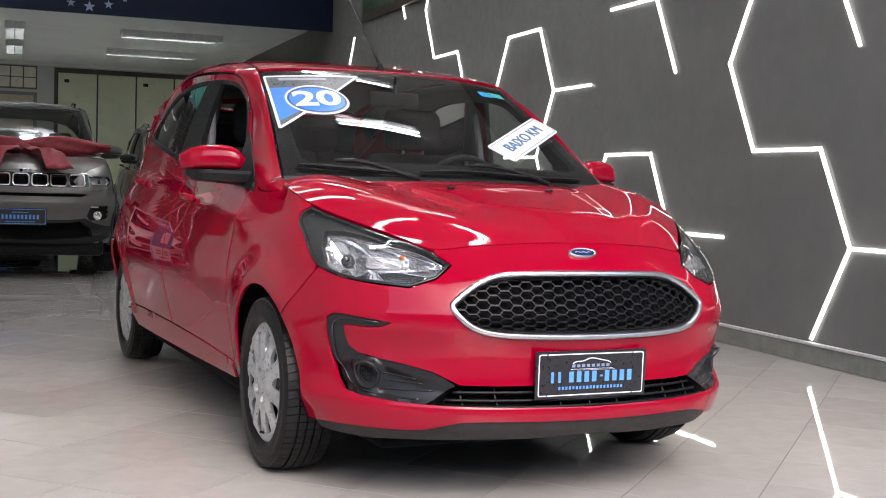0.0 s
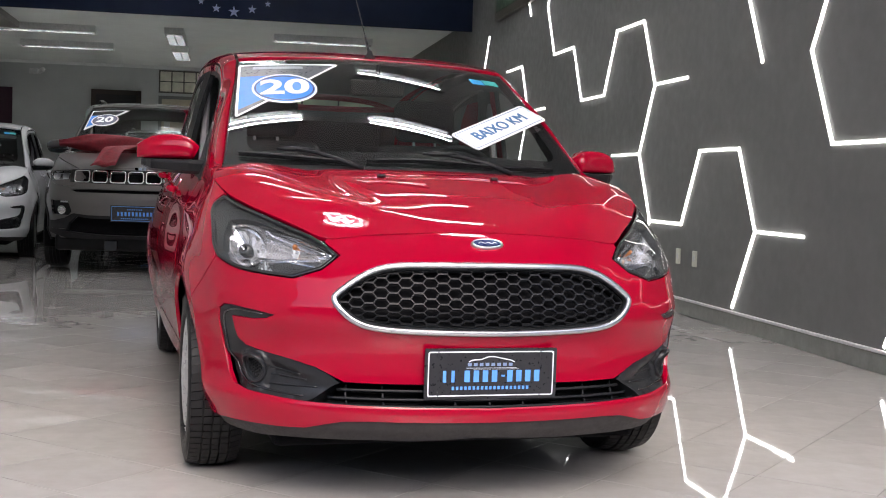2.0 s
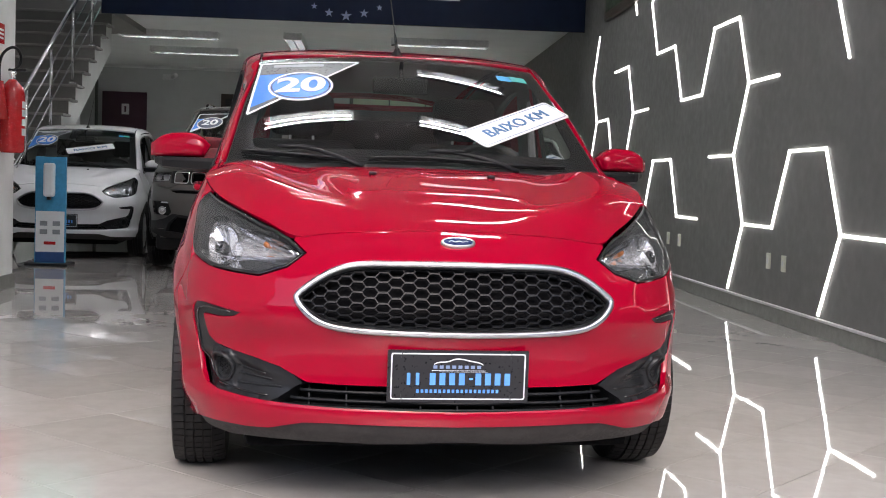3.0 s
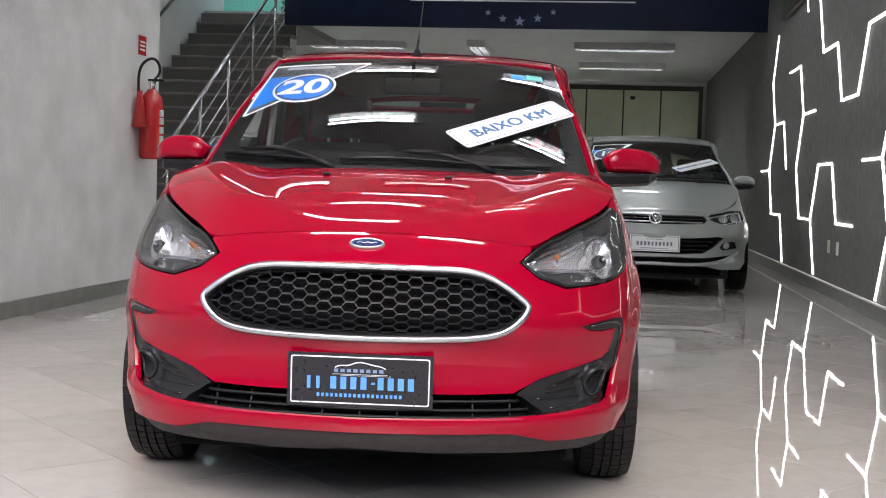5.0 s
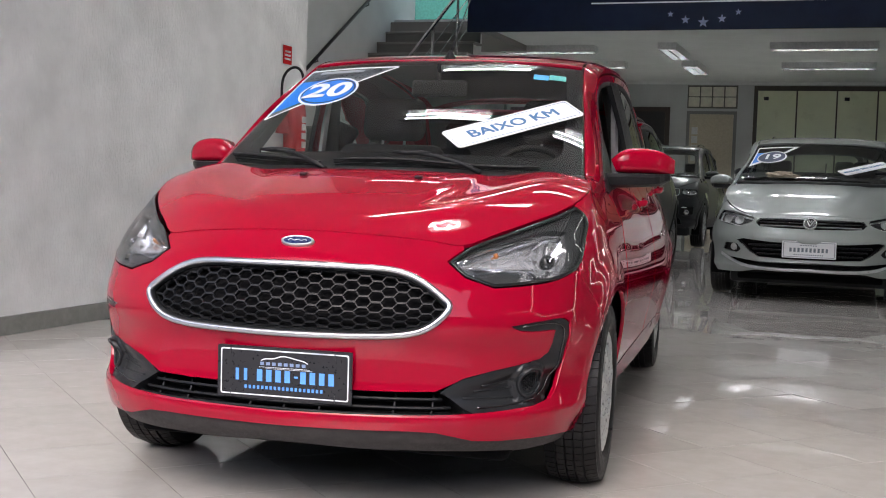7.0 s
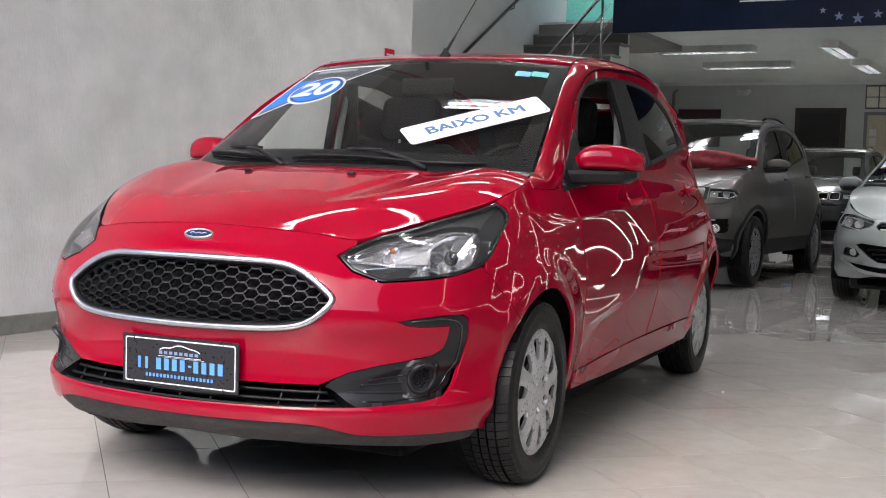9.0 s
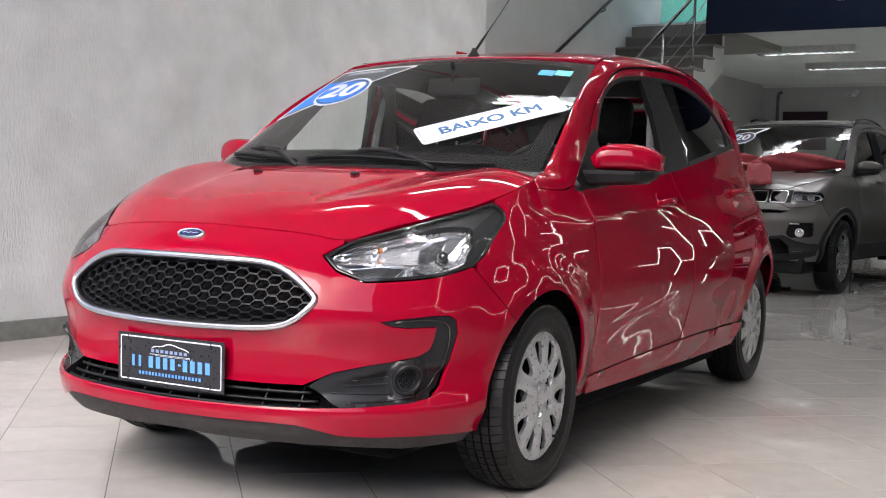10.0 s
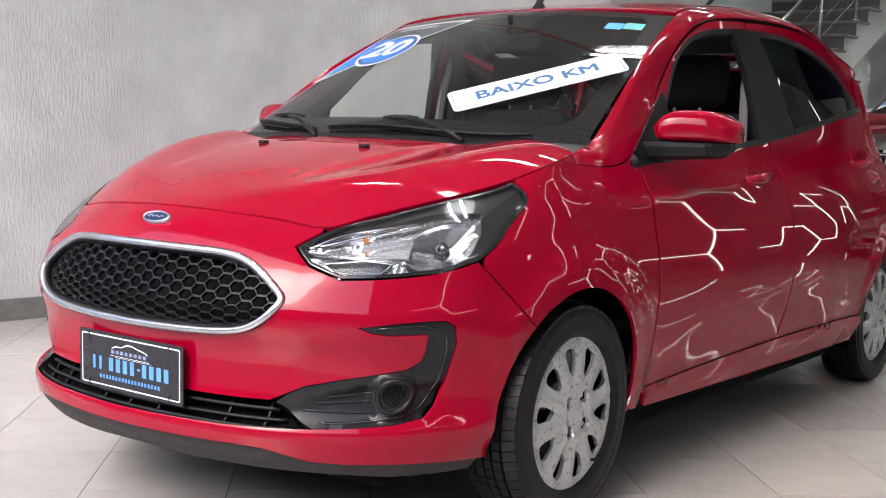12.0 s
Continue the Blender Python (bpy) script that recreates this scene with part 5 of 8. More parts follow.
def head_lamp(car, sg):
    turn = (lambda q: q) if sg > 0 else mirrored
    sheet = turn(hatch.sheet)
    loop = inset(LOOPS["lamp"], 0.004)
    lamp = skin("head_lamp", sheet, loop, [], 0.02, LAMP_GLASS, car, "clear head lamp with chrome reflectors", 0.0, 0)
    lamp.visible_shadow = False
    part("rim", wall_strip(sheet, refine(loop, 0.02), -0.001, -0.02), GLOSS_BLACK, lamp, smooth=True)
    bead("lens_edge", sheet, refine(inset(LOOPS["lamp"], 0.006), 0.015), 0.004, 0.001, GLOSS_BLACK, lamp)
    # dark mask with an opening for the reflectors
    clear = [(0.452, 0.708), (0.488, 0.680), (0.552, 0.655), (0.66, 0.660), (0.765, 0.671), (0.825, 0.684), (0.862, 0.708), (0.866, 0.756), (0.832, 0.798), (0.756, 0.803), (0.70, 0.796), (0.65, 0.782), (0.585, 0.763), (0.515, 0.741)]
    clear = rounded(np.array(clear), 0.012, 4)
    mask = skin("lamp_mask", sheet, loop, [clear], 0.02, LAMP_BEZEL, lamp, "dark grey lamp mask", -0.012, 0.03)
    bead("mask_edge", offset_sheet(hatch.sheet, lambda s, z: -0.012 + 0 * s) if sg > 0 else mirrored(offset_sheet(hatch.sheet, lambda s, z: -0.012 + 0 * s)), refine(np.array(curve_of([(0.458, 0.711), (0.515, 0.740), (0.59, 0.759), (0.66, 0.772), (0.69, 0.778)], 6)), 0.02), 0.004, 0.003, BRIGHT_CHROME, mask, closed=False)

    def depth(s, z):
        r1 = ((s - 0.772) / 0.098) ** 2 + ((z - 0.730) / 0.066) ** 2
        r2 = ((s - 0.575) / 0.095) ** 2 + ((z - 0.700) / 0.050) ** 2
        round1 = np.arctan2((z - 0.730) / 0.066, (s - 0.772) / 0.098) * 9 / (2 * math.pi)
        facet = 0.006 * np.abs((round1 % 1) - 0.5) * np.sqrt(r1) + 0.0022 * np.floor(np.sqrt(r1) * 3)
        flute = np.where(r1 < 1, facet * smooth01(1 - r1, 0, 0.1), 0.0012 * np.abs(np.sin(s * math.pi / 0.016)))
        return -0.034 - 0.062 * np.clip(1 - r1, 0, 1) - 0.020 * np.clip(1 - r2, 0, 1) + flute

    skin("reflector", turn(offset_sheet(hatch.sheet, depth)), inset(clear, -0.006), [], 0.0065, LAMP_CHROME, lamp, "fluted chrome main reflector", 0.0, 0)
    slope = turn(offset_sheet(hatch.sheet, lambda s, z: -0.018 - 0.10 * (z - 0.702)))
    wedge = rounded(np.array([(0.455, 0.707), (0.560, 0.706), (0.700, 0.700), (0.692, 0.744), (0.59, 0.735)]), 0.004, 3)
    skin("signal_reflector", slope, wedge, [], 0.02, LAMP_CHROME, lamp, "smooth chrome wedge reflector", 0.0, 0.01)
    dark = turn(offset_sheet(hatch.sheet, lambda s, z: -0.022 + 0 * s))
    box_loop = rounded(np.array([(0.505, 0.688), (0.55, 0.662), (0.64, 0.662), (0.668, 0.690), (0.60, 0.698)]), 0.008, 3)
    well = skin("signal_well", dark, box_loop, [], 0.02, LAMP_BEZEL, lamp, "grey signal lamp well", 0.0, 0.01)
    bead("well_rim", dark, refine(box_loop, 0.015), 0.0028, 0.003, BRIGHT_CHROME, well)
    for k in range(5):
        bead("rib", dark, [(0.69 + 0.006 * k, 0.690 - 0.003 * k), (0.715 + 0.006 * k, 0.668)], 0.0018, 0.003, LAMP_BEZEL, mask, closed=False)

    def on_axis(name, s, z, deep, prof, mat, label=""):
        p, n = sheet(np.array([[s, z]]))
        m = (Vector(n[0]) * 0.6 + Vector((0, -0.4, 0))).to_track_quat("Z", "Y").to_matrix().to_4x4()
        m.translation = Vector(p[0] - n[0] * deep)
        part(name, lathe(prof, 20, m=m), mat, lamp, label, True)

    on_axis("bulb_shield", 0.775, 0.730, 0.04, [(0.009, 0.010), (0.014, 0.010), (0.019, 0.004), (0.020, -0.016), (0.012, -0.04)], LAMP_BEZEL, "dark bulb shield")
    bowl = turn(offset_sheet(hatch.sheet, lambda s, z: -0.030 + 0 * s))
    bead("bowl_rim", bowl, [(0.772 + 0.094 * math.cos(a), 0.729 + 0.062 * math.sin(a)) for a in np.linspace(0.35 * math.pi, 1.75 * math.pi, 40)], 0.003, 0.004, BRIGHT_CHROME, lamp, closed=False)
    on_axis("bulb", 0.775, 0.730, 0.032, [(0, 0.012), (0.005, 0.010), (0.007, 0.0), (0.007, -0.012)], BRIGHT_CHROME)
    on_axis("signal_bulb", 0.580, 0.742, 0.022, [(0, 0.007), (0.005, 0.005), (0.007, -0.003), (0.006, -0.014)], AMBER, "amber signal bulb")
    return lamp


def trimmed_cell(loop, border):
    """The part of a loop that lies inside a bulging border."""
    x, y = border[:, 0], border[:, 1]
    turn = 1 if np.sum(x * np.roll(y, -1) - y * np.roll(x, -1)) > 0 else -1
    for a, b in zip(border, np.roll(border, -1, axis=0)):
        side = turn * ((b[0] - a[0]) * (loop[:, 1] - a[1]) - (b[1] - a[1]) * (loop[:, 0] - a[0]))
        if (side >= 0).all():
            continue
        kept = []
        for k in range(len(loop)):
            p, q, u, v = loop[k - 1], loop[k], side[k - 1], side[k]
            if (u >= 0) != (v >= 0):
                kept.append(p + (q - p) * u / (u - v))
            if v >= 0:
                kept.append(q)
        if len(kept) < 3:
            return np.zeros((0, 2))
        loop = np.array(kept)
    gaps = np.linalg.norm(loop - np.roll(loop, 1, axis=0), axis=1)
    return loop[gaps > 0.0012]


def grille(car):
    g = bead("grille_frame", hatch.sheet, refine(inset(GRILLE, 0.007), 0.02), 0.0086, 0.009, CHROME, car, "satin chrome grille surround", power=0.75)
    rim = inset(GRILLE, 0.0125)
    holes, px, pz, w, h = [], 0.0345, 0.0272, 0.0214, 0.0112
    inner = inset(GRILLE, 0.0152)[::3]
    for i in range(-14, 15):
        for j in range(-1, 9):
            cx, cz = i * px, 0.500 + (j + 0.5 * (i % 2)) * pz
            hexagon = np.array([(cx - w, cz), (cx - 0.55 * w, cz + h), (cx + 0.55 * w, cz + h), (cx + w, cz), (cx + 0.55 * w, cz - h), (cx - 0.55 * w, cz - h)])[::-1]
            cell = trimmed_cell(hexagon, inner)
            if len(cell) > 2 and abs(area_of(cell)) > 0.00006:
                holes.append(cell)
    back = offset_sheet(hatch.sheet, lambda s, z: -0.018 + 0 * s)
    skin("honeycomb", back, rim, holes, 0.05, BLACK_PLASTIC, g, "black plastic honeycomb mesh", 0.0, 0.012)
    part("inner_wall", wall_strip(hatch.sheet, refine(inset(GRILLE, 0.0115), 0.03), 0.0, -0.050), BLACK_PLASTIC, g, smooth=True)
    # near-black sheet stands in for the shade behind the mesh
    skin("baffle", hatch.sheet, inset(GRILLE, 0.004), [], 0.06, SHADE_BLACK, g, "", -0.045, 0)
    return g


def offset_sheet(sheet, depth):
    return sheet_of(lambda s, z: (lambda r: r[0] + r[1] * np.asarray(depth(s, z))[..., None])(sheet(np.stack([s, z], -1))), 5e-4)


FOG_S, FOG_Z = 0.684, 0.389


def fog_bezel(car, sg):
    base = hatch.sheet if sg > 0 else mirrored(hatch.sheet)

    def depth(s, z):
        r = np.hypot(s - FOG_S, z - FOG_Z)
        tail = smooth01(FOG_S - s, 0.0, 0.28)
        sweep = -0.022 * (1 - smooth01(np.abs(z - 0.372 + 0.05 * tail), 0.02, 0.055)) * (1 - smooth01(z, 0.43, 0.47))
        return -0.004 + sweep * (1 - 0.6 * tail) + 0.018 * (1 - smooth01(r, 0.042, 0.06))

    sheet = offset_sheet(hatch.sheet, depth)
    sheet = sheet if sg > 0 else mirrored(sheet)
    ring = np.array([(FOG_S + 0.038 * math.cos(a), FOG_Z + 0.038 * math.sin(a)) for a in np.linspace(0, 2 * math.pi, 32, endpoint=False)])
    bez = skin("fog_bezel", sheet, inset(LOOPS["fog"], 0.001), [ring], 0.014, SATIN_BLACK, car, "black textured bumper corner trim", 0.0, 0.02)
    bead("ring", sheet, ring, 0.005, 0.006, SATIN_BLACK, bez)
    bead("ring", sheet, (ring - (FOG_S, FOG_Z)) * 0.78 + (FOG_S, FOG_Z), 0.004, -0.002, SATIN_BLACK, bez)
    disc = (ring - (FOG_S, FOG_Z)) * 0.98 + (FOG_S, FOG_Z)
    dents = []
    for i in range(-4, 5):
        for j in range(-4, 5):
            c = np.array([i * 0.0074, (j + 0.5 * (i % 2)) * 0.0085])
            if np.hypot(*c) < 0.024:
                dents.append(np.array([(FOG_S + c[0] + 0.0034 * math.cos(a), FOG_Z + c[1] + 0.0034 * math.sin(a)) for a in np.linspace(0, 2 * math.pi, 6, endpoint=False)]))
    skin("blank_cover", base, disc, dents, 0.02, DARK_PLASTIC, bez, "", -0.012, 0.006)
    # near-black disc in place of shade behind the pierced cover
    skin("backing", base, disc, [], 0.03, SHADE_BLACK, bez, "", -0.02, 0)
    for dz, s0, s1 in ((0.004, -0.15, -0.05), (-0.014, -0.17, -0.05), (-0.036, -0.20, -0.04)):
        line = [(FOG_S + s0 + (s1 - s0) * k / 10, FOG_Z + dz - 0.010 * (1 - k / 10) * (dz + 0.03) / 0.03) for k in range(11)]
        bead("rib", sheet, line, 0.0028, 0.003, SATIN_BLACK, bez, closed=False)
    edge = curve_of([(0.655, 0.541), (0.79, 0.543), (0.812, 0.528), (0.800, 0.468), (0.776, 0.40), (0.752, 0.362), (0.70, 0.344), (0.60, 0.336), (0.53, 0.335)], 5)
    bead("edge_strip", sheet, np.array(edge), 0.003, 0.004, GLOSS_BLACK, bez, closed=False)
    return bez


def lower_grille(car):
    # near-black back sheet stands for the intake's shaded depth
    low = skin("air_intake", hatch.sheet, inset(INTAKE, 0.0), [], 0.05, SHADE_BLACK, car, "black slatted lower air intake", -0.055, 0)
    part("intake_frame", wall_strip(hatch.sheet, refine(INTAKE, 0.04), -0.002, -0.055), BLACK_PLASTIC, low, smooth=True)
    for z in (0.3205, 0.336, 0.3535):
        half = 0.485 - 1.6 * (z - 0.318)
        bead("slat", hatch.sheet, [(s, z) for s in np.linspace(-half, half, 41)], 0.0042, 0.004, BLACK_PLASTIC, low, sink=-0.016, closed=False)
    for s in (-0.405, -0.30, -0.10, 0.0, 0.10, 0.30, 0.405):
        bead("fin", hatch.sheet, [(s, z) for z in np.linspace(0.312, 0.366, 5)], 0.003, 0.002, BLACK_PLASTIC, low, sink=-0.024, closed=False)
    rim = [(0, 0.266), (0.2, 0.267), (0.34, 0.268), (0.405, 0.265), (0.455, 0.252), (0.495, 0.239), (0.555, 0.234), (0.62, 0.232)]
    foot = [(0.61, 0.178), (0.56, 0.185), (0.45, 0.194), (0.33, 0.199), (0.2, 0.199), (0.12, 0.203), (0.05, 0.209), (0, 0.210)]
    half = [(s_of_x(x, z + 0.006), z + 0.006) for x, z in rim] + [tuple(q) for q in hatch.on([(None, -0.262, 0.226), (None, -0.272, 0.185)])] + [(s_of_x(x, z), z) for x, z in foot]
    skin("splitter", offset_sheet(hatch.sheet, lambda s, z: -0.006 - 0.05 * (1 - smooth01(z, 0.16, 0.26)) * 0.5), both(half), [], 0.03, SPLITTER, car, "grained dark grey chin splitter", 0.0, 0.03)


def show_plate(car):
    m = Matrix.Translation((0.0, -0.7165, 0.3995)) @ pose(0, 0, 0, 91, 0, 0)
    pl = part("number_plate", plate_of(round_rect(0.380, 0.140, 0.004), 0.004, m=m), PLATE_BLACK, car, "black dealer plate with white border and blue print")
    outer, hole = round_rect(0.362, 0.124, 0.006), round_rect(0.355, 0.117, 0.005)
    bm = bmesh.new()
    a = [bm.verts.new(m @ Vector((u, v, 0.0046))) for u, v in outer]
    b = [bm.verts.new(m @ Vector((u, v, 0.0046))) for u, v in hole]
    for k in range(len(a)):
        j = (k + 1) % len(a)
        bm.faces.new((a[k], a[j], b[j], b[k]))
    part("border", bm, STICKER_WHITE, pl)

    def bar(u0, u1, v0, v1, mat, h=0.0046):
        part("print_bar", plate_of([(u0, v0), (u1, v0), (u1, v1), (u0, v1)], 0.0004, m=m @ Matrix.Translation((0, 0, h - 0.0004))), mat, pl)

    # two groups of figures, one line below, one line above and a car outline
    for u in (-0.138, -0.114):
        bar(u, u + 0.009, -0.023, 0.009, PALE_BLUE)
    for k in range(4):
        bar(-0.077 + 0.0262 * k, -0.0615 + 0.0262 * k, -0.023, 0.009, PALE_BLUE)
        bar(0.046 + 0.0262 * k, 0.0615 + 0.0262 * k, -0.023, 0.009, PALE_BLUE)
    bar(0.029, 0.039, -0.009, -0.004, PALE_BLUE)
    for k in range(19):
        u = -0.112 + 0.0119 * k
        bar(u, u + 0.0068, -0.044, -0.0350, PALE_BLUE)
    for k in range(8):
        u = -0.068 + 0.0168 * k
        bar(u, u + 0.0105, 0.021, 0.0295, PRINT_STEEL)
    bar(-0.072, 0.072, 0.0150, 0.0162, STICKER_WHITE)
    bar(-0.052, 0.080, 0.0120, 0.0128, STICKER_WHITE)
    wave = [(-0.066, 0.034), (-0.055, 0.039), (-0.030, 0.041), (-0.012, 0.0475), (0.012, 0.0475), (0.034, 0.0425), (0.058, 0.0375), (0.066, 0.033)]
    up = curve_of(wave, 4)
    part("car_outline", plate_of(np.concatenate([up, (up - (0, 0.003))[::-1]])[::-1].tolist(), 0.0004, m=m @ Matrix.Translation((0, 0, 0.0042))), STICKER_WHITE, pl)
    for u, v in ((-0.152, 0.058), (0.142, 0.058), (-0.152, -0.058), (0.142, -0.058)):
        part("cable_tie", box(u - 0.0014, u + 0.0014, v - 0.011, v + 0.009, 0.003, 0.0062, bm=None), PLATE_BLACK, pl, at=m)
    part("mount", box(-0.12, 0.12, -0.712, -0.66, 0.35, 0.44, 0.005), DARK_PLASTIC, pl)


def emblem(car):
    s, z = 0.0, 0.749
    p, n = hatch.place(s, z)
    m = n.to_track_quat("Z", "Y").to_matrix().to_4x4()
    m.translation = p
    e = part("badge", bmesh.new(), CHROME, car)
    ell = lambda a, b, h0, h1: [(math.cos(t) * a, math.sin(t) * b) for t in np.linspace(0, 2 * math.pi, 40, endpoint=False)]
    bm = bmesh.new()
    prof = [(1.0, -0.002), (1.0, 0.004), (0.95, 0.008), (0.86, 0.0085), (0.83, 0.006), (0.0, 0.006)]
    rings = []
    for f, h in prof[:-1]:
        d = (1 - f) * 0.02
        rings.append([bm.verts.new(m @ Vector((math.cos(t) * (0.0475 - d * 2), math.sin(t) * (0.0195 - d * 1.6), h))) for t in np.linspace(0, 2 * math.pi, 40, endpoint=False)])
    for a, b in zip(rings, rings[1:]):
        for k in range(40):
            bm.faces.new((a[k], a[(k + 1) % 40], b[(k + 1) % 40], b[k]))
    bm.faces.new(rings[-1])
    bm.to_mesh(e.data)
    bm.free()
    e.data.shade_smooth()
    e["label"] = "oval chrome-rimmed blue nose badge"
    part("badge_face", plate_of(ell(0.0395, 0.0138, 0, 0), 0.002, m=m @ Matrix.Translation((0, 0, 0.0055))), EMBLEM_BLUE, e)
    wave = curve_of([(-0.026, -0.003), (-0.018, 0.0035), (-0.008, -0.002), (0.002, 0.002), (0.012, -0.002), (0.02, 0.002), (0.027, -0.001)], 6)
    part("badge_mark", tube([m @ Vector((u, v, 0.0076)) for u, v in wave], 0.0013, 6), CHROME, e, smooth=True)


def wheel(car, at, slots=10, trim=None, grow=1.0):
    """A wheel that faces +x of its own axes."""
    turn = at @ pose(0, 0, 0, 0, 90, 0) @ Matrix.Scale(grow, 4)
    w = part("wheel", lathe([(0.200, -0.075), (0.215, -0.080), (0.245, -0.083), (0.264, -0.079), (0.2715, -0.070), (0.2735, -0.04), (0.2745, 0.0), (0.2735, 0.04), (0.2715, 0.070), (0.264, 0.079), (0.258, 0.0805), (0.256, 0.0825), (0.245, 0.0835), (0.225, 0.0825), (0.220, 0.0845), (0.208, 0.0835), (0.200, 0.079), (0.194, 0.070)], 72), RUBBER, car, "black radial tyre with silver wheel trim", True, turn)
    # tread blocks
    bm = bmesh.new()
    for row, (h0, h1, r, n, skew) in enumerate(((-0.077, -0.044, 0.2800, 66, 0.06), (-0.038, -0.016, 0.2830, 66, 0.0), (-0.010, 0.010, 0.2836, 66, 0.0), (0.016, 0.038, 0.2830, 66, 0.0), (0.044, 0.077, 0.2800, 66, -0.06))):
        for k in range(n):
            a0, a1 = 2 * math.pi * (k + 0.05) / n, 2 * math.pi * (k + 0.95) / n
            tilt = 0.007 if row in (0, 4) else 0.0
            vs = []
            for h in (h0, h1):
                rr = r - (tilt if abs(h) > 0.07 else 0.0)
                sk = skew if abs(h) > 0.07 else 0.0
                for a in (a0 + sk * 0.3, a1 + sk * 0.3):
                    for q in (rr - 0.012, rr + 0.0015):
                        vs.append(bm.verts.new((q * math.cos(a), q * math.sin(a), h)))
            for f in ((1, 3, 7, 5), (0, 4, 5, 1), (2, 3, 7, 6), (0, 1, 3, 2), (4, 6, 7, 5)):
                bm.faces.new([vs[i] for i in f])
    bmesh.ops.recalc_face_normals(bm, faces=bm.faces[:])
    part("tread", bm, RUBBER, w)
    part("rim", lathe([(0.196, 0.072), (0.192, 0.064), (0.186, 0.03), (0.180, -0.02), (0.06, -0.03), (0, -0.03)], 48), GLOSS_BLACK, w, smooth=True)
    # trim with ten slots
    n, loops = slots, []
    wide = 10 / slots
    for k in range(n):
        a = 2 * math.pi * (k + 0.5) / n
        big = 1.0 if k % 2 else 0.86
        pts = []
        for r, d in ((0.098, -0.04), (0.106, -0.11), (0.150, -0.185 * big), (0.168, -0.165 * big), (0.173, 0.07 * big), (0.160, 0.135 * big), (0.116, 0.09)):
            pts.append((r * math.cos(a + d * wide), r * math.sin(a + d * wide)))
        loops.append(rounded(pts, 0.005, 3)[::-1] if area_of(pts) < 0 else rounded(pts, 0.005, 3))

    def dish(x, y):
        r, a = np.hypot(x, y), np.arctan2(y, x)
        z = 0.075 + 0.014 * (1 - (r / 0.194) ** 2) - 0.008 * smooth01(r, 0.183, 0.194)
        spoke = np.cos(a * slots)
        z = z - 0.010 * smooth01(r, 0.06, 0.10) * (1 - smooth01(r, 0.165, 0.183)) * (0.5 - 0.5 * spoke)
        z = z - 0.008 * (1 - smooth01(r, 0.040, 0.060)) + 0.006 * (1 - smooth01(r, 0.022, 0.030))
        return np.stack([x, y, z], -1)

    disc = np.array([(0.194 * math.cos(a), 0.194 * math.sin(a)) for a in np.linspace(0, 2 * math.pi, 72, endpoint=False)])
    holes4 = [np.array([(0.054 * math.cos(b) + 0.0185 * math.cos(a), 0.054 * math.sin(b) + 0.0185 * math.sin(a)) for a in np.linspace(0, 2 * math.pi, 14, endpoint=False)]) for b in (0.4 + math.pi / 2 * k for k in range(4))]
    skin("wheel_trim", sheet_of(dish), disc, loops + holes4, 0.014, trim or CAP_SILVER, w, "silver slotted wheel trim", 0.0, 0.014)
    for b in (0.4 + math.pi / 2 * k for k in range(4)):
        part("wheel_nut", lathe([(0, 0.076), (0.006, 0.0755), (0.010, 0.071), (0.0105, 0.05)], 8, m=Matrix.Translation((0.054 * math.cos(b), 0.054 * math.sin(b), 0))), CHROME, w, smooth=True)
        # near-black cup paints the shaded hole round each nut
        part("nut_well", lathe([(0, 0.066), (0.019, 0.067), (0.019, 0.072)], 14, m=Matrix.Translation((0.054 * math.cos(b), 0.054 * math.sin(b), 0))), SHADE_BLACK, w)
    part("valve", tube([(0.168, 0.01, 0.06), (0.160, 0.012, 0.092)], 0.004, 8), RUBBER, w)
    return w


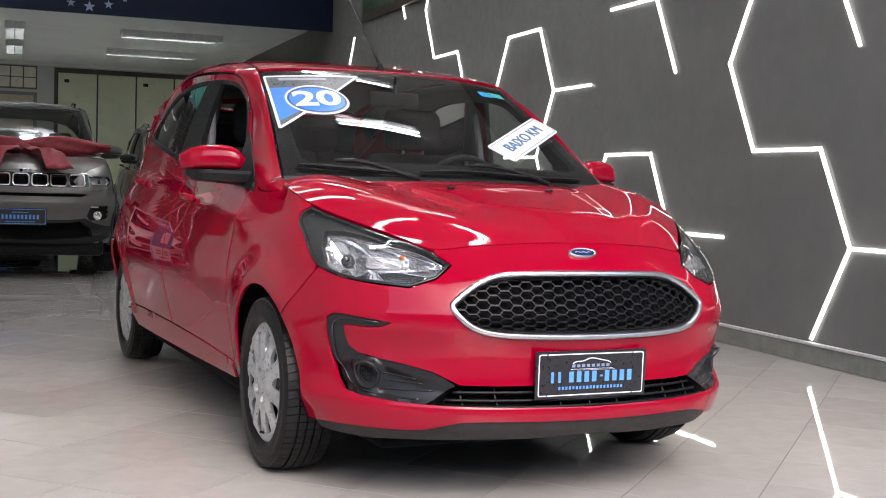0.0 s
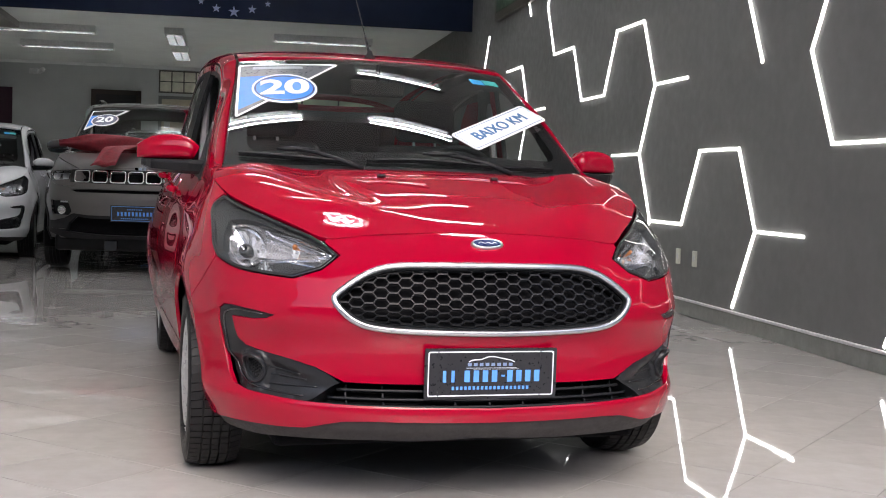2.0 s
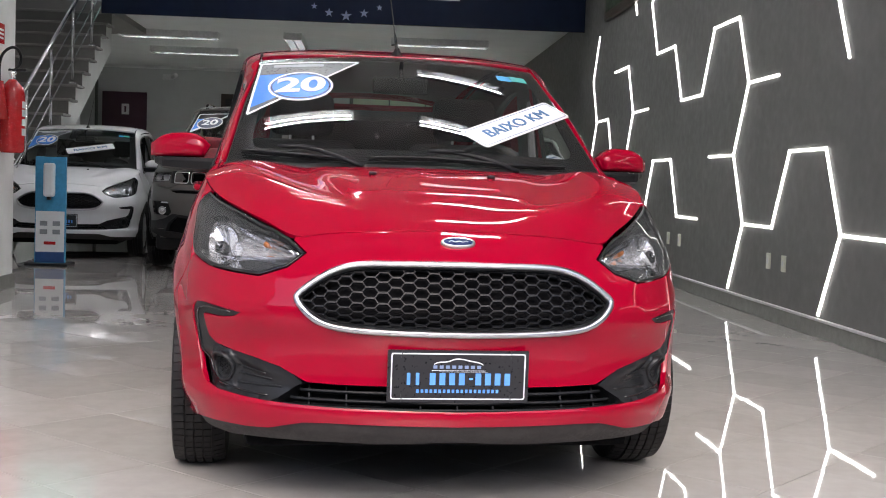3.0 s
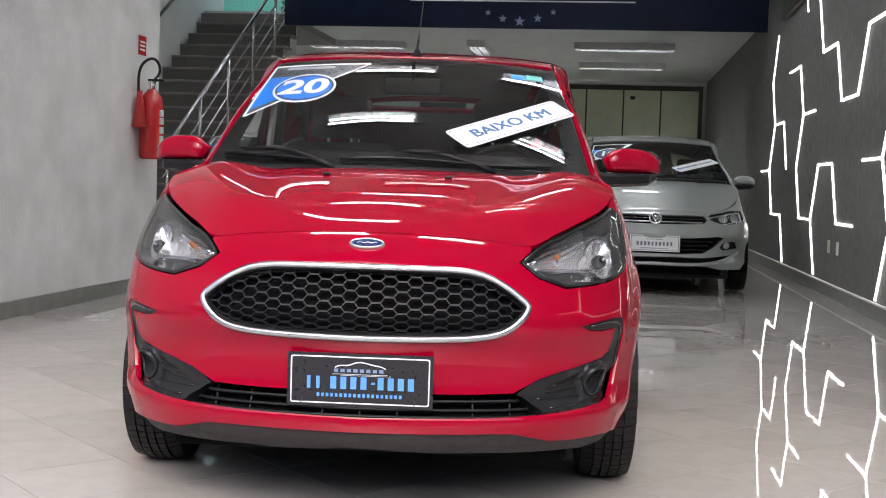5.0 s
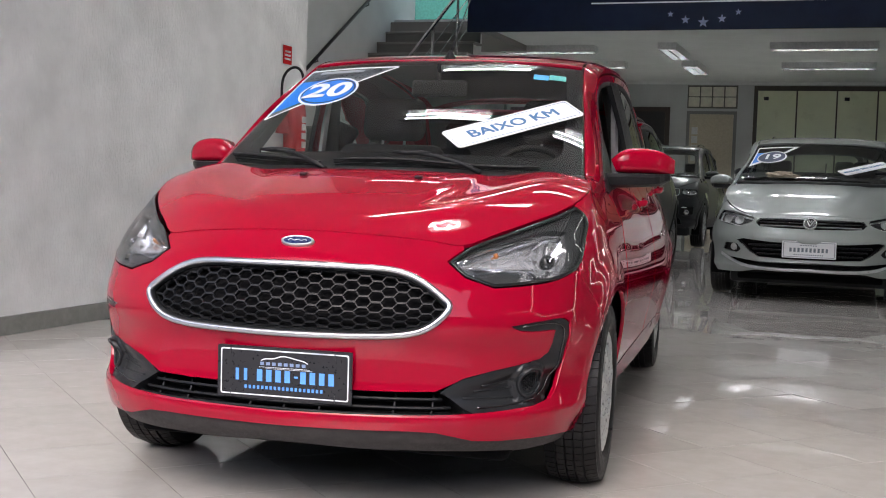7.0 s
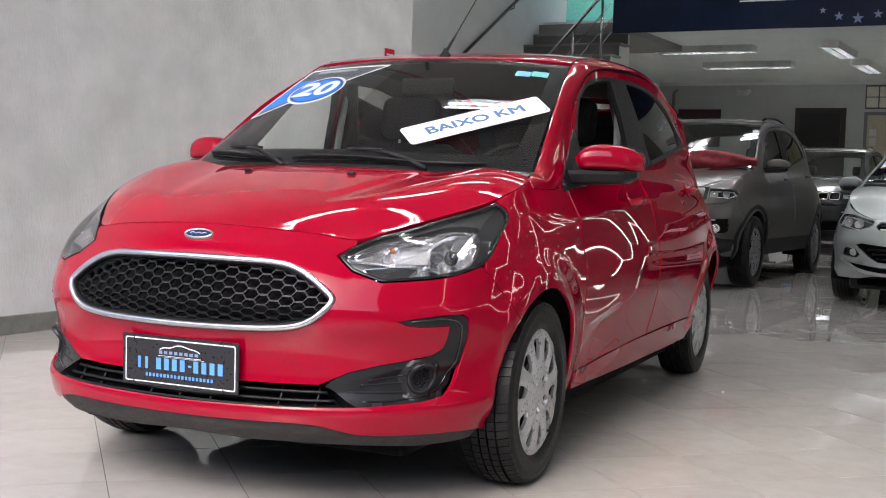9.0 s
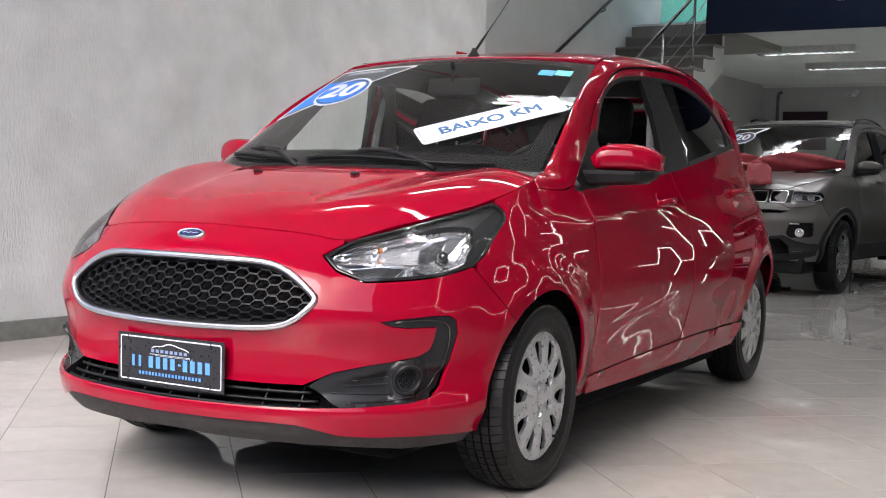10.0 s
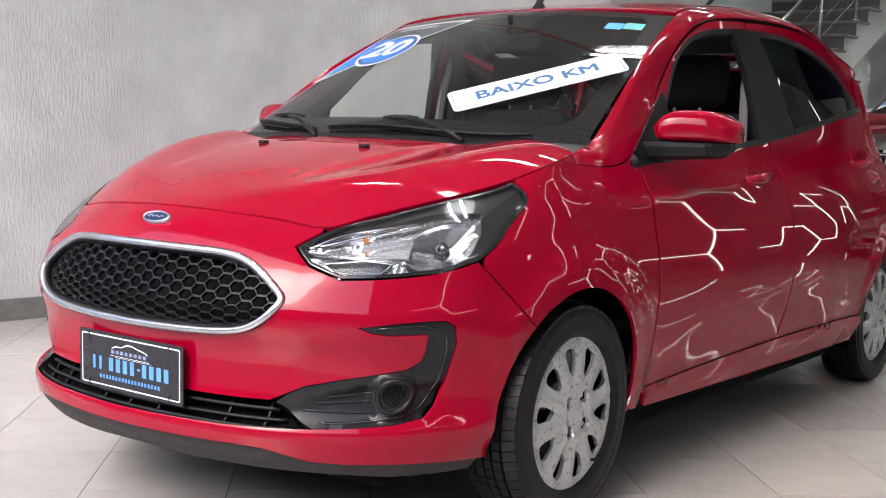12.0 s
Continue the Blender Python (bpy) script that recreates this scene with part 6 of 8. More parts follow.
def side_mirror(car, sg, paint, shift=None):
    m = Matrix.Diagonal((sg, 1, 1, 1)) @ (shift or Matrix())
    bm = bmesh.new()
    n, rows = 32, 26
    rings = []
    top = Spline([(-1, 1.024), (-0.75, 1.050), (-0.3, 1.064), (0.1, 1.063), (0.6, 1.052), (1, 1.028)])
    power = lambda v, e: math.copysign(abs(v) ** e, v)
    for i in range(rows + 1):
        f = -math.cos(math.pi * i / rows)
        row = []
        w = max(0.25, (1 - abs(f) ** 7)) ** 0.35
        z1, z0 = float(top(f)), 0.9735
        zc, hz = (z1 + z0) / 2, (z1 - z0) / 2
        for k in range(n):
            a = 2 * math.pi * k / n
            c, q = power(math.cos(a), 0.5), power(math.sin(a), 0.5)
            y = c * (0.072 * w * (1 - 0.30 * max(0, f) ** 3 - 0.12 * (q if q > 0 else 0)) if c < 0 else 0.034 * w)
            z = zc + hz * q * (0.80 + 0.20 * w)
            x = 0.824 + 0.102 * f + 0.012 * (-q) * max(0, -f) ** 3
            row.append(bm.verts.new(m @ Vector((x, 0.600 + y + 0.040 * f, z))))
        rings.append(row)
    for a, b in zip(rings, rings[1:]):
        for k in range(n):
            bm.faces.new((a[k], a[(k + 1) % n], b[(k + 1) % n], b[k]))
    bm.faces.new(rings[0])
    bm.faces.new(rings[-1])
    bmesh.ops.remove_doubles(bm, verts=bm.verts[:], dist=0.0015)
    bmesh.ops.recalc_face_normals(bm, faces=bm.faces[:])
    cap = part("door_mirror", bm, paint, car, "body-coloured mirror cap on a black foot", True)
    bm = bmesh.new()
    rings = []
    for i in range(15):
        f = i / 14
        x = 0.69 + 0.222 * f
        wy = 0.052 + 0.018 * smooth01(f, 0, 0.35) - 0.05 * smooth01(f, 0.82, 1.0)
        z0, z1 = 0.922 + 0.014 * f**2 + 0.016 * smooth01(f, 0.85, 1), 0.972
        cy = 0.545 + 0.075 * f
        rings.append([bm.verts.new(m @ Vector((x, cy + wy * u, z0 + (z1 - z0) * v))) for u, v in ((-1, 0.75), (-0.9, 0.2), (-0.5, 0), (0.5, 0), (0.9, 0.3), (0.9, 1), (-0.98, 1))])
    for a, b in zip(rings, rings[1:]):
        for k in range(7):
            bm.faces.new((a[k], a[(k + 1) % 7], b[(k + 1) % 7], b[k]))
    bm.faces.new(rings[0])
    bm.faces.new(rings[-1])
    bmesh.ops.recalc_face_normals(bm, faces=bm.faces[:])
    part("mirror_foot", bm, BLACK_PLASTIC, cap, "black plastic mirror foot")
    bm = bmesh.new()
    vs = [bm.verts.new(m @ Vector((0.73 + 0.175 * (0.5 + u / 0.19), 0.632 + 0.033 * (u / 0.1), 1.016 + v))) for u, v in round_rect(0.17, 0.075, 0.02)]
    bm.faces.new(vs)
    part("mirror_glass", bm, MIRROR, cap)


def wiper(car, blade, arm, n_sheet=None):
    sheet = n_sheet or screen_sheet
    p, n = sheet(np.array(blade))
    w = part("wiper", tube([Vector(a + b * 0.015) for a, b in zip(p, n)], [0.003] + [0.0055] * (len(p) - 2) + [0.003], 6), BLACK_PLASTIC, car, "black windscreen wiper", True)
    part("rubber_edge", tube([Vector(a + b * 0.006) for a, b in zip(p, n)], 0.0035, 5), RUBBER, w)
    p, n = sheet(np.array(arm))
    part("arm", tube([Vector(a + b * h) for a, b, h in zip(p, n, np.linspace(0.012, 0.026, len(p)))], [0.009] * (len(p) - 2) + [0.007, 0.005], 8), BLACK_PLASTIC, w, smooth=True)
    mid, nm = p[-1], n[-1]
    part("blade_clip", tube([Vector(p[-1] + n[-1] * 0.022) + Vector((d, 0, 0.004)) for d in (-0.06, -0.02, 0.03, 0.07)], [0.004, 0.009, 0.009, 0.004], 8), BLACK_PLASTIC, w, smooth=True)


def screen_patch(name, loop, mat, parent, lift, holes=(), label="", step=0.04):
    return skin(name, screen_sheet, loop, list(holes), step, mat, parent, label, lift, 0)


def price_sticker(car, text="20"):
    st = screen_patch("year_sticker", np.array([(-0.972, 0.927), (-0.957, 0.414), (-0.78, 0.57), (-0.60, 0.69), (-0.52, 0.74), (-0.30, 0.908)])[::-1], plain("sticker_smoke", (0.05, 0.06, 0.07), 0.3), car, -0.0045 + 0.006, label="blue and white year sticker on the windscreen")
    screen_patch("blue_field", np.array([(-0.965, 0.80), (-0.955, 0.47), (-0.60, 0.70), (-0.60, 0.80)]), STICKER_BLUE, st, 0.0022)
    for a, b in (((-0.972, 0.927), (-0.957, 0.414)), ((-0.957, 0.414), (-0.53, 0.735)), ((-0.53, 0.735), (-0.30, 0.908)), ((-0.30, 0.908), (-0.972, 0.927))):
        a, b = np.array(a), np.array(b)
        d = (b - a) / np.linalg.norm(b - a)
        nrm = np.array([-d[1], d[0]]) * 0.008
        screen_patch("outline", np.array([a - nrm, b - nrm, b + nrm, a + nrm]), STICKER_WHITE, st, 0.0026)
    c = np.array([-0.674, 0.665])
    el = lambda a, b: np.array([c + (a * math.cos(t), b * math.sin(t) - 0.05 * a * math.cos(t)) for t in np.linspace(0, 2 * math.pi, 44, endpoint=False)])
    screen_patch("oval", el(0.206, 0.146), STICKER_WHITE, st, 0.0030)
    screen_patch("oval", el(0.192, 0.131), STICKER_BLUE, st, 0.0034)
    screen_patch("oval", el(0.188, 0.126), EMBLEM_BLUE, st, 0.0036, [el(0.179, 0.115)])
    p, n = screen_sheet(np.array([c]))
    a, _ = screen_sheet(np.array([c + (0.02, 0)]))
    right = Vector(a[0] - p[0]).normalized()
    nn = Vector(n[0])
    up = nn.cross(right)
    m = Matrix((right, up, nn)).transposed().to_4x4()
    m.translation = Vector(p[0] + n[0] * 0.0046)
    lettering(text, 0.176, STICKER_WHITE, st, m, bold=0.0055, wide=1.05)
    screen_patch("logo_shape", np.array([(-0.88, 0.875), (-0.54, 0.865), (-0.54, 0.892), (-0.88, 0.904)]), plain("sticker_grey", (0.35, 0.38, 0.42), 0.4), st, 0.0030)
    for u0, u1, v, mat in ((0.668, 0.768, 0.850, TAG_BLUE), (0.772, 0.884, 0.860, TAG_GREEN)):
        screen_patch("service_sticker", np.array([(u0, v - 0.028), (u1, v - 0.028), (u1, v + 0.028), (u0, v + 0.028)]), mat, car, 0.001)
    screen_patch("paper_tag", np.array([(0.67, 0.032), (0.775, 0.032), (0.775, 0.074), (0.67, 0.074)]), PRINT_STEEL, car, -0.006, label="small white paper tag behind the glass")


def windscreen_card(name, at, texts, m_card, label):
    """A white card with rounded corners and a thin border, that leans on a windscreen."""
    card = thing(name, at @ m_card, label, "sign")
    part("card", plate_of(round_rect(0.522, 0.124, 0.016), 0.003), STICKER_WHITE, card)
    bm = bmesh.new()
    a = [bm.verts.new((u, v, 0.0034)) for u, v in round_rect(0.504, 0.106, 0.011)]
    b = [bm.verts.new((u, v, 0.0034)) for u, v in round_rect(0.499, 0.101, 0.010)]
    for k in range(len(a)):
        j = (k + 1) % len(a)
        bm.faces.new((a[k], a[j], b[j], b[k]))
    part("border", bm, SIGN_BLUE, card)
    lettering(texts, 0.068 if len(texts) < 10 else 0.042, SIGN_BLUE, card, Matrix.Translation((0, 0, 0.0035)), wide=1.16, heavy=0.0016)
    return card


def card_pose(c, along):
    p, n = screen_sheet(np.array([c]))
    q, _ = screen_sheet(np.array([np.array(c) + np.array(along) * 0.1]))
    nn = Vector(n[0])
    right = Vector(q[0] - p[0])
    right = (right - nn * right.dot(nn)).normalized()
    m = Matrix((right, nn.cross(right), nn)).transposed().to_4x4()
    m.translation = Vector(p[0] + n[0] * 0.012)
    return m


def cabin(car, paint=None):
    paint = paint or RED
    # near-black boxes added to block light below the car and behind the grille
    part("floor_pan", box(-0.56, 0.56, -0.45, 2.95, 0.150, 0.25, 0.02), SHADE_BLACK, car, "near-black box added to block light under the car")
    part("side_pan_block", box(-0.70, 0.70, 0.44, 2.14, 0.155, 0.245, 0.02), SHADE_BLACK, car)
    part("engine_bay", box(-0.50, 0.50, -0.50, 0.36, 0.24, 0.70, 0.03), SHADE_BLACK, car)
    for sg in (1, -1):
        for y, r0 in ((0.052, 0.329), (2.54, 0.346)):
            bm = bmesh.new()
            rows = []
            for a in np.linspace(math.radians(-18), math.radians(198), 22):
                rows.append([bm.verts.new((sg * x, y + r * math.cos(a), 0.287 + r * math.sin(a))) for x, r in ((0.68 if y < 1 else 0.63, r0 - 0.003), (0.62, r0), (0.52, r0), (0.50, 0.10))])
            for a, b in zip(rows, rows[1:]):
                for k in range(3):
                    bm.faces.new((a[k], a[k + 1], b[k + 1], b[k]))
            part("arch_liner", bm, SHADE_BLACK, car, "black wheel arch liner")
    for sg in (1, -1):
        sheet = hatch.sheet if sg > 0 else mirrored(hatch.sheet)
        inner = [(None, 0.46, 0.30), (None, 2.14, 0.32), (None, 2.24, 0.62), (None, 2.46, 0.70), (None, 2.46, 1.06), (None, 2.0, 1.05), (None, 1.5, 0.99), (None, 1.05, 0.945), (None, 0.42, 0.885)]
        skin("door_lining", sheet, hatch.on(inner), [], 0.12, TRIM_GREY, car, "dark grey door lining", -0.06, 0.0)
        skin("quarter_lining", sheet, hatch.on([(None, 2.42, 0.72), (None, 2.86, 0.72), (None, 2.76, 1.0), (None, 2.66, 1.10), (None, 2.43, 1.12)]), [], 0.12, TRIM_GREY, car, "", -0.025, 0.0)
        skin("pillar_lining", rail_sheet if sg > 0 else mirrored(rail_sheet), np.array([(0.05, 0.02), (0.5, 0.02), (1.0, 0.02), (1.0, 0.98), (0.5, 0.98), (0.05, 0.98)]), [], 0.06, TRIM_GREY, car, "", -0.028, 0.0)
    part("boot_lining", box(-0.66, 0.66, 2.55, 2.60, 0.25, 1.0, 0.01), TRIM_GREY, car)
    # dashboard
    prof = curve_of([(0.20, 0.72), (0.22, 0.90), (0.34, 0.935), (0.50, 0.945), (0.66, 0.945), (0.74, 0.915), (0.77, 0.84), (0.75, 0.62), (0.72, 0.45)], 4)
    bm = bmesh.new()
    rows = []
    for x in np.linspace(-0.66, 0.66, 25):
        hump = 0.03 * math.exp(-(((x - 0.36) / 0.18) ** 2))
        rows.append([bm.verts.new((x, y - 0.06 * (x / 0.66) ** 2 * (1 if y < 0.4 else 0) + 0.04 * (x / 0.66) ** 2, z + hump * smooth01(y, 0.4, 0.6))) for y, z in prof])
    for a, b in zip(rows, rows[1:]):
        for k in range(len(prof) - 1):
            bm.faces.new((a[k], a[k + 1], b[k + 1], b[k]))
    part("dashboard", bm, TRIM_GREY, car, "dark grey moulded dashboard", True)
    # cowl below the windscreen
    bm = bmesh.new()
    rows = []
    for u in np.linspace(-1, 1, 33):
        p0 = screen_at(np.array(u), np.array(0.03))
        x = 0.652 * u
        y1 = 0.052 + 0.12 * (x / 0.69) ** 2
        z1 = float(hood_z(x, y1 - 0.03)) - 0.014
        rows.append([bm.verts.new((p0[0], p0[1], p0[2] + 0.003)), bm.verts.new((x, (p0[1] + y1) / 2, (p0[2] + z1) / 2 - 0.004)), bm.verts.new((x, y1 - 0.03, z1)), bm.verts.new((x, y1 - 0.03, z1 - 0.06))])
    for a, b in zip(rows, rows[1:]):
        for k in range(3):
            bm.faces.new((a[k], a[k + 1], b[k + 1], b[k]))
    part("cowl", bm, BLACK_PLASTIC, car, "black plastic cowl under the windscreen", True)
    # steering wheel
    m = pose(0.36, 0.86, 0.90, 68, 0, 0)
    sw = part("steering_wheel", lathe([(0.178 + 0.013 * math.cos(a), 0.013 * math.sin(a)) for a in np.linspace(0, 2 * math.pi, 12, endpoint=False)], 40, m=m, close=True), DARK_PLASTIC, car, "dark grey steering wheel", True)
    part("hub", lathe([(0, 0.03), (0.05, 0.026), (0.065, 0.0), (0.05, -0.05), (0, -0.05)], 24, m=m), DARK_PLASTIC, sw, smooth=True)
    for a in (0, 180, 270):
        part("spoke", tube([m @ Vector((0.05 * math.cos(radians(a)), 0.05 * math.sin(radians(a)), 0.005)), m @ Vector((0.175 * math.cos(radians(a)), 0.175 * math.sin(radians(a)), 0))], 0.013, 8), DARK_PLASTIC, sw, smooth=True)
    # seats
    def cushion(name, x0, x1, y0, y1, z0, z1, at, parent, mat=SEAT_CLOTH):
        return part(name, box(x0, x1, y0, y1, z0, z1, 0.045, seg=4), mat, parent, smooth=True, at=at)

    for x in (-0.36, 0.36):
        seat = cushion("front_seat", -0.24, 0.24, -0.26, 0.26, 0.0, 0.16, Matrix.Translation((x, 1.06, 0.40)), car)
        seat["label"] = "dark grey cloth front seat"
        back = cushion("backrest", -0.235, 0.235, -0.06, 0.06, 0.0, 0.60, pose(0, 0.25, 0.10, -16, 0, 0), seat)
        cushion("headrest", -0.14, 0.14, -0.05, 0.05, 0.0, 0.19, pose(0, 0.41, 0.70, -10, 0, 0), seat)
        for d in (-0.05, 0.05):
            part("headrest_post", tube([(d, 0.40, 0.62), (d, 0.42, 0.74)], 0.006, 8), CHROME, seat)
    bench = cushion("rear_seat", -0.60, 0.60, -0.25, 0.25, 0, 0.16, Matrix.Translation((0, 2.05, 0.40)), car)
    bench["label"] = "dark grey cloth rear bench"
    cushion("backrest", -0.60, 0.60, -0.06, 0.06, 0, 0.52, pose(0, 0.30, 0.10, -20, 0, 0), bench)
    for x in (-0.36, 0.36):
        cushion("headrest", -0.12, 0.12, -0.04, 0.04, 0, 0.13, pose(x, 0.47, 0.58, -12, 0, 0), bench)
    for sg in (1, -1):
        part("seat_belt", tube([(sg * 0.625, 1.36, 1.28), (sg * 0.635, 1.33, 1.15), (sg * 0.645, 1.31, 1.0), (sg * 0.65, 1.30, 0.80)], [0.012, 0.016, 0.016, 0.016], 6), BELT, car, "grey seat belt webbing")
        part("pillar_trim", tube([(sg * 0.60, 1.36, 1.34), (sg * 0.635, 1.42, 1.15), (sg * 0.66, 1.46, 0.95)], [0.03, 0.035, 0.045], 8), TRIM_GREY, car, smooth=True)
    # rear-view mirror
    mm = part("rear_view_mirror", box(-0.11, 0.11, -0.014, 0.014, -0.033, 0.033, 0.012, seg=3), DARK_PLASTIC, car, "interior rear-view mirror", at=pose(0, 0.86, 1.285, -8, 0, 0))
    part("stem", tube([(0, -0.01, 0.02), (0, -0.03, 0.09)], 0.008, 8), DARK_PLASTIC, mm)
    ry = [(-0.50, 1.02), (0.50, 1.02), (0.51, 2.0), (0.46, 2.52), (-0.46, 2.52), (-0.51, 2.0)]
    skin("headlining", roof_sheet, np.array(ry), [], 0.1, LINING, car, "light grey headlining", -0.03, 0)
    # tailgate with its glass, lamps and bumper
    end = hatch.end

    def gate_at(u, v):
        z = 0.58 + 0.74 * v
        y = 3.13 + hatch.tail(z) + 0.004
        w = 0.60 - 0.10 * v
        return np.stack([w * u, y - 0.16 * u**4 - 0.03 * u * u, z], -1)

    gs = sheet_of(lambda u, v: gate_at(-u, v))
    for sg in (1, -1):
        edge = [hatch.at(*hatch.on([(None, 2.86, 0.98)])[0]), hatch.at(*hatch.on([(None, 2.80, 1.08)])[0])] + [rail_at(1.0, w) for w in np.linspace(0.0, 0.97, 9)]
        back = [gate_at(1.0, v) for v in np.linspace(0.52, 1.0, len(edge))]
        bm = bmesh.new()
        rows = []
        for a, b in zip(edge, back):
            out = np.array([0.5, 0.5, 0.2]) * 0.012
            rows.append([bm.verts.new(Vector((sg * q[0], q[1], q[2]))) for q in (a + (b - a) * f + out * 4 * f * (1 - f) for f in np.linspace(0, 1, 7))])
        for a, b in zip(rows, rows[1:]):
            for k in range(6):
                bm.faces.new((a[k], a[k + 1], b[k + 1], b[k]))
        bmesh.ops.recalc_face_normals(bm, faces=bm.faces[:])
        part("rear_corner", bm, paint, car, smooth=True)
    rect = lambda u0, u1, v0, v1, r=0.05: rounded([(u0, v0), (u1, v0), (u1, v1), (u0, v1)], r, 4)
    skin("tailgate", gs, rect(-1, 1, 0, 1), [rect(-0.86, 0.86, 0.50, 0.93, 0.08)], 0.12, paint, car, "", 0, 0.02)
    skin("gate_lining", gs, rect(-0.98, 0.98, 0.02, 0.99), [rect(-0.84, 0.84, 0.51, 0.92, 0.08)], 0.12, TRIM_GREY, car, "", -0.03, 0.0)
    rg = skin("rear_window", gs, rect(-0.86, 0.86, 0.50, 0.93, 0.08), [], 0.15, TINT_GLASS, car, "dark tinted rear window", -0.004, 0)
    rg.visible_shadow = False
    rb = [(s, z) for s, z in hatch.on([(None, 2.84, 0.27), (None, 2.95, 0.30), (None, 3.02, 0.40), (None, 3.02, 0.575)])]
    loop = rb + [(end + 0.001, 0.575), (end + 0.001, 0.24)]
    for sheet in (hatch.sheet, mirrored(hatch.sheet)):
        skin("rear_bumper", sheet, np.array(loop), [], 0.06, paint, car, "", 0, 0.015)
        lampz = hatch.on([(None, 3.025, 0.64), (None, 2.945, 0.80), (None, 2.875, 0.98), (None, 2.84, 1.06)])
        loop2 = [tuple(p) for p in lampz] + [(p[0] + 0.11, p[1]) for p in lampz[::-1]]
        skin("tail_lamp", sheet, np.array(loop2), [], 0.05, TAIL_RED, car, "red tail lamp", 0.003, 0.02)


def dress_hatch(car, paint, text="20"):
    for sg in (1, -1):
        head_lamp(car, sg)
        fog_bezel(car, sg)
        side_mirror(car, sg, paint)
    grille(car)
    lower_grille(car)
    show_plate(car)
    emblem(car)
    for x, y in ((1, 0.052), (-1, 0.042), (1, 2.555), (-1, 2.555)):
        wheel(car, pose(x * (0.698 if y < 1 else 0.683), y, 0.2835, 0, 0, 0 if x > 0 else 180) @ pose(0, 0, 0, 17 + 31 * y + 11 * x, 0, 0))
    wiper(car, [(-0.92 + 0.058 * k, 0.098 - 0.006 * k) for k in range(11)], [(-0.30, 0.0), (-0.40, 0.04), (-0.52, 0.085), (-0.64, 0.10)])
    wiper(car, [(-0.278 + 0.096 * k, 0.052 + 0.012 * math.sin(k * 0.55)) for k in range(12)], [(0.50, 0.0), (0.40, 0.045), (0.26, 0.08), (0.12, 0.09)])
    price_sticker(car, text)
    cabin(car)
    ant = part("antenna", lathe([(0, 0.03), (0.008, 0.028), (0.014, 0.012), (0.024, 0.0), (0.024, -0.01)], 20, m=Matrix.Translation((0, 1.02, float(ROOF_MID(1.02)) + 0.0))), DARK_PLASTIC, car, "black whip antenna on the roof", True)
    a0 = Vector((0, 1.025, float(ROOF_MID(1.02)) + 0.015))
    way = Vector((0, math.cos(radians(40)), math.sin(radians(40))))
    part("rod", tube([a0, a0 + way * 0.10, a0 + way * 0.14, a0 + way * 0.55], [0.006, 0.005, 0.0025, 0.002], 8), DARK_PLASTIC, ant, smooth=True)
    for x in (0.188, -0.188):
        part("washer_jet", box(x - 0.012, x + 0.012, -0.118, -0.094, float(hood_z(x, -0.105)) - 0.002, float(hood_z(x, -0.105)) + 0.009, 0.004), BLACK_PLASTIC, car)


dress_hatch(CAR, RED)
CARD = windscreen_card("windscreen_sign", CAR_AT, "BAIXO KM", card_pose((0.612, 0.364), (0.575, 0.300)), "white card with blue lettering on the car's windscreen")

# ---- the other cars ----
def bender(kx, y_knots, z_knots, square=0.0):
    """A map of space that turns the hatchback's body into a larger one."""
    fy, fz = Spline(y_knots), Spline(z_knots)

    def bend(p):
        x, y, z = p[..., 0], p[..., 1], p[..., 2]
        front = 1 - smooth01(y, -0.62, 0.25)
        return np.stack([x * kx, fy(y) - square * x * x * front, fz(z)], -1)

    return bend


def recess(car, sheet, name, loop, depth, mat, label="", wall=None):
    ob = skin(name, sheet, loop, [], 0.05, mat, car, label, -depth, 0)
    part("recess_wall", wall_strip(sheet, refine(loop, 0.03), 0.0, -depth), wall or BLACK_PLASTIC, ob, smooth=True)
    return ob


def oval_loop(s, z, a, b, n=24):
    return np.array([(s + a * math.cos(t), z + b * math.sin(t)) for t in np.linspace(0, 2 * math.pi, n, endpoint=False)])


def slab(s0, s1, z0, z1, r=0.01):
    return rounded([(s0, z0), (s1, z0), (s1, z1), (s0, z1)], r, 4)


def two(loop):
    return [loop, loop * (-1, 1)]


def lamp_unit(car, sheet, sg, loop, fill_holes, paint, bowls):
    """A lamp in its hole of the wing, the rest of the hole closed in body colour."""
    sh = sheet if sg > 0 else mirrored(sheet)
    skin("lamp_surround", sh, inset(LOOPS["lamp"], 0.001), [loop], 0.03, paint, car, "", 0, 0.012)
    lamp = skin("head_lamp", sh, inset(loop, 0.002), [], 0.03, LAMP_GLASS, car, "clear head lamp with dark inner housing", 0.0, 0)
    lamp.visible_shadow = False
    skin("housing", sh, inset(loop, 0.002), [], 0.04, SATIN_BLACK, lamp, "", -0.04, 0)
    part("rim", wall_strip(sh, refine(inset(loop, 0.002), 0.03), -0.001, -0.04), GLOSS_BLACK, lamp, smooth=True)
    for s, z, r in bowls:
        p, n = sh(np.array([[s, z]]))
        bm = bowl(p[0] - n[0] * 0.012, Vector(n[0]) + Vector((0, -0.9, 0)), r, r, r * 0.6, 10)
        bmesh.ops.recalc_face_normals(bm, faces=bm.faces[:])
        part("reflector", bm, CHROME, lamp, smooth=True)
    bead("light_guide", sh, inset(loop, 0.012), 0.003, 0.002, STICKER_WHITE, lamp, sink=-0.02)
    return lamp


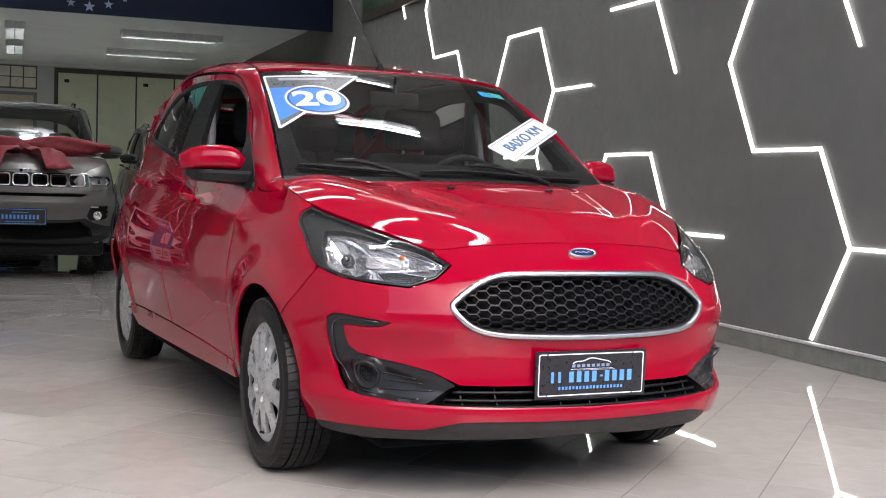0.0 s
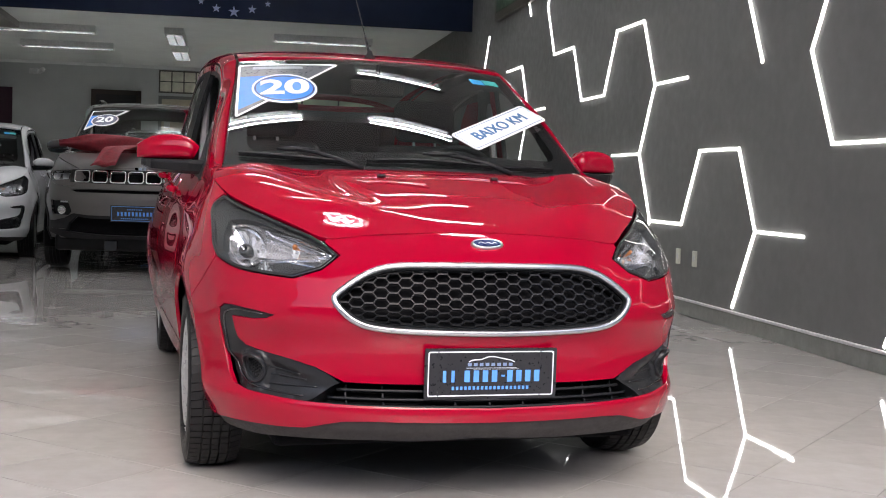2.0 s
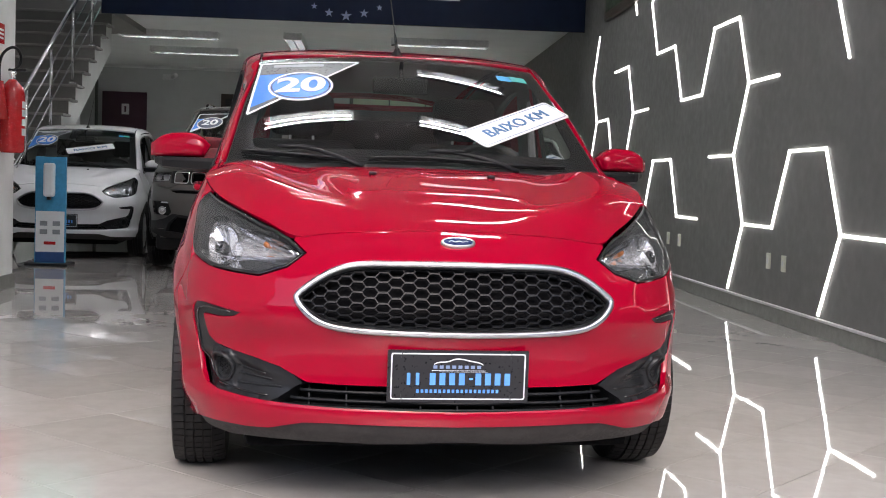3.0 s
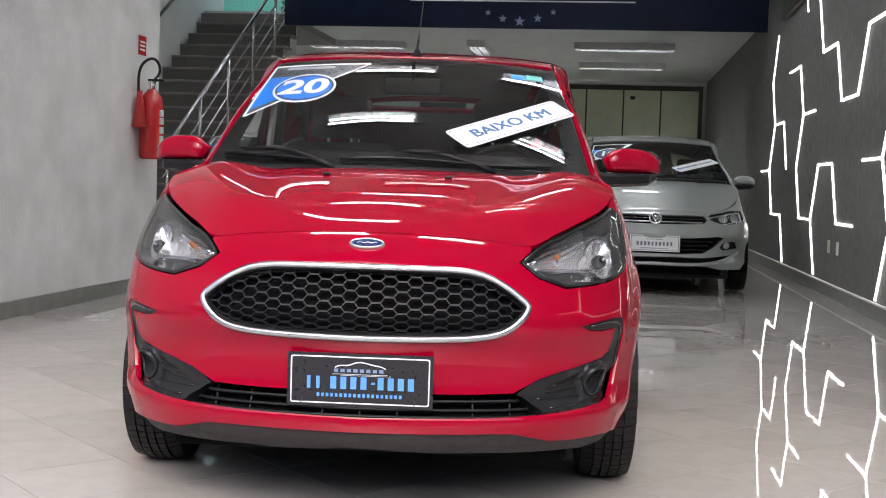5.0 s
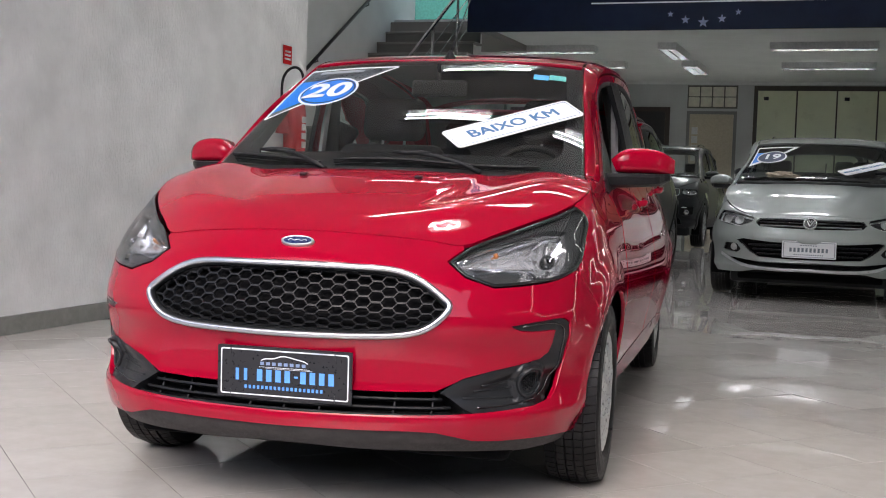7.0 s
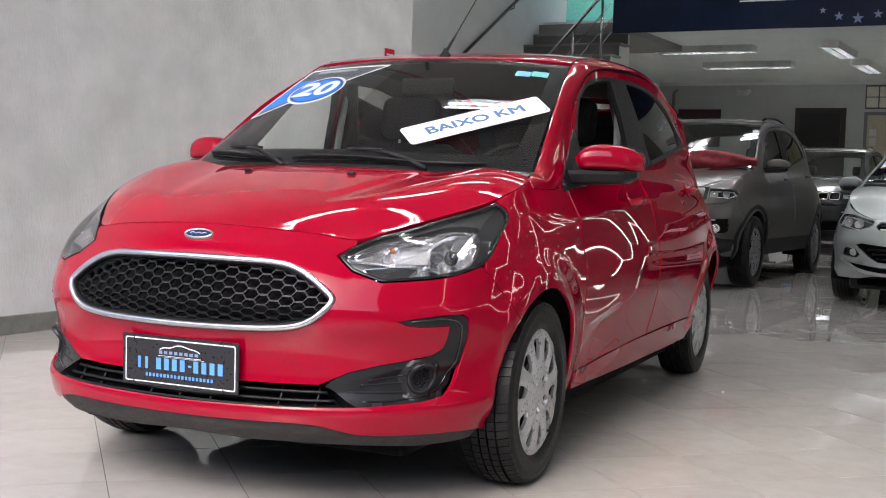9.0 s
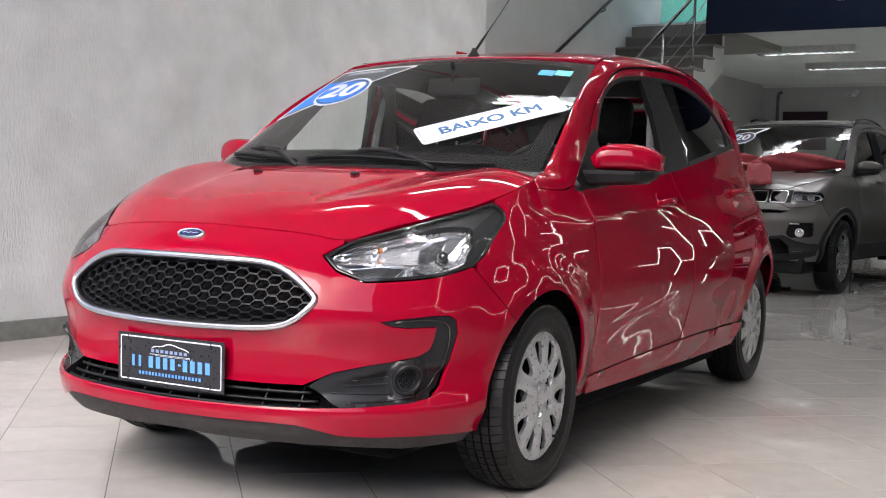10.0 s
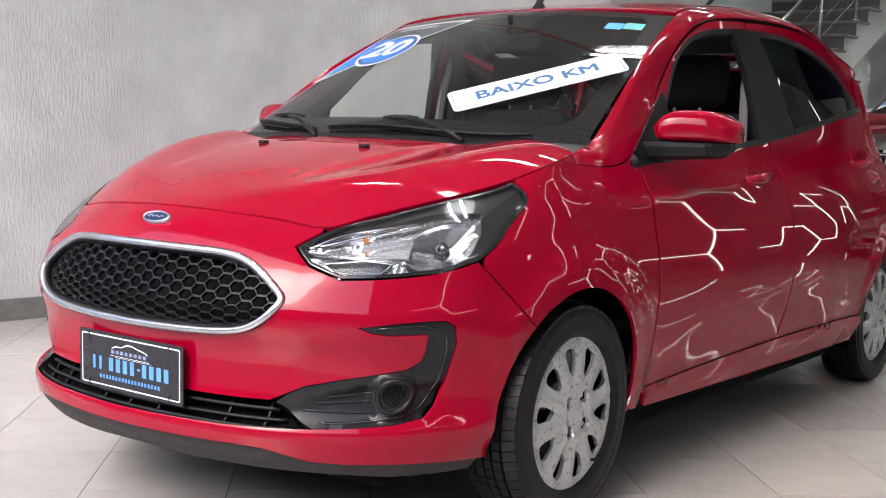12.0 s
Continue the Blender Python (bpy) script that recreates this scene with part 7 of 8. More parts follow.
def common_fittings(car, bend, paint, radius, x_wheel, ys, slots, trim, text, foot):
    screens, body = warped(screen_sheet, bend), warped(hatch.sheet, bend)
    for x in (1, -1):
        for y in ys:
            wheel(car, pose(x * x_wheel, y, radius + 0.001, 0, 0, 0 if x > 0 else 180) @ pose(0, 0, 0, 20 * y, 0, 0), slots, trim, radius / 0.2885)
    base = bend(np.array([[0.70, 0.42, 0.91]]))[0]
    for sg in (1, -1):
        side_mirror(car, sg, paint, Matrix.Translation((base[0] - 0.70, base[1] - 0.42, base[2] - 0.91)))
        sh = body if sg > 0 else mirrored(body)
        for cy in (0.03, 2.54):
            rim = hatch.on(arc(cy, 0.287, 0.335, -20, 200, 28))
            hub = bend(np.array([[0.78, cy, 0.287]]))[0]
        inner = [(None, 0.42, 0.26), (None, 2.5, 0.28), (None, 2.5, 1.06), (None, 2.0, 1.05), (None, 1.5, 0.99), (None, 1.05, 0.945), (None, 0.42, 0.885)]
        skin("door_lining", sh, hatch.on(inner), [], 0.2, TRIM_GREY, car, "", -0.06, 0.0)
        pane = hatch.on([(None, y, z) for y, z in ((0.62, 0.93), (1.27, 0.985), (1.22, 1.33), (1.0, 1.30), (0.85, 1.23), (0.72, 1.10))])
        g = skin("side_window", sh, pane, [], 0.1, TINT_GLASS, car, "dark side window", -0.006, 0)
        g.visible_shadow = False
        for y in ys:
            bm = bmesh.new()
            rows = []
            for a in np.linspace(math.radians(-18), math.radians(198), 18):
                r = radius * 1.19
                rows.append([bm.verts.new((sg * x, y + q * math.cos(a), radius + q * math.sin(a))) for x, q in ((x_wheel + 0.07, r), (x_wheel - 0.18, r), (x_wheel - 0.2, 0.1))])
            for a, b in zip(rows, rows[1:]):
                for k in range(2):
                    bm.faces.new((a[k], a[k + 1], b[k + 1], b[k]))
            part("arch_liner", bm, SHADE_BLACK, car, "black wheel arch liner")
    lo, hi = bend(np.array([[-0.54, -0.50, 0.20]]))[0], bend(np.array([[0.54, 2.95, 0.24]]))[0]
    # added blocks again keep light from showing below and through the nose
    part("floor_pan", box(lo[0], hi[0], lo[1], hi[1], foot, foot + 0.06, 0.02), SHADE_BLACK, car)
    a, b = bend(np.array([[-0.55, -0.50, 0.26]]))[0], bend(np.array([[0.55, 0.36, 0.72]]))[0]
    part("engine_bay", box(a[0], b[0], a[1] + 0.1, b[1], a[2], b[2], 0.03), SHADE_BLACK, car)
    a, b = bend(np.array([[-0.62, 0.25, 0.5]]))[0], bend(np.array([[0.62, 0.78, 0.93]]))[0]
    part("dashboard", box(a[0], b[0], a[1], b[1], a[2], b[2], 0.05, seg=3), TRIM_GREY, car, smooth=True)
    for x in (-0.38, 0.38):
        q = bend(np.array([[x, 1.4, 0.45]]))[0]
        seat = part("front_seat", box(-0.23, 0.23, -0.08, 0.08, 0, 0.68, 0.05, seg=3), SEAT_CLOTH, car, "dark cloth front seat", True, pose(*q, -14, 0, 0))
        part("headrest", box(-0.12, 0.12, -0.05, 0.05, 0.70, 0.86, 0.04, seg=3), SEAT_CLOTH, seat, smooth=True)
    skin("headlining", warped(roof_sheet, bend), np.array([(-0.50, 1.02), (0.50, 1.02), (0.51, 2.0), (0.46, 2.52), (-0.46, 2.52), (-0.51, 2.0)]), [], 0.2, LINING, car, "", -0.03, 0)
    q = bend(np.array([[0, 2.98, 1.0]]))[0]
    part("tailgate", box(-0.6, 0.6, q[1] - 0.15, q[1] + 0.02, 0.35, q[2], 0.06, seg=3), paint, car, smooth=True)
    # cowl strip and wipers
    p, n = screens(np.array([(u, 0.02) for u in np.linspace(-0.95, 0.95, 21)]))
    part("cowl", tube([Vector(a + b * 0.004) + Vector((0, -0.03, -0.012)) for a, b in zip(p, n)], 0.035, 8), BLACK_PLASTIC, car, smooth=True)
    wiper(car, [(-0.90 + 0.06 * k, 0.085) for k in range(11)], [(-0.30, 0.0), (-0.46, 0.05), (-0.6, 0.08)], screens)
    wiper(car, [(-0.25 + 0.09 * k, 0.06) for k in range(11)], [(0.5, 0.0), (0.36, 0.05), (0.2, 0.07)], screens)
    # year sticker
    if text:
        pt = lambda name, loop, mat, lift, parent: skin(name, screens, np.array(loop), [], 0.06, mat, parent, "", lift, 0)
        st = pt("year_sticker", [(-0.95, 0.93), (-0.95, 0.45), (-0.56, 0.72), (-0.31, 0.91)][::-1], STICKER_WHITE, 0.002, car)
        st["label"] = "blue and white year sticker on the windscreen"
        pt("dark_field", [(-0.93, 0.905), (-0.93, 0.80), (-0.54, 0.78), (-0.40, 0.89)], GLOSS_BLACK, 0.004, st)
        pt("blue_field", [(-0.93, 0.80), (-0.93, 0.52), (-0.60, 0.72), (-0.58, 0.78)], STICKER_BLUE, 0.004, st)
        pt("oval", oval_loop(-0.68, 0.67, 0.215, 0.145, 32), STICKER_WHITE, 0.006, st)
        pt("oval", oval_loop(-0.68, 0.67, 0.195, 0.125, 32), EMBLEM_BLUE, 0.008, st)
        c = np.array([-0.68, 0.67])
        p, n = screens(np.array([c, c + (0.02, 0)]))
        right, nn = Vector(p[1] - p[0]).normalized(), Vector(n[0])
        m = Matrix((right, nn.cross(right), nn)).transposed().to_4x4()
        m.translation = Vector(p[0] + n[0] * 0.0105)
        lettering(text, 0.16, STICKER_WHITE, st, m, bold=0.004, wide=1.08)
    return screens, body


def bar_plate(car, x, y, z, w, h, ground, ink, tilt=90):
    m = pose(x, y, z, tilt, 0, 0)
    pl = part("number_plate", plate_of(round_rect(w, h, 0.006), 0.006, m=m), ground, car, "dealer plate with printed bars")
    for v0, v1, n, u0, u1 in ((-0.14, 0.10, 10, -0.36, 0.38), (0.22, 0.28, 7, -0.16, 0.16), (-0.33, -0.27, 14, -0.28, 0.28)):
        for k in range(n):
            a = u0 + (u1 - u0) * k / n
            b = a + (u1 - u0) / n * 0.56
            part("print_bar", plate_of([(a * w, v0 * h), (b * w, v0 * h), (b * w, v1 * h), (a * w, v1 * h)], 0.001, m=m @ Matrix.Translation((0, 0, 0.006))), ink, pl)
    bm = bmesh.new()
    a = [bm.verts.new(m @ Vector((u, v, 0.0066))) for u, v in round_rect(w * 0.95, h * 0.88, 0.006)]
    b = [bm.verts.new(m @ Vector((u, v, 0.0066))) for u, v in round_rect(w * 0.93, h * 0.82, 0.005)]
    for k in range(len(a)):
        j = (k + 1) % len(a)
        bm.faces.new((a[k], a[j], b[j], b[k]))
    part("border", bm, ink, pl)


# white hatchback of the same model
WHITE_CAR = copy_thing(CAR, pose(-3.43, 9.35, 0, 0, 0, 4))
tagged(WHITE_CAR, "white compact hatchback parked beside the staircase")
for ob in WHITE_CAR.children_recursive:
    if ob.type == "MESH" and ob.material_slots and ob.material_slots[0].material == RED:
        ob.material_slots[0].link = "OBJECT"
        ob.material_slots[0].material = WHITE_PAINT
windscreen_card("windscreen_sign", WHITE_CAR.matrix_basis.copy(), "BAIXO KM", card_pose((0.20, 0.42), (0.50, 0.12)), "white card with dark lettering on a white car")

# silver saloon
S_BEND = bender(1.105, [(-0.8, -0.87), (-0.6, -0.66), (0.03, 0.02), (0.4, 0.42), (1.0, 1.10), (2.54, 2.67), (3.13, 3.6)], [(0, 0), (0.22, 0.22), (0.35, 0.33), (0.55, 0.52), (0.72, 0.70), (0.84, 0.80), (0.93, 0.965), (1.1, 1.125), (1.48, 1.50)], 0.06)


def saloon(at, paint, label, text, plate):
    zs = Spline([(0, 0), (0.22, 0.22), (0.33, 0.35), (0.52, 0.55), (0.70, 0.72), (0.80, 0.84), (0.965, 0.93), (1.47, 1.48)])
    sx = lambda x, z: (s_of_x(x / 1.105, float(zs(z))), float(zs(z)))
    upper = both([sx(x, z) for x, z in ((0.0, 0.705), (0.3, 0.705), (0.42, 0.70), (0.45, 0.665), (0.42, 0.635), (0.3, 0.625), (0.0, 0.62))])
    lower = both([sx(x, z) for x, z in ((0.0, 0.50), (0.3, 0.505), (0.56, 0.525), (0.60, 0.51), (0.50, 0.42), (0.42, 0.375), (0.2, 0.365), (0.0, 0.365))])
    slit = both([sx(x, z) for x, z in ((0.0, 0.335), (0.4, 0.335), (0.66, 0.36), (0.67, 0.345), (0.45, 0.295), (0.2, 0.29), (0.0, 0.29))])
    pod = rounded([sx(x, z) for x, z in ((0.60, 0.475), (0.70, 0.485), (0.73, 0.42), (0.60, 0.40), (0.565, 0.43))], 0.012, 3)
    car, bumper, glass = build_hatch(at, paint, label, S_BEND, [upper, lower, slit, *two(pod)], 1.6)
    screens, body = common_fittings(car, S_BEND, paint, 0.312, 0.775, (0.02, 2.67), 5, ALLOY, text, 0.17)
    # recess floors are near-black, as painted shade behind the slats
    g = recess(car, body, "upper_grille", upper, 0.03, SHADE_BLACK, "slim black grille with chrome lines")
    for z in (0.645, 0.672, 0.695):
        half = sx(0.43 - abs(z - 0.665), z)[0]
        bead("slat", body, [(s, float(zs(z))) for s in np.linspace(-half, half, 31)], 0.006 if z != 0.645 else 0.004, 0.004, GLOSS_BLACK if z != 0.645 else CHROME, g, sink=-0.006, closed=False)
    lo = recess(car, body, "lower_grille", lower, 0.04, SHADE_BLACK, "black lower grille")
    for z in (0.40, 0.435, 0.47):
        half = sx(0.40 + (z - 0.365) * 1.0, z)[0]
        bead("slat", body, [(s, float(zs(z))) for s in np.linspace(-half, half, 31)], 0.006, 0.005, BLACK_PLASTIC, lo, sink=-0.012, closed=False)
    recess(car, body, "lower_slit", slit, 0.03, SHADE_BLACK)
    # two dark boxes added to close the bright gap under the saloon
    part("under_guard", box(-0.66, 0.66, -0.55, -0.20, 0.14, 0.27, 0.03), BLACK_PLASTIC, car, smooth=True)
    part("rear_light_block", box(-0.60, 0.60, 3.0, 3.4, 0.14, 0.35, 0.03), BLACK_PLASTIC, car, smooth=True)
    line = [sx(x, z) for x, z in ((0.0, 0.278), (0.4, 0.278), (0.62, 0.325), (0.74, 0.385))]
    bead("chrome_lip", body, [(-s, z) for s, z in curve_of(line, 5)[::-1][:-1]] + curve_of(line, 5).tolist(), 0.012, 0.006, CHROME, car, "bright lower bumper line", closed=False)
    p, n = body(np.array([[0.0, float(zs(0.665))]]))
    m = Vector(n[0]).to_track_quat("Z", "Y").to_matrix().to_4x4()
    m.translation = Vector(p[0])
    logo = part("badge", lathe([(0.058, 0.0), (0.058, 0.010), (0.053, 0.016), (0.047, 0.016), (0.045, 0.012)], 36, m=m), BRIGHT_CHROME, car, "round chrome badge", True)
    part("badge_ground", lathe([(0, 0.011), (0.046, 0.011)], 36, m=m), GLOSS_BLACK, logo)
    for a, b in (((-0.03, 0.028), (0, -0.03)), ((0, -0.03), (0.03, 0.028)), ((-0.012, 0.03), (0, 0.006)), ((0.012, 0.03), (0, 0.006))):
        part("badge_mark", tube([m @ Vector((*a, 0.014)), m @ Vector((*b, 0.014))], 0.004, 6), BRIGHT_CHROME, logo)
    for sg in (1, -1):
        sh = body if sg > 0 else mirrored(body)
        lp = rounded([sx(0.46, 0.64), sx(0.60, 0.622), tuple(hatch.on([(None, -0.30, float(zs(0.655)))])[0]), tuple(hatch.on([(None, -0.20, float(zs(0.765)))])[0]), tuple(hatch.on([(0.60, -0.33, float(zs(0.762)))])[0]), sx(0.47, 0.712)], 0.012, 3)
        s0 = sx(0.60, 0.68)[0]
        lamp_unit(car, body, sg, lp, [], paint, ((s0, float(zs(0.685)), 0.04), (s0 + 0.13, float(zs(0.69)), 0.038)))
        fp = recess(car, sh, "fog_pod", pod, 0.03, BLACK_PLASTIC)
        c = pod.mean(0)
        q, n = sh(np.array([c]))
        mm = (Vector(n[0]) + Vector((0, -0.8, 0))).to_track_quat("Z", "Y").to_matrix().to_4x4()
        mm.translation = Vector(q[0] - n[0] * 0.02)
        part("fog_lamp", lathe([(0, 0.006), (0.016, 0.005), (0.026, 0.0), (0.029, 0.005), (0.031, -0.005)], 24, m=mm), CHROME, fp, smooth=True)
    y = float(S_BEND(hatch.sheet(np.array([[0.0, float(zs(0.45))]]))[0])[0, 1])
    if plate == "white":
        bar_plate(car, 0, y - 0.012, 0.452, 0.435, 0.142, STICKER_WHITE, plain("plate_grey_ink", (0.16, 0.19, 0.22), 0.5))
    return car, screens


SALOON, S_SCREEN = saloon(pose(1.11, 7.66, 0, 0, 0, 0), SILVER_PAINT, "silver saloon car parked in the rear of the hall", "19", "white")
p, n = S_SCREEN(np.array([(0.60, 0.40), (0.65, 0.427)]))
right, nn = Vector(p[1] - p[0]), Vector(n[0])
right = (right - nn * right.dot(nn)).normalized()
m = Matrix((right, nn.cross(right), nn)).transposed().to_4x4()
m.translation = Vector(p[0] + n[0] * 0.014)
windscreen_card("windscreen_sign", SALOON.matrix_basis.copy(), "REALIZE SEU SONHO", m @ Matrix.Scale(1.05, 4), "white card with dark lettering on a silver car")
cloth = thing("cleaning_cloth", SALOON.matrix_basis @ Matrix.Translation(Vector(S_SCREEN(np.array([(-0.42, 0.10)]))[0][0]) + Vector((0, -0.02, 0.02))), "crumpled beige cleaning cloth on a windscreen", "cloth")
bm = bmesh.new()
bmesh.ops.create_icosphere(bm, subdivisions=4, radius=1)
for v in bm.verts:
    k = noise.fractal(v.co * 2.3, 1.0, 2.0, 4)
    v.co = Vector((v.co.x * 0.13, v.co.y * 0.05, max(-0.2, v.co.z) * 0.045)) * (1 + 0.5 * k)
part("fabric", bm, plain("beige_cloth", (0.30, 0.26, 0.20), 0.95, vary=0.3), cloth, smooth=True)

# grey sport utility car with a red bow
Z_UP = [(0, 0), (0.22, 0.30), (0.35, 0.44), (0.55, 0.66), (0.70, 0.86), (0.78, 0.965), (0.93, 1.11), (1.1, 1.29), (1.48, 1.70)]
U_BEND = bender(1.095, [(-0.8, -0.86), (-0.6, -0.70), (0.03, 0.02), (0.4, 0.50), (1.0, 1.12), (2.54, 2.72), (3.13, 3.42)], Z_UP, 0.16)


def suv(at, paint, label, text):
    zi = Spline([(b, a) for a, b in Z_UP])
    sx = lambda x, z: (s_of_x(x / 1.095, float(zi(z))), float(zi(z)))
    slots = [rounded([sx(0.16 * k - 0.063, 0.835), sx(0.16 * k + 0.063, 0.835), sx(0.16 * k + 0.063, 0.928), sx(0.16 * k - 0.063, 0.928)], 0.016, 4) for k in range(4)]
    slots[0] = both([sx(x, z) for x, z in ((0.0, 0.928), (0.05, 0.928), (0.063, 0.915), (0.063, 0.85), (0.05, 0.835), (0.0, 0.835))])
    all_slots = [slots[0]] + [q for s in slots[1:] for q in two(s)]
    thin = both([sx(x, z) for x, z in ((0.0, 0.765), (0.5, 0.765), (0.58, 0.757), (0.52, 0.735), (0.0, 0.733))])
    mouth = both([sx(x, z) for x, z in ((0.0, 0.50), (0.40, 0.505), (0.52, 0.52), (0.60, 0.45), (0.62, 0.37), (0.3, 0.345), (0.0, 0.34))])
    pod = rounded([sx(0.60, 0.655), tuple(hatch.on([(0.69, -0.40, float(zi(0.66)))])[0]), tuple(hatch.on([(0.69, -0.40, float(zi(0.53)))])[0]), sx(0.60, 0.52), sx(0.565, 0.56)], 0.016, 3)
    car, bumper, glass = build_hatch(at, paint, label, U_BEND, all_slots + [thin, mouth, *two(pod)], 1.5)
    screens, body = common_fittings(car, U_BEND, paint, 0.345, 0.775, (0.02, 2.72), 5, ALLOY, text, 0.24)
    # slot and intake floors carry their shade as near-black colour
    for k, s in enumerate(all_slots):
        g = recess(car, body, "grille_slot", s, 0.03, SHADE_BLACK, "chrome-ringed black grille slot")
        bead("ring", body, refine(inset(s, -0.004), 0.02), 0.007, 0.006, BRIGHT_CHROME, g)
    band = both([sx(x, z) for x, z in ((0.0, 0.945), (0.45, 0.945), (0.58, 0.94), (0.585, 0.83), (0.45, 0.818), (0.0, 0.815))])
    skin("grille_panel", body, band, [inset(s, -0.003) for s in all_slots], 0.05, GLOSS_BLACK, car, "gloss black grille panel", 0.003, 0.004)
    recess(car, body, "thin_intake", thin, 0.03, SHADE_BLACK)
    recess(car, body, "mouth", mouth, 0.05, SHADE_BLACK, "black lower air intake")
    chin = both([sx(x, z) for x, z in ((0.0, 0.525), (0.42, 0.53), (0.55, 0.545), (0.63, 0.50), (0.72, 0.475), (0.79, 0.47), (0.78, 0.37), (0.6, 0.32), (0.3, 0.315), (0.0, 0.32))])
    skin("chin", body, chin, [inset(mouth, 0.004)], 0.04, DARK_PLASTIC, car, "black plastic lower bumper", 0.006, 0.02)
    under = U_BEND(np.array([[0, -0.60, 0.22]]))[0]
    part("under_guard", box(-0.72, 0.72, under[1] + 0.02, under[1] + 0.5, 0.20, 0.36, 0.04, seg=3), BLACK_PLASTIC, car, smooth=True)
    part("tow_hook", box(-0.28, -0.16, under[1] + 0.0, under[1] + 0.06, 0.20, 0.30, 0.01), LAMP_BEZEL, car)
    for sg in (1, -1):
        sh = body if sg > 0 else mirrored(body)
        zl = lambda z: float(zi(z))
        lp = rounded([sx(0.60, 0.85), tuple(hatch.on([(None, -0.36, zl(0.835))])[0]), tuple(hatch.on([(None, -0.24, zl(0.87))])[0]), tuple(hatch.on([(None, -0.27, zl(0.925))])[0]), tuple(hatch.on([(0.55, -0.44, zl(0.935))])[0]), sx(0.585, 0.925)], 0.010, 3)
        s0 = sx(0.64, 0.88)[0]
        lamp_unit(car, body, sg, lp, [], paint, ((s0, zl(0.885), 0.032), (s0 + 0.12, zl(0.885), 0.032)))
        fp = recess(car, sh, "fog_pod", pod, 0.03, BLACK_PLASTIC, "black fog lamp pod")
        c = pod.mean(0) + (0.01, -0.015)
        q, n = sh(np.array([c]))
        mm = (Vector(n[0]) + Vector((0, -0.8, 0))).to_track_quat("Z", "Y").to_matrix().to_4x4()
        mm.translation = Vector(q[0] - n[0] * 0.018)
        part("fog_lamp", lathe([(0, 0.012), (0.02, 0.01), (0.032, 0.0), (0.038, 0.008), (0.042, -0.005)], 24, m=mm), BRIGHT_CHROME, fp, smooth=True)
        top = pod.max(0)[1] - 0.012
        bead("day_lamp", sh, [(pod.min(0)[0] + 0.03 + 0.012 * k, top) for k in range(9)], 0.006, 0.004, STICKER_WHITE, fp, sink=-0.01, closed=False)
        for cy, a0, a1 in ((0.03, -12, 192), (2.54, -12, 192)):
            rim = hatch.on(arc(cy, 0.287, 0.352, a0, a1, 40))
            bead("arch_cladding", sh, rim, 0.024, 0.010, DARK_PLASTIC, car, "black plastic wheel arch cladding", closed=False)
        skirt = hatch.on([(None, y, 0.222) for y in np.linspace(0.42, 2.15, 12)] + [(None, y, 0.36) for y in np.linspace(2.15, 0.42, 12)])
        skin("side_skirt", sh, skirt, [], 0.08, DARK_PLASTIC, car, "black plastic side skirt", 0.008, 0.02)
        y0, y1 = 1.25, 2.55
        pts = [U_BEND(np.array([[sg * 0.50, y, float(roof_at(np.array(0.50), np.array(y))[2]) + 0.012 + 0.022 * math.sin(math.pi * (y - y0) / (y1 - y0)) ** 0.4]]))[0] for y in np.linspace(y0 + 0.001, y1 - 0.001, 15)]
        part("roof_bar", tube([Vector(q) for q in pts], 0.013, 8), GLOSS_BLACK, car, "black roof rail", True)
    y = float(U_BEND(hatch.sheet(np.array([[0.0, float(zi(0.55))]]))[0])[0, 1])
    bar_plate(car, 0, y - 0.014, 0.552, 0.44, 0.15, PLATE_BLACK, PALE_BLUE)
    zb = float(zi(0.958))
    q, n = body(np.array([(sx(x, 0.956)[0] * 1.0, zb) for x in (-0.075, -0.035, 0.0, 0.035, 0.075)]))
    for a, b in zip(q, n):
        part("badge_letter_bar", box(-0.013, 0.013, -0.004, 0.004, -0.014, 0.014), BRIGHT_CHROME, car, at=Matrix.Translation(Vector(a + b * 0.004)))
    return car, screens


SUV, U_SCREEN = suv(pose(-1.47, 8.15, 0, 0, 0, 0), GREY_PAINT, "grey sport utility car with a red ribbon on its hood", "20")
suv(pose(-1.72, 16.0, 0, 0, 0, 0), DARK_PAINT, "dark sport utility car at the back of the hall", "")
suv(pose(0.85, 12.5, 0, 0, 0, 0), DARK_PAINT, "black sport utility car parked behind a silver saloon", "20")


def ribbon(path, wide, name, parent, mat, wave=0.012, thick=0.012):
    """A soft cloth band along a path of (place, across) pairs."""
    bm = bmesh.new()
    rows = []
    for k, (p, a) in enumerate(path):
        p, a = Vector(p), Vector(a).normalized()
        t = (Vector(path[min(k + 1, len(path) - 1)][0]) - Vector(path[max(k - 1, 0)][0])).normalized()
        up = t.cross(a).normalized()
        w = wide[k] if isinstance(wide, list) else wide
        ring = []
        for j in range(20):
            f = 2 * math.pi * j / 20
            u = math.cos(f)
            fold = wave * math.sin(5.0 * u + k * 0.7)
            ring.append(bm.verts.new(p + a * (w * u) + up * (thick * math.sin(f) + fold)))
        rows.append(ring)
    for a, b in zip(rows, rows[1:]):
        for j in range(20):
            bm.faces.new((a[j], a[(j + 1) % 20], b[(j + 1) % 20], b[j]))
    bm.faces.new(rows[0][::-1])
    bm.faces.new(rows[-1])
    bmesh.ops.recalc_face_normals(bm, faces=bm.faces[:])
    return part(name, bm, mat, parent, smooth=True)


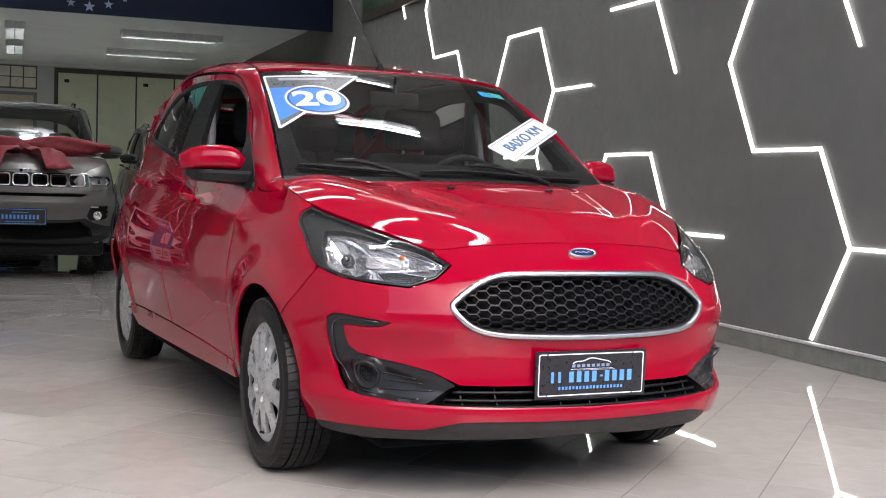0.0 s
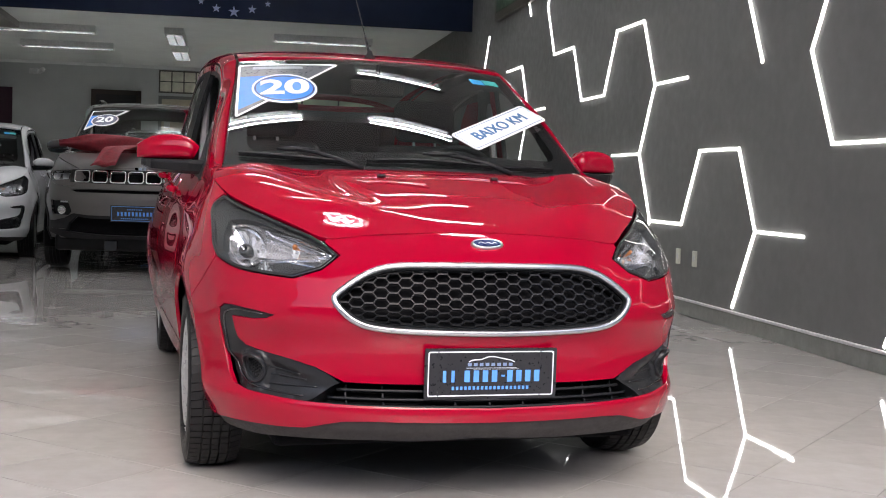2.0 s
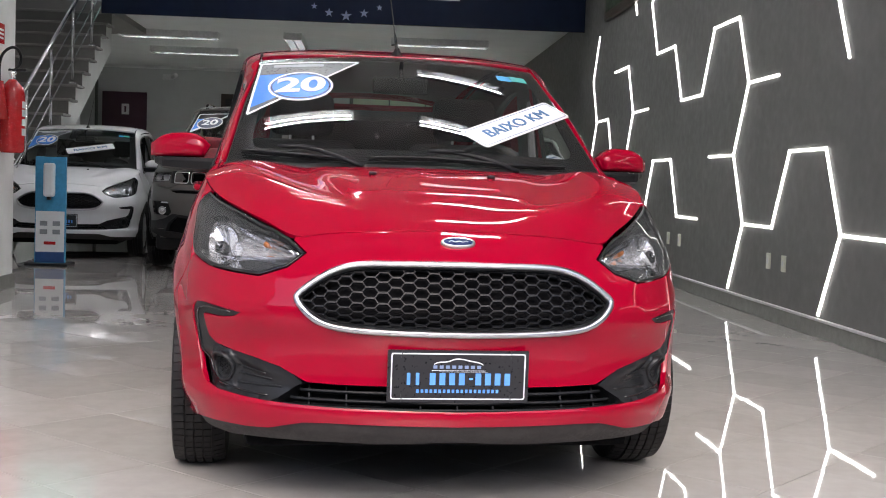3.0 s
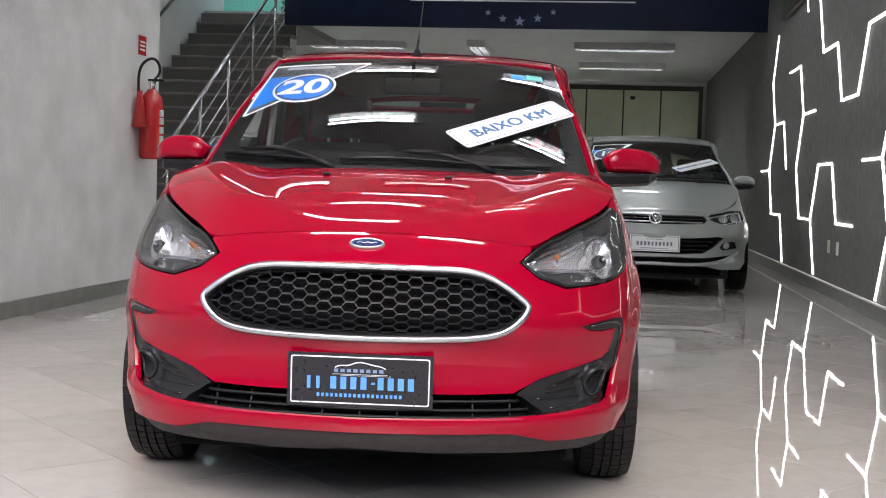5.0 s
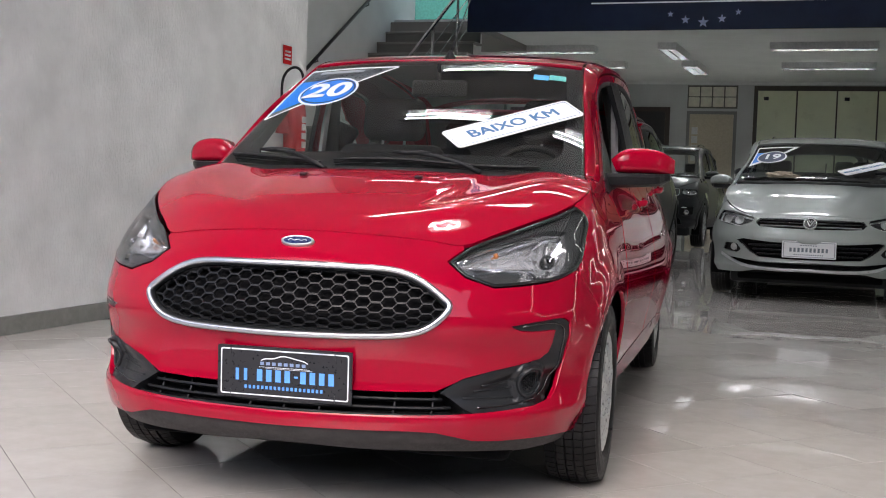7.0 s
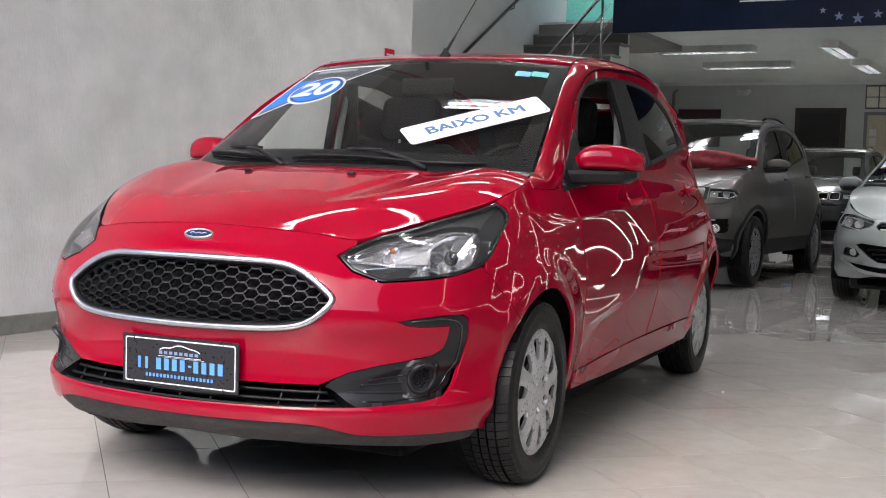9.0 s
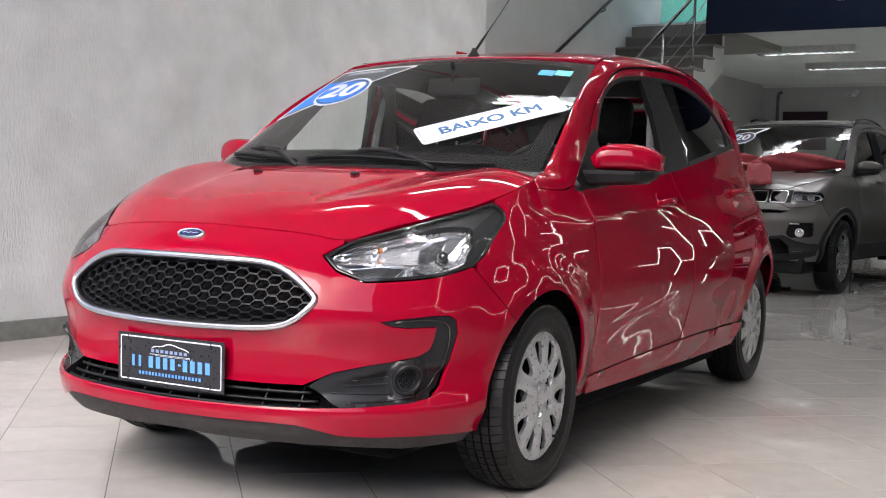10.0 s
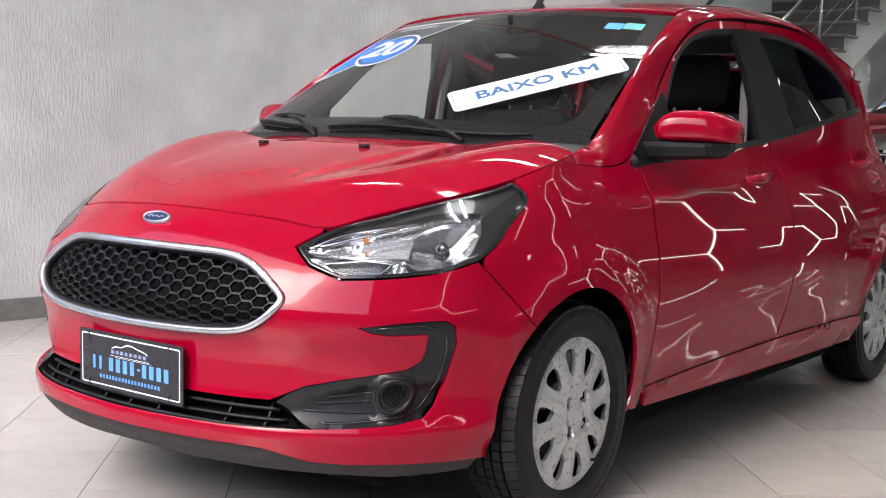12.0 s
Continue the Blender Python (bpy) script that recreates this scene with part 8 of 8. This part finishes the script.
BOW_RED = plain("bow_velvet", (0.17, 0.004, 0.012), 0.7, vary=0.25, scale=20, bump=0.3, bump_scale=60)
bow = thing("gift_bow", SUV.matrix_basis @ Matrix.Translation((0.02, -0.05, 1.10)), "large dark red gift bow on a car hood", "bow")
for sg in (1, -1):
    band = [((sg * x, 0.10 + 0.10 * x * x, 0.085 + 0.05 * math.sin(2.2 * x) - 0.05 * x), (0, 0.35, 1)) for x in np.linspace(0.0, 0.80, 14)]
    ribbon(band, [0.035 + 0.065 * math.sin(math.pi * min(1, k / 13 + 0.12)) ** 0.6 for k in range(14)], "loop", bow, BOW_RED, 0.012, 0.055)
    tail = [((sg * (0.05 + 0.26 * f), 0.02 - 0.80 * f, 0.075 - 0.035 * f - 0.16 * float(smooth01(f, 0.65, 1.05))), (1, 0.4 * sg, 0)) for f in np.linspace(0, 1, 16)]
    ribbon(tail, [0.05 + 0.075 * f for f in np.linspace(0, 1, 16)], "ribbon_tail", bow, BOW_RED, 0.010, 0.012)
bm = bmesh.new()
bmesh.ops.create_icosphere(bm, subdivisions=3, radius=0.075, matrix=Matrix.Translation((0, 0.04, 0.05)))
for v in bm.verts:
    v.co += v.normal * 0.014 * noise.noise(v.co * 18)
part("knot", bm, BOW_RED, bow, smooth=True)

# ---- floor tiles, laid diagonally ----
def lay_tiles():
    side, slant = 0.381, radians(47)
    h = side / 2 - 0.0013
    bm = box(-h, h, -h, h, -0.012, 0.0)
    me = mesh_of(bm, "tile")
    me.materials.append(TILE)
    rest_v, rest_f = [], []
    base_v = [v.co.copy() for v in me.vertices]
    base_f = [tuple(p.vertices) for p in me.polygons]
    turn = Matrix.Rotation(slant, 4, "Z")
    spots = []
    for i in range(-40, 62):
        for j in range(-62, 42):
            u, v = -0.220 + side * (i + 0.5), -0.271 + side * (j + 0.5)
            x, y = -math.sin(slant) * u + math.cos(slant) * v, math.cos(slant) * u + math.sin(slant) * v
            if -6.6 < x < 2.95 and -6.9 < y < 23.0:
                spots.append((abs(y - 0.4) + 0.25 * abs(x), x, y))
    spots.sort()
    rnd = random.Random(9)
    for k, (_, x, y) in enumerate(spots):
        m = Matrix.Translation((x, y, rnd.uniform(-0.0003, 0.0003))) @ Euler((rnd.gauss(0, 0.0006), rnd.gauss(0, 0.0006), 0)).to_matrix().to_4x4() @ turn
        if k < 300:
            ob = new("tile", me)
            ob.parent = floor
            ob.matrix_basis = m
        else:
            n = len(rest_v)
            rest_v += [m @ c for c in base_v]
            rest_f += [tuple(n + i for i in f) for f in base_f]
    far = bpy.data.meshes.new("tiles_far")
    far.from_pydata(rest_v, [], rest_f)
    far.materials.append(TILE)
    ob = new("tile_field", far)
    ob.parent = floor
    tagged(ob, "polished beige tiles further off", kind="stuff")


lay_tiles()
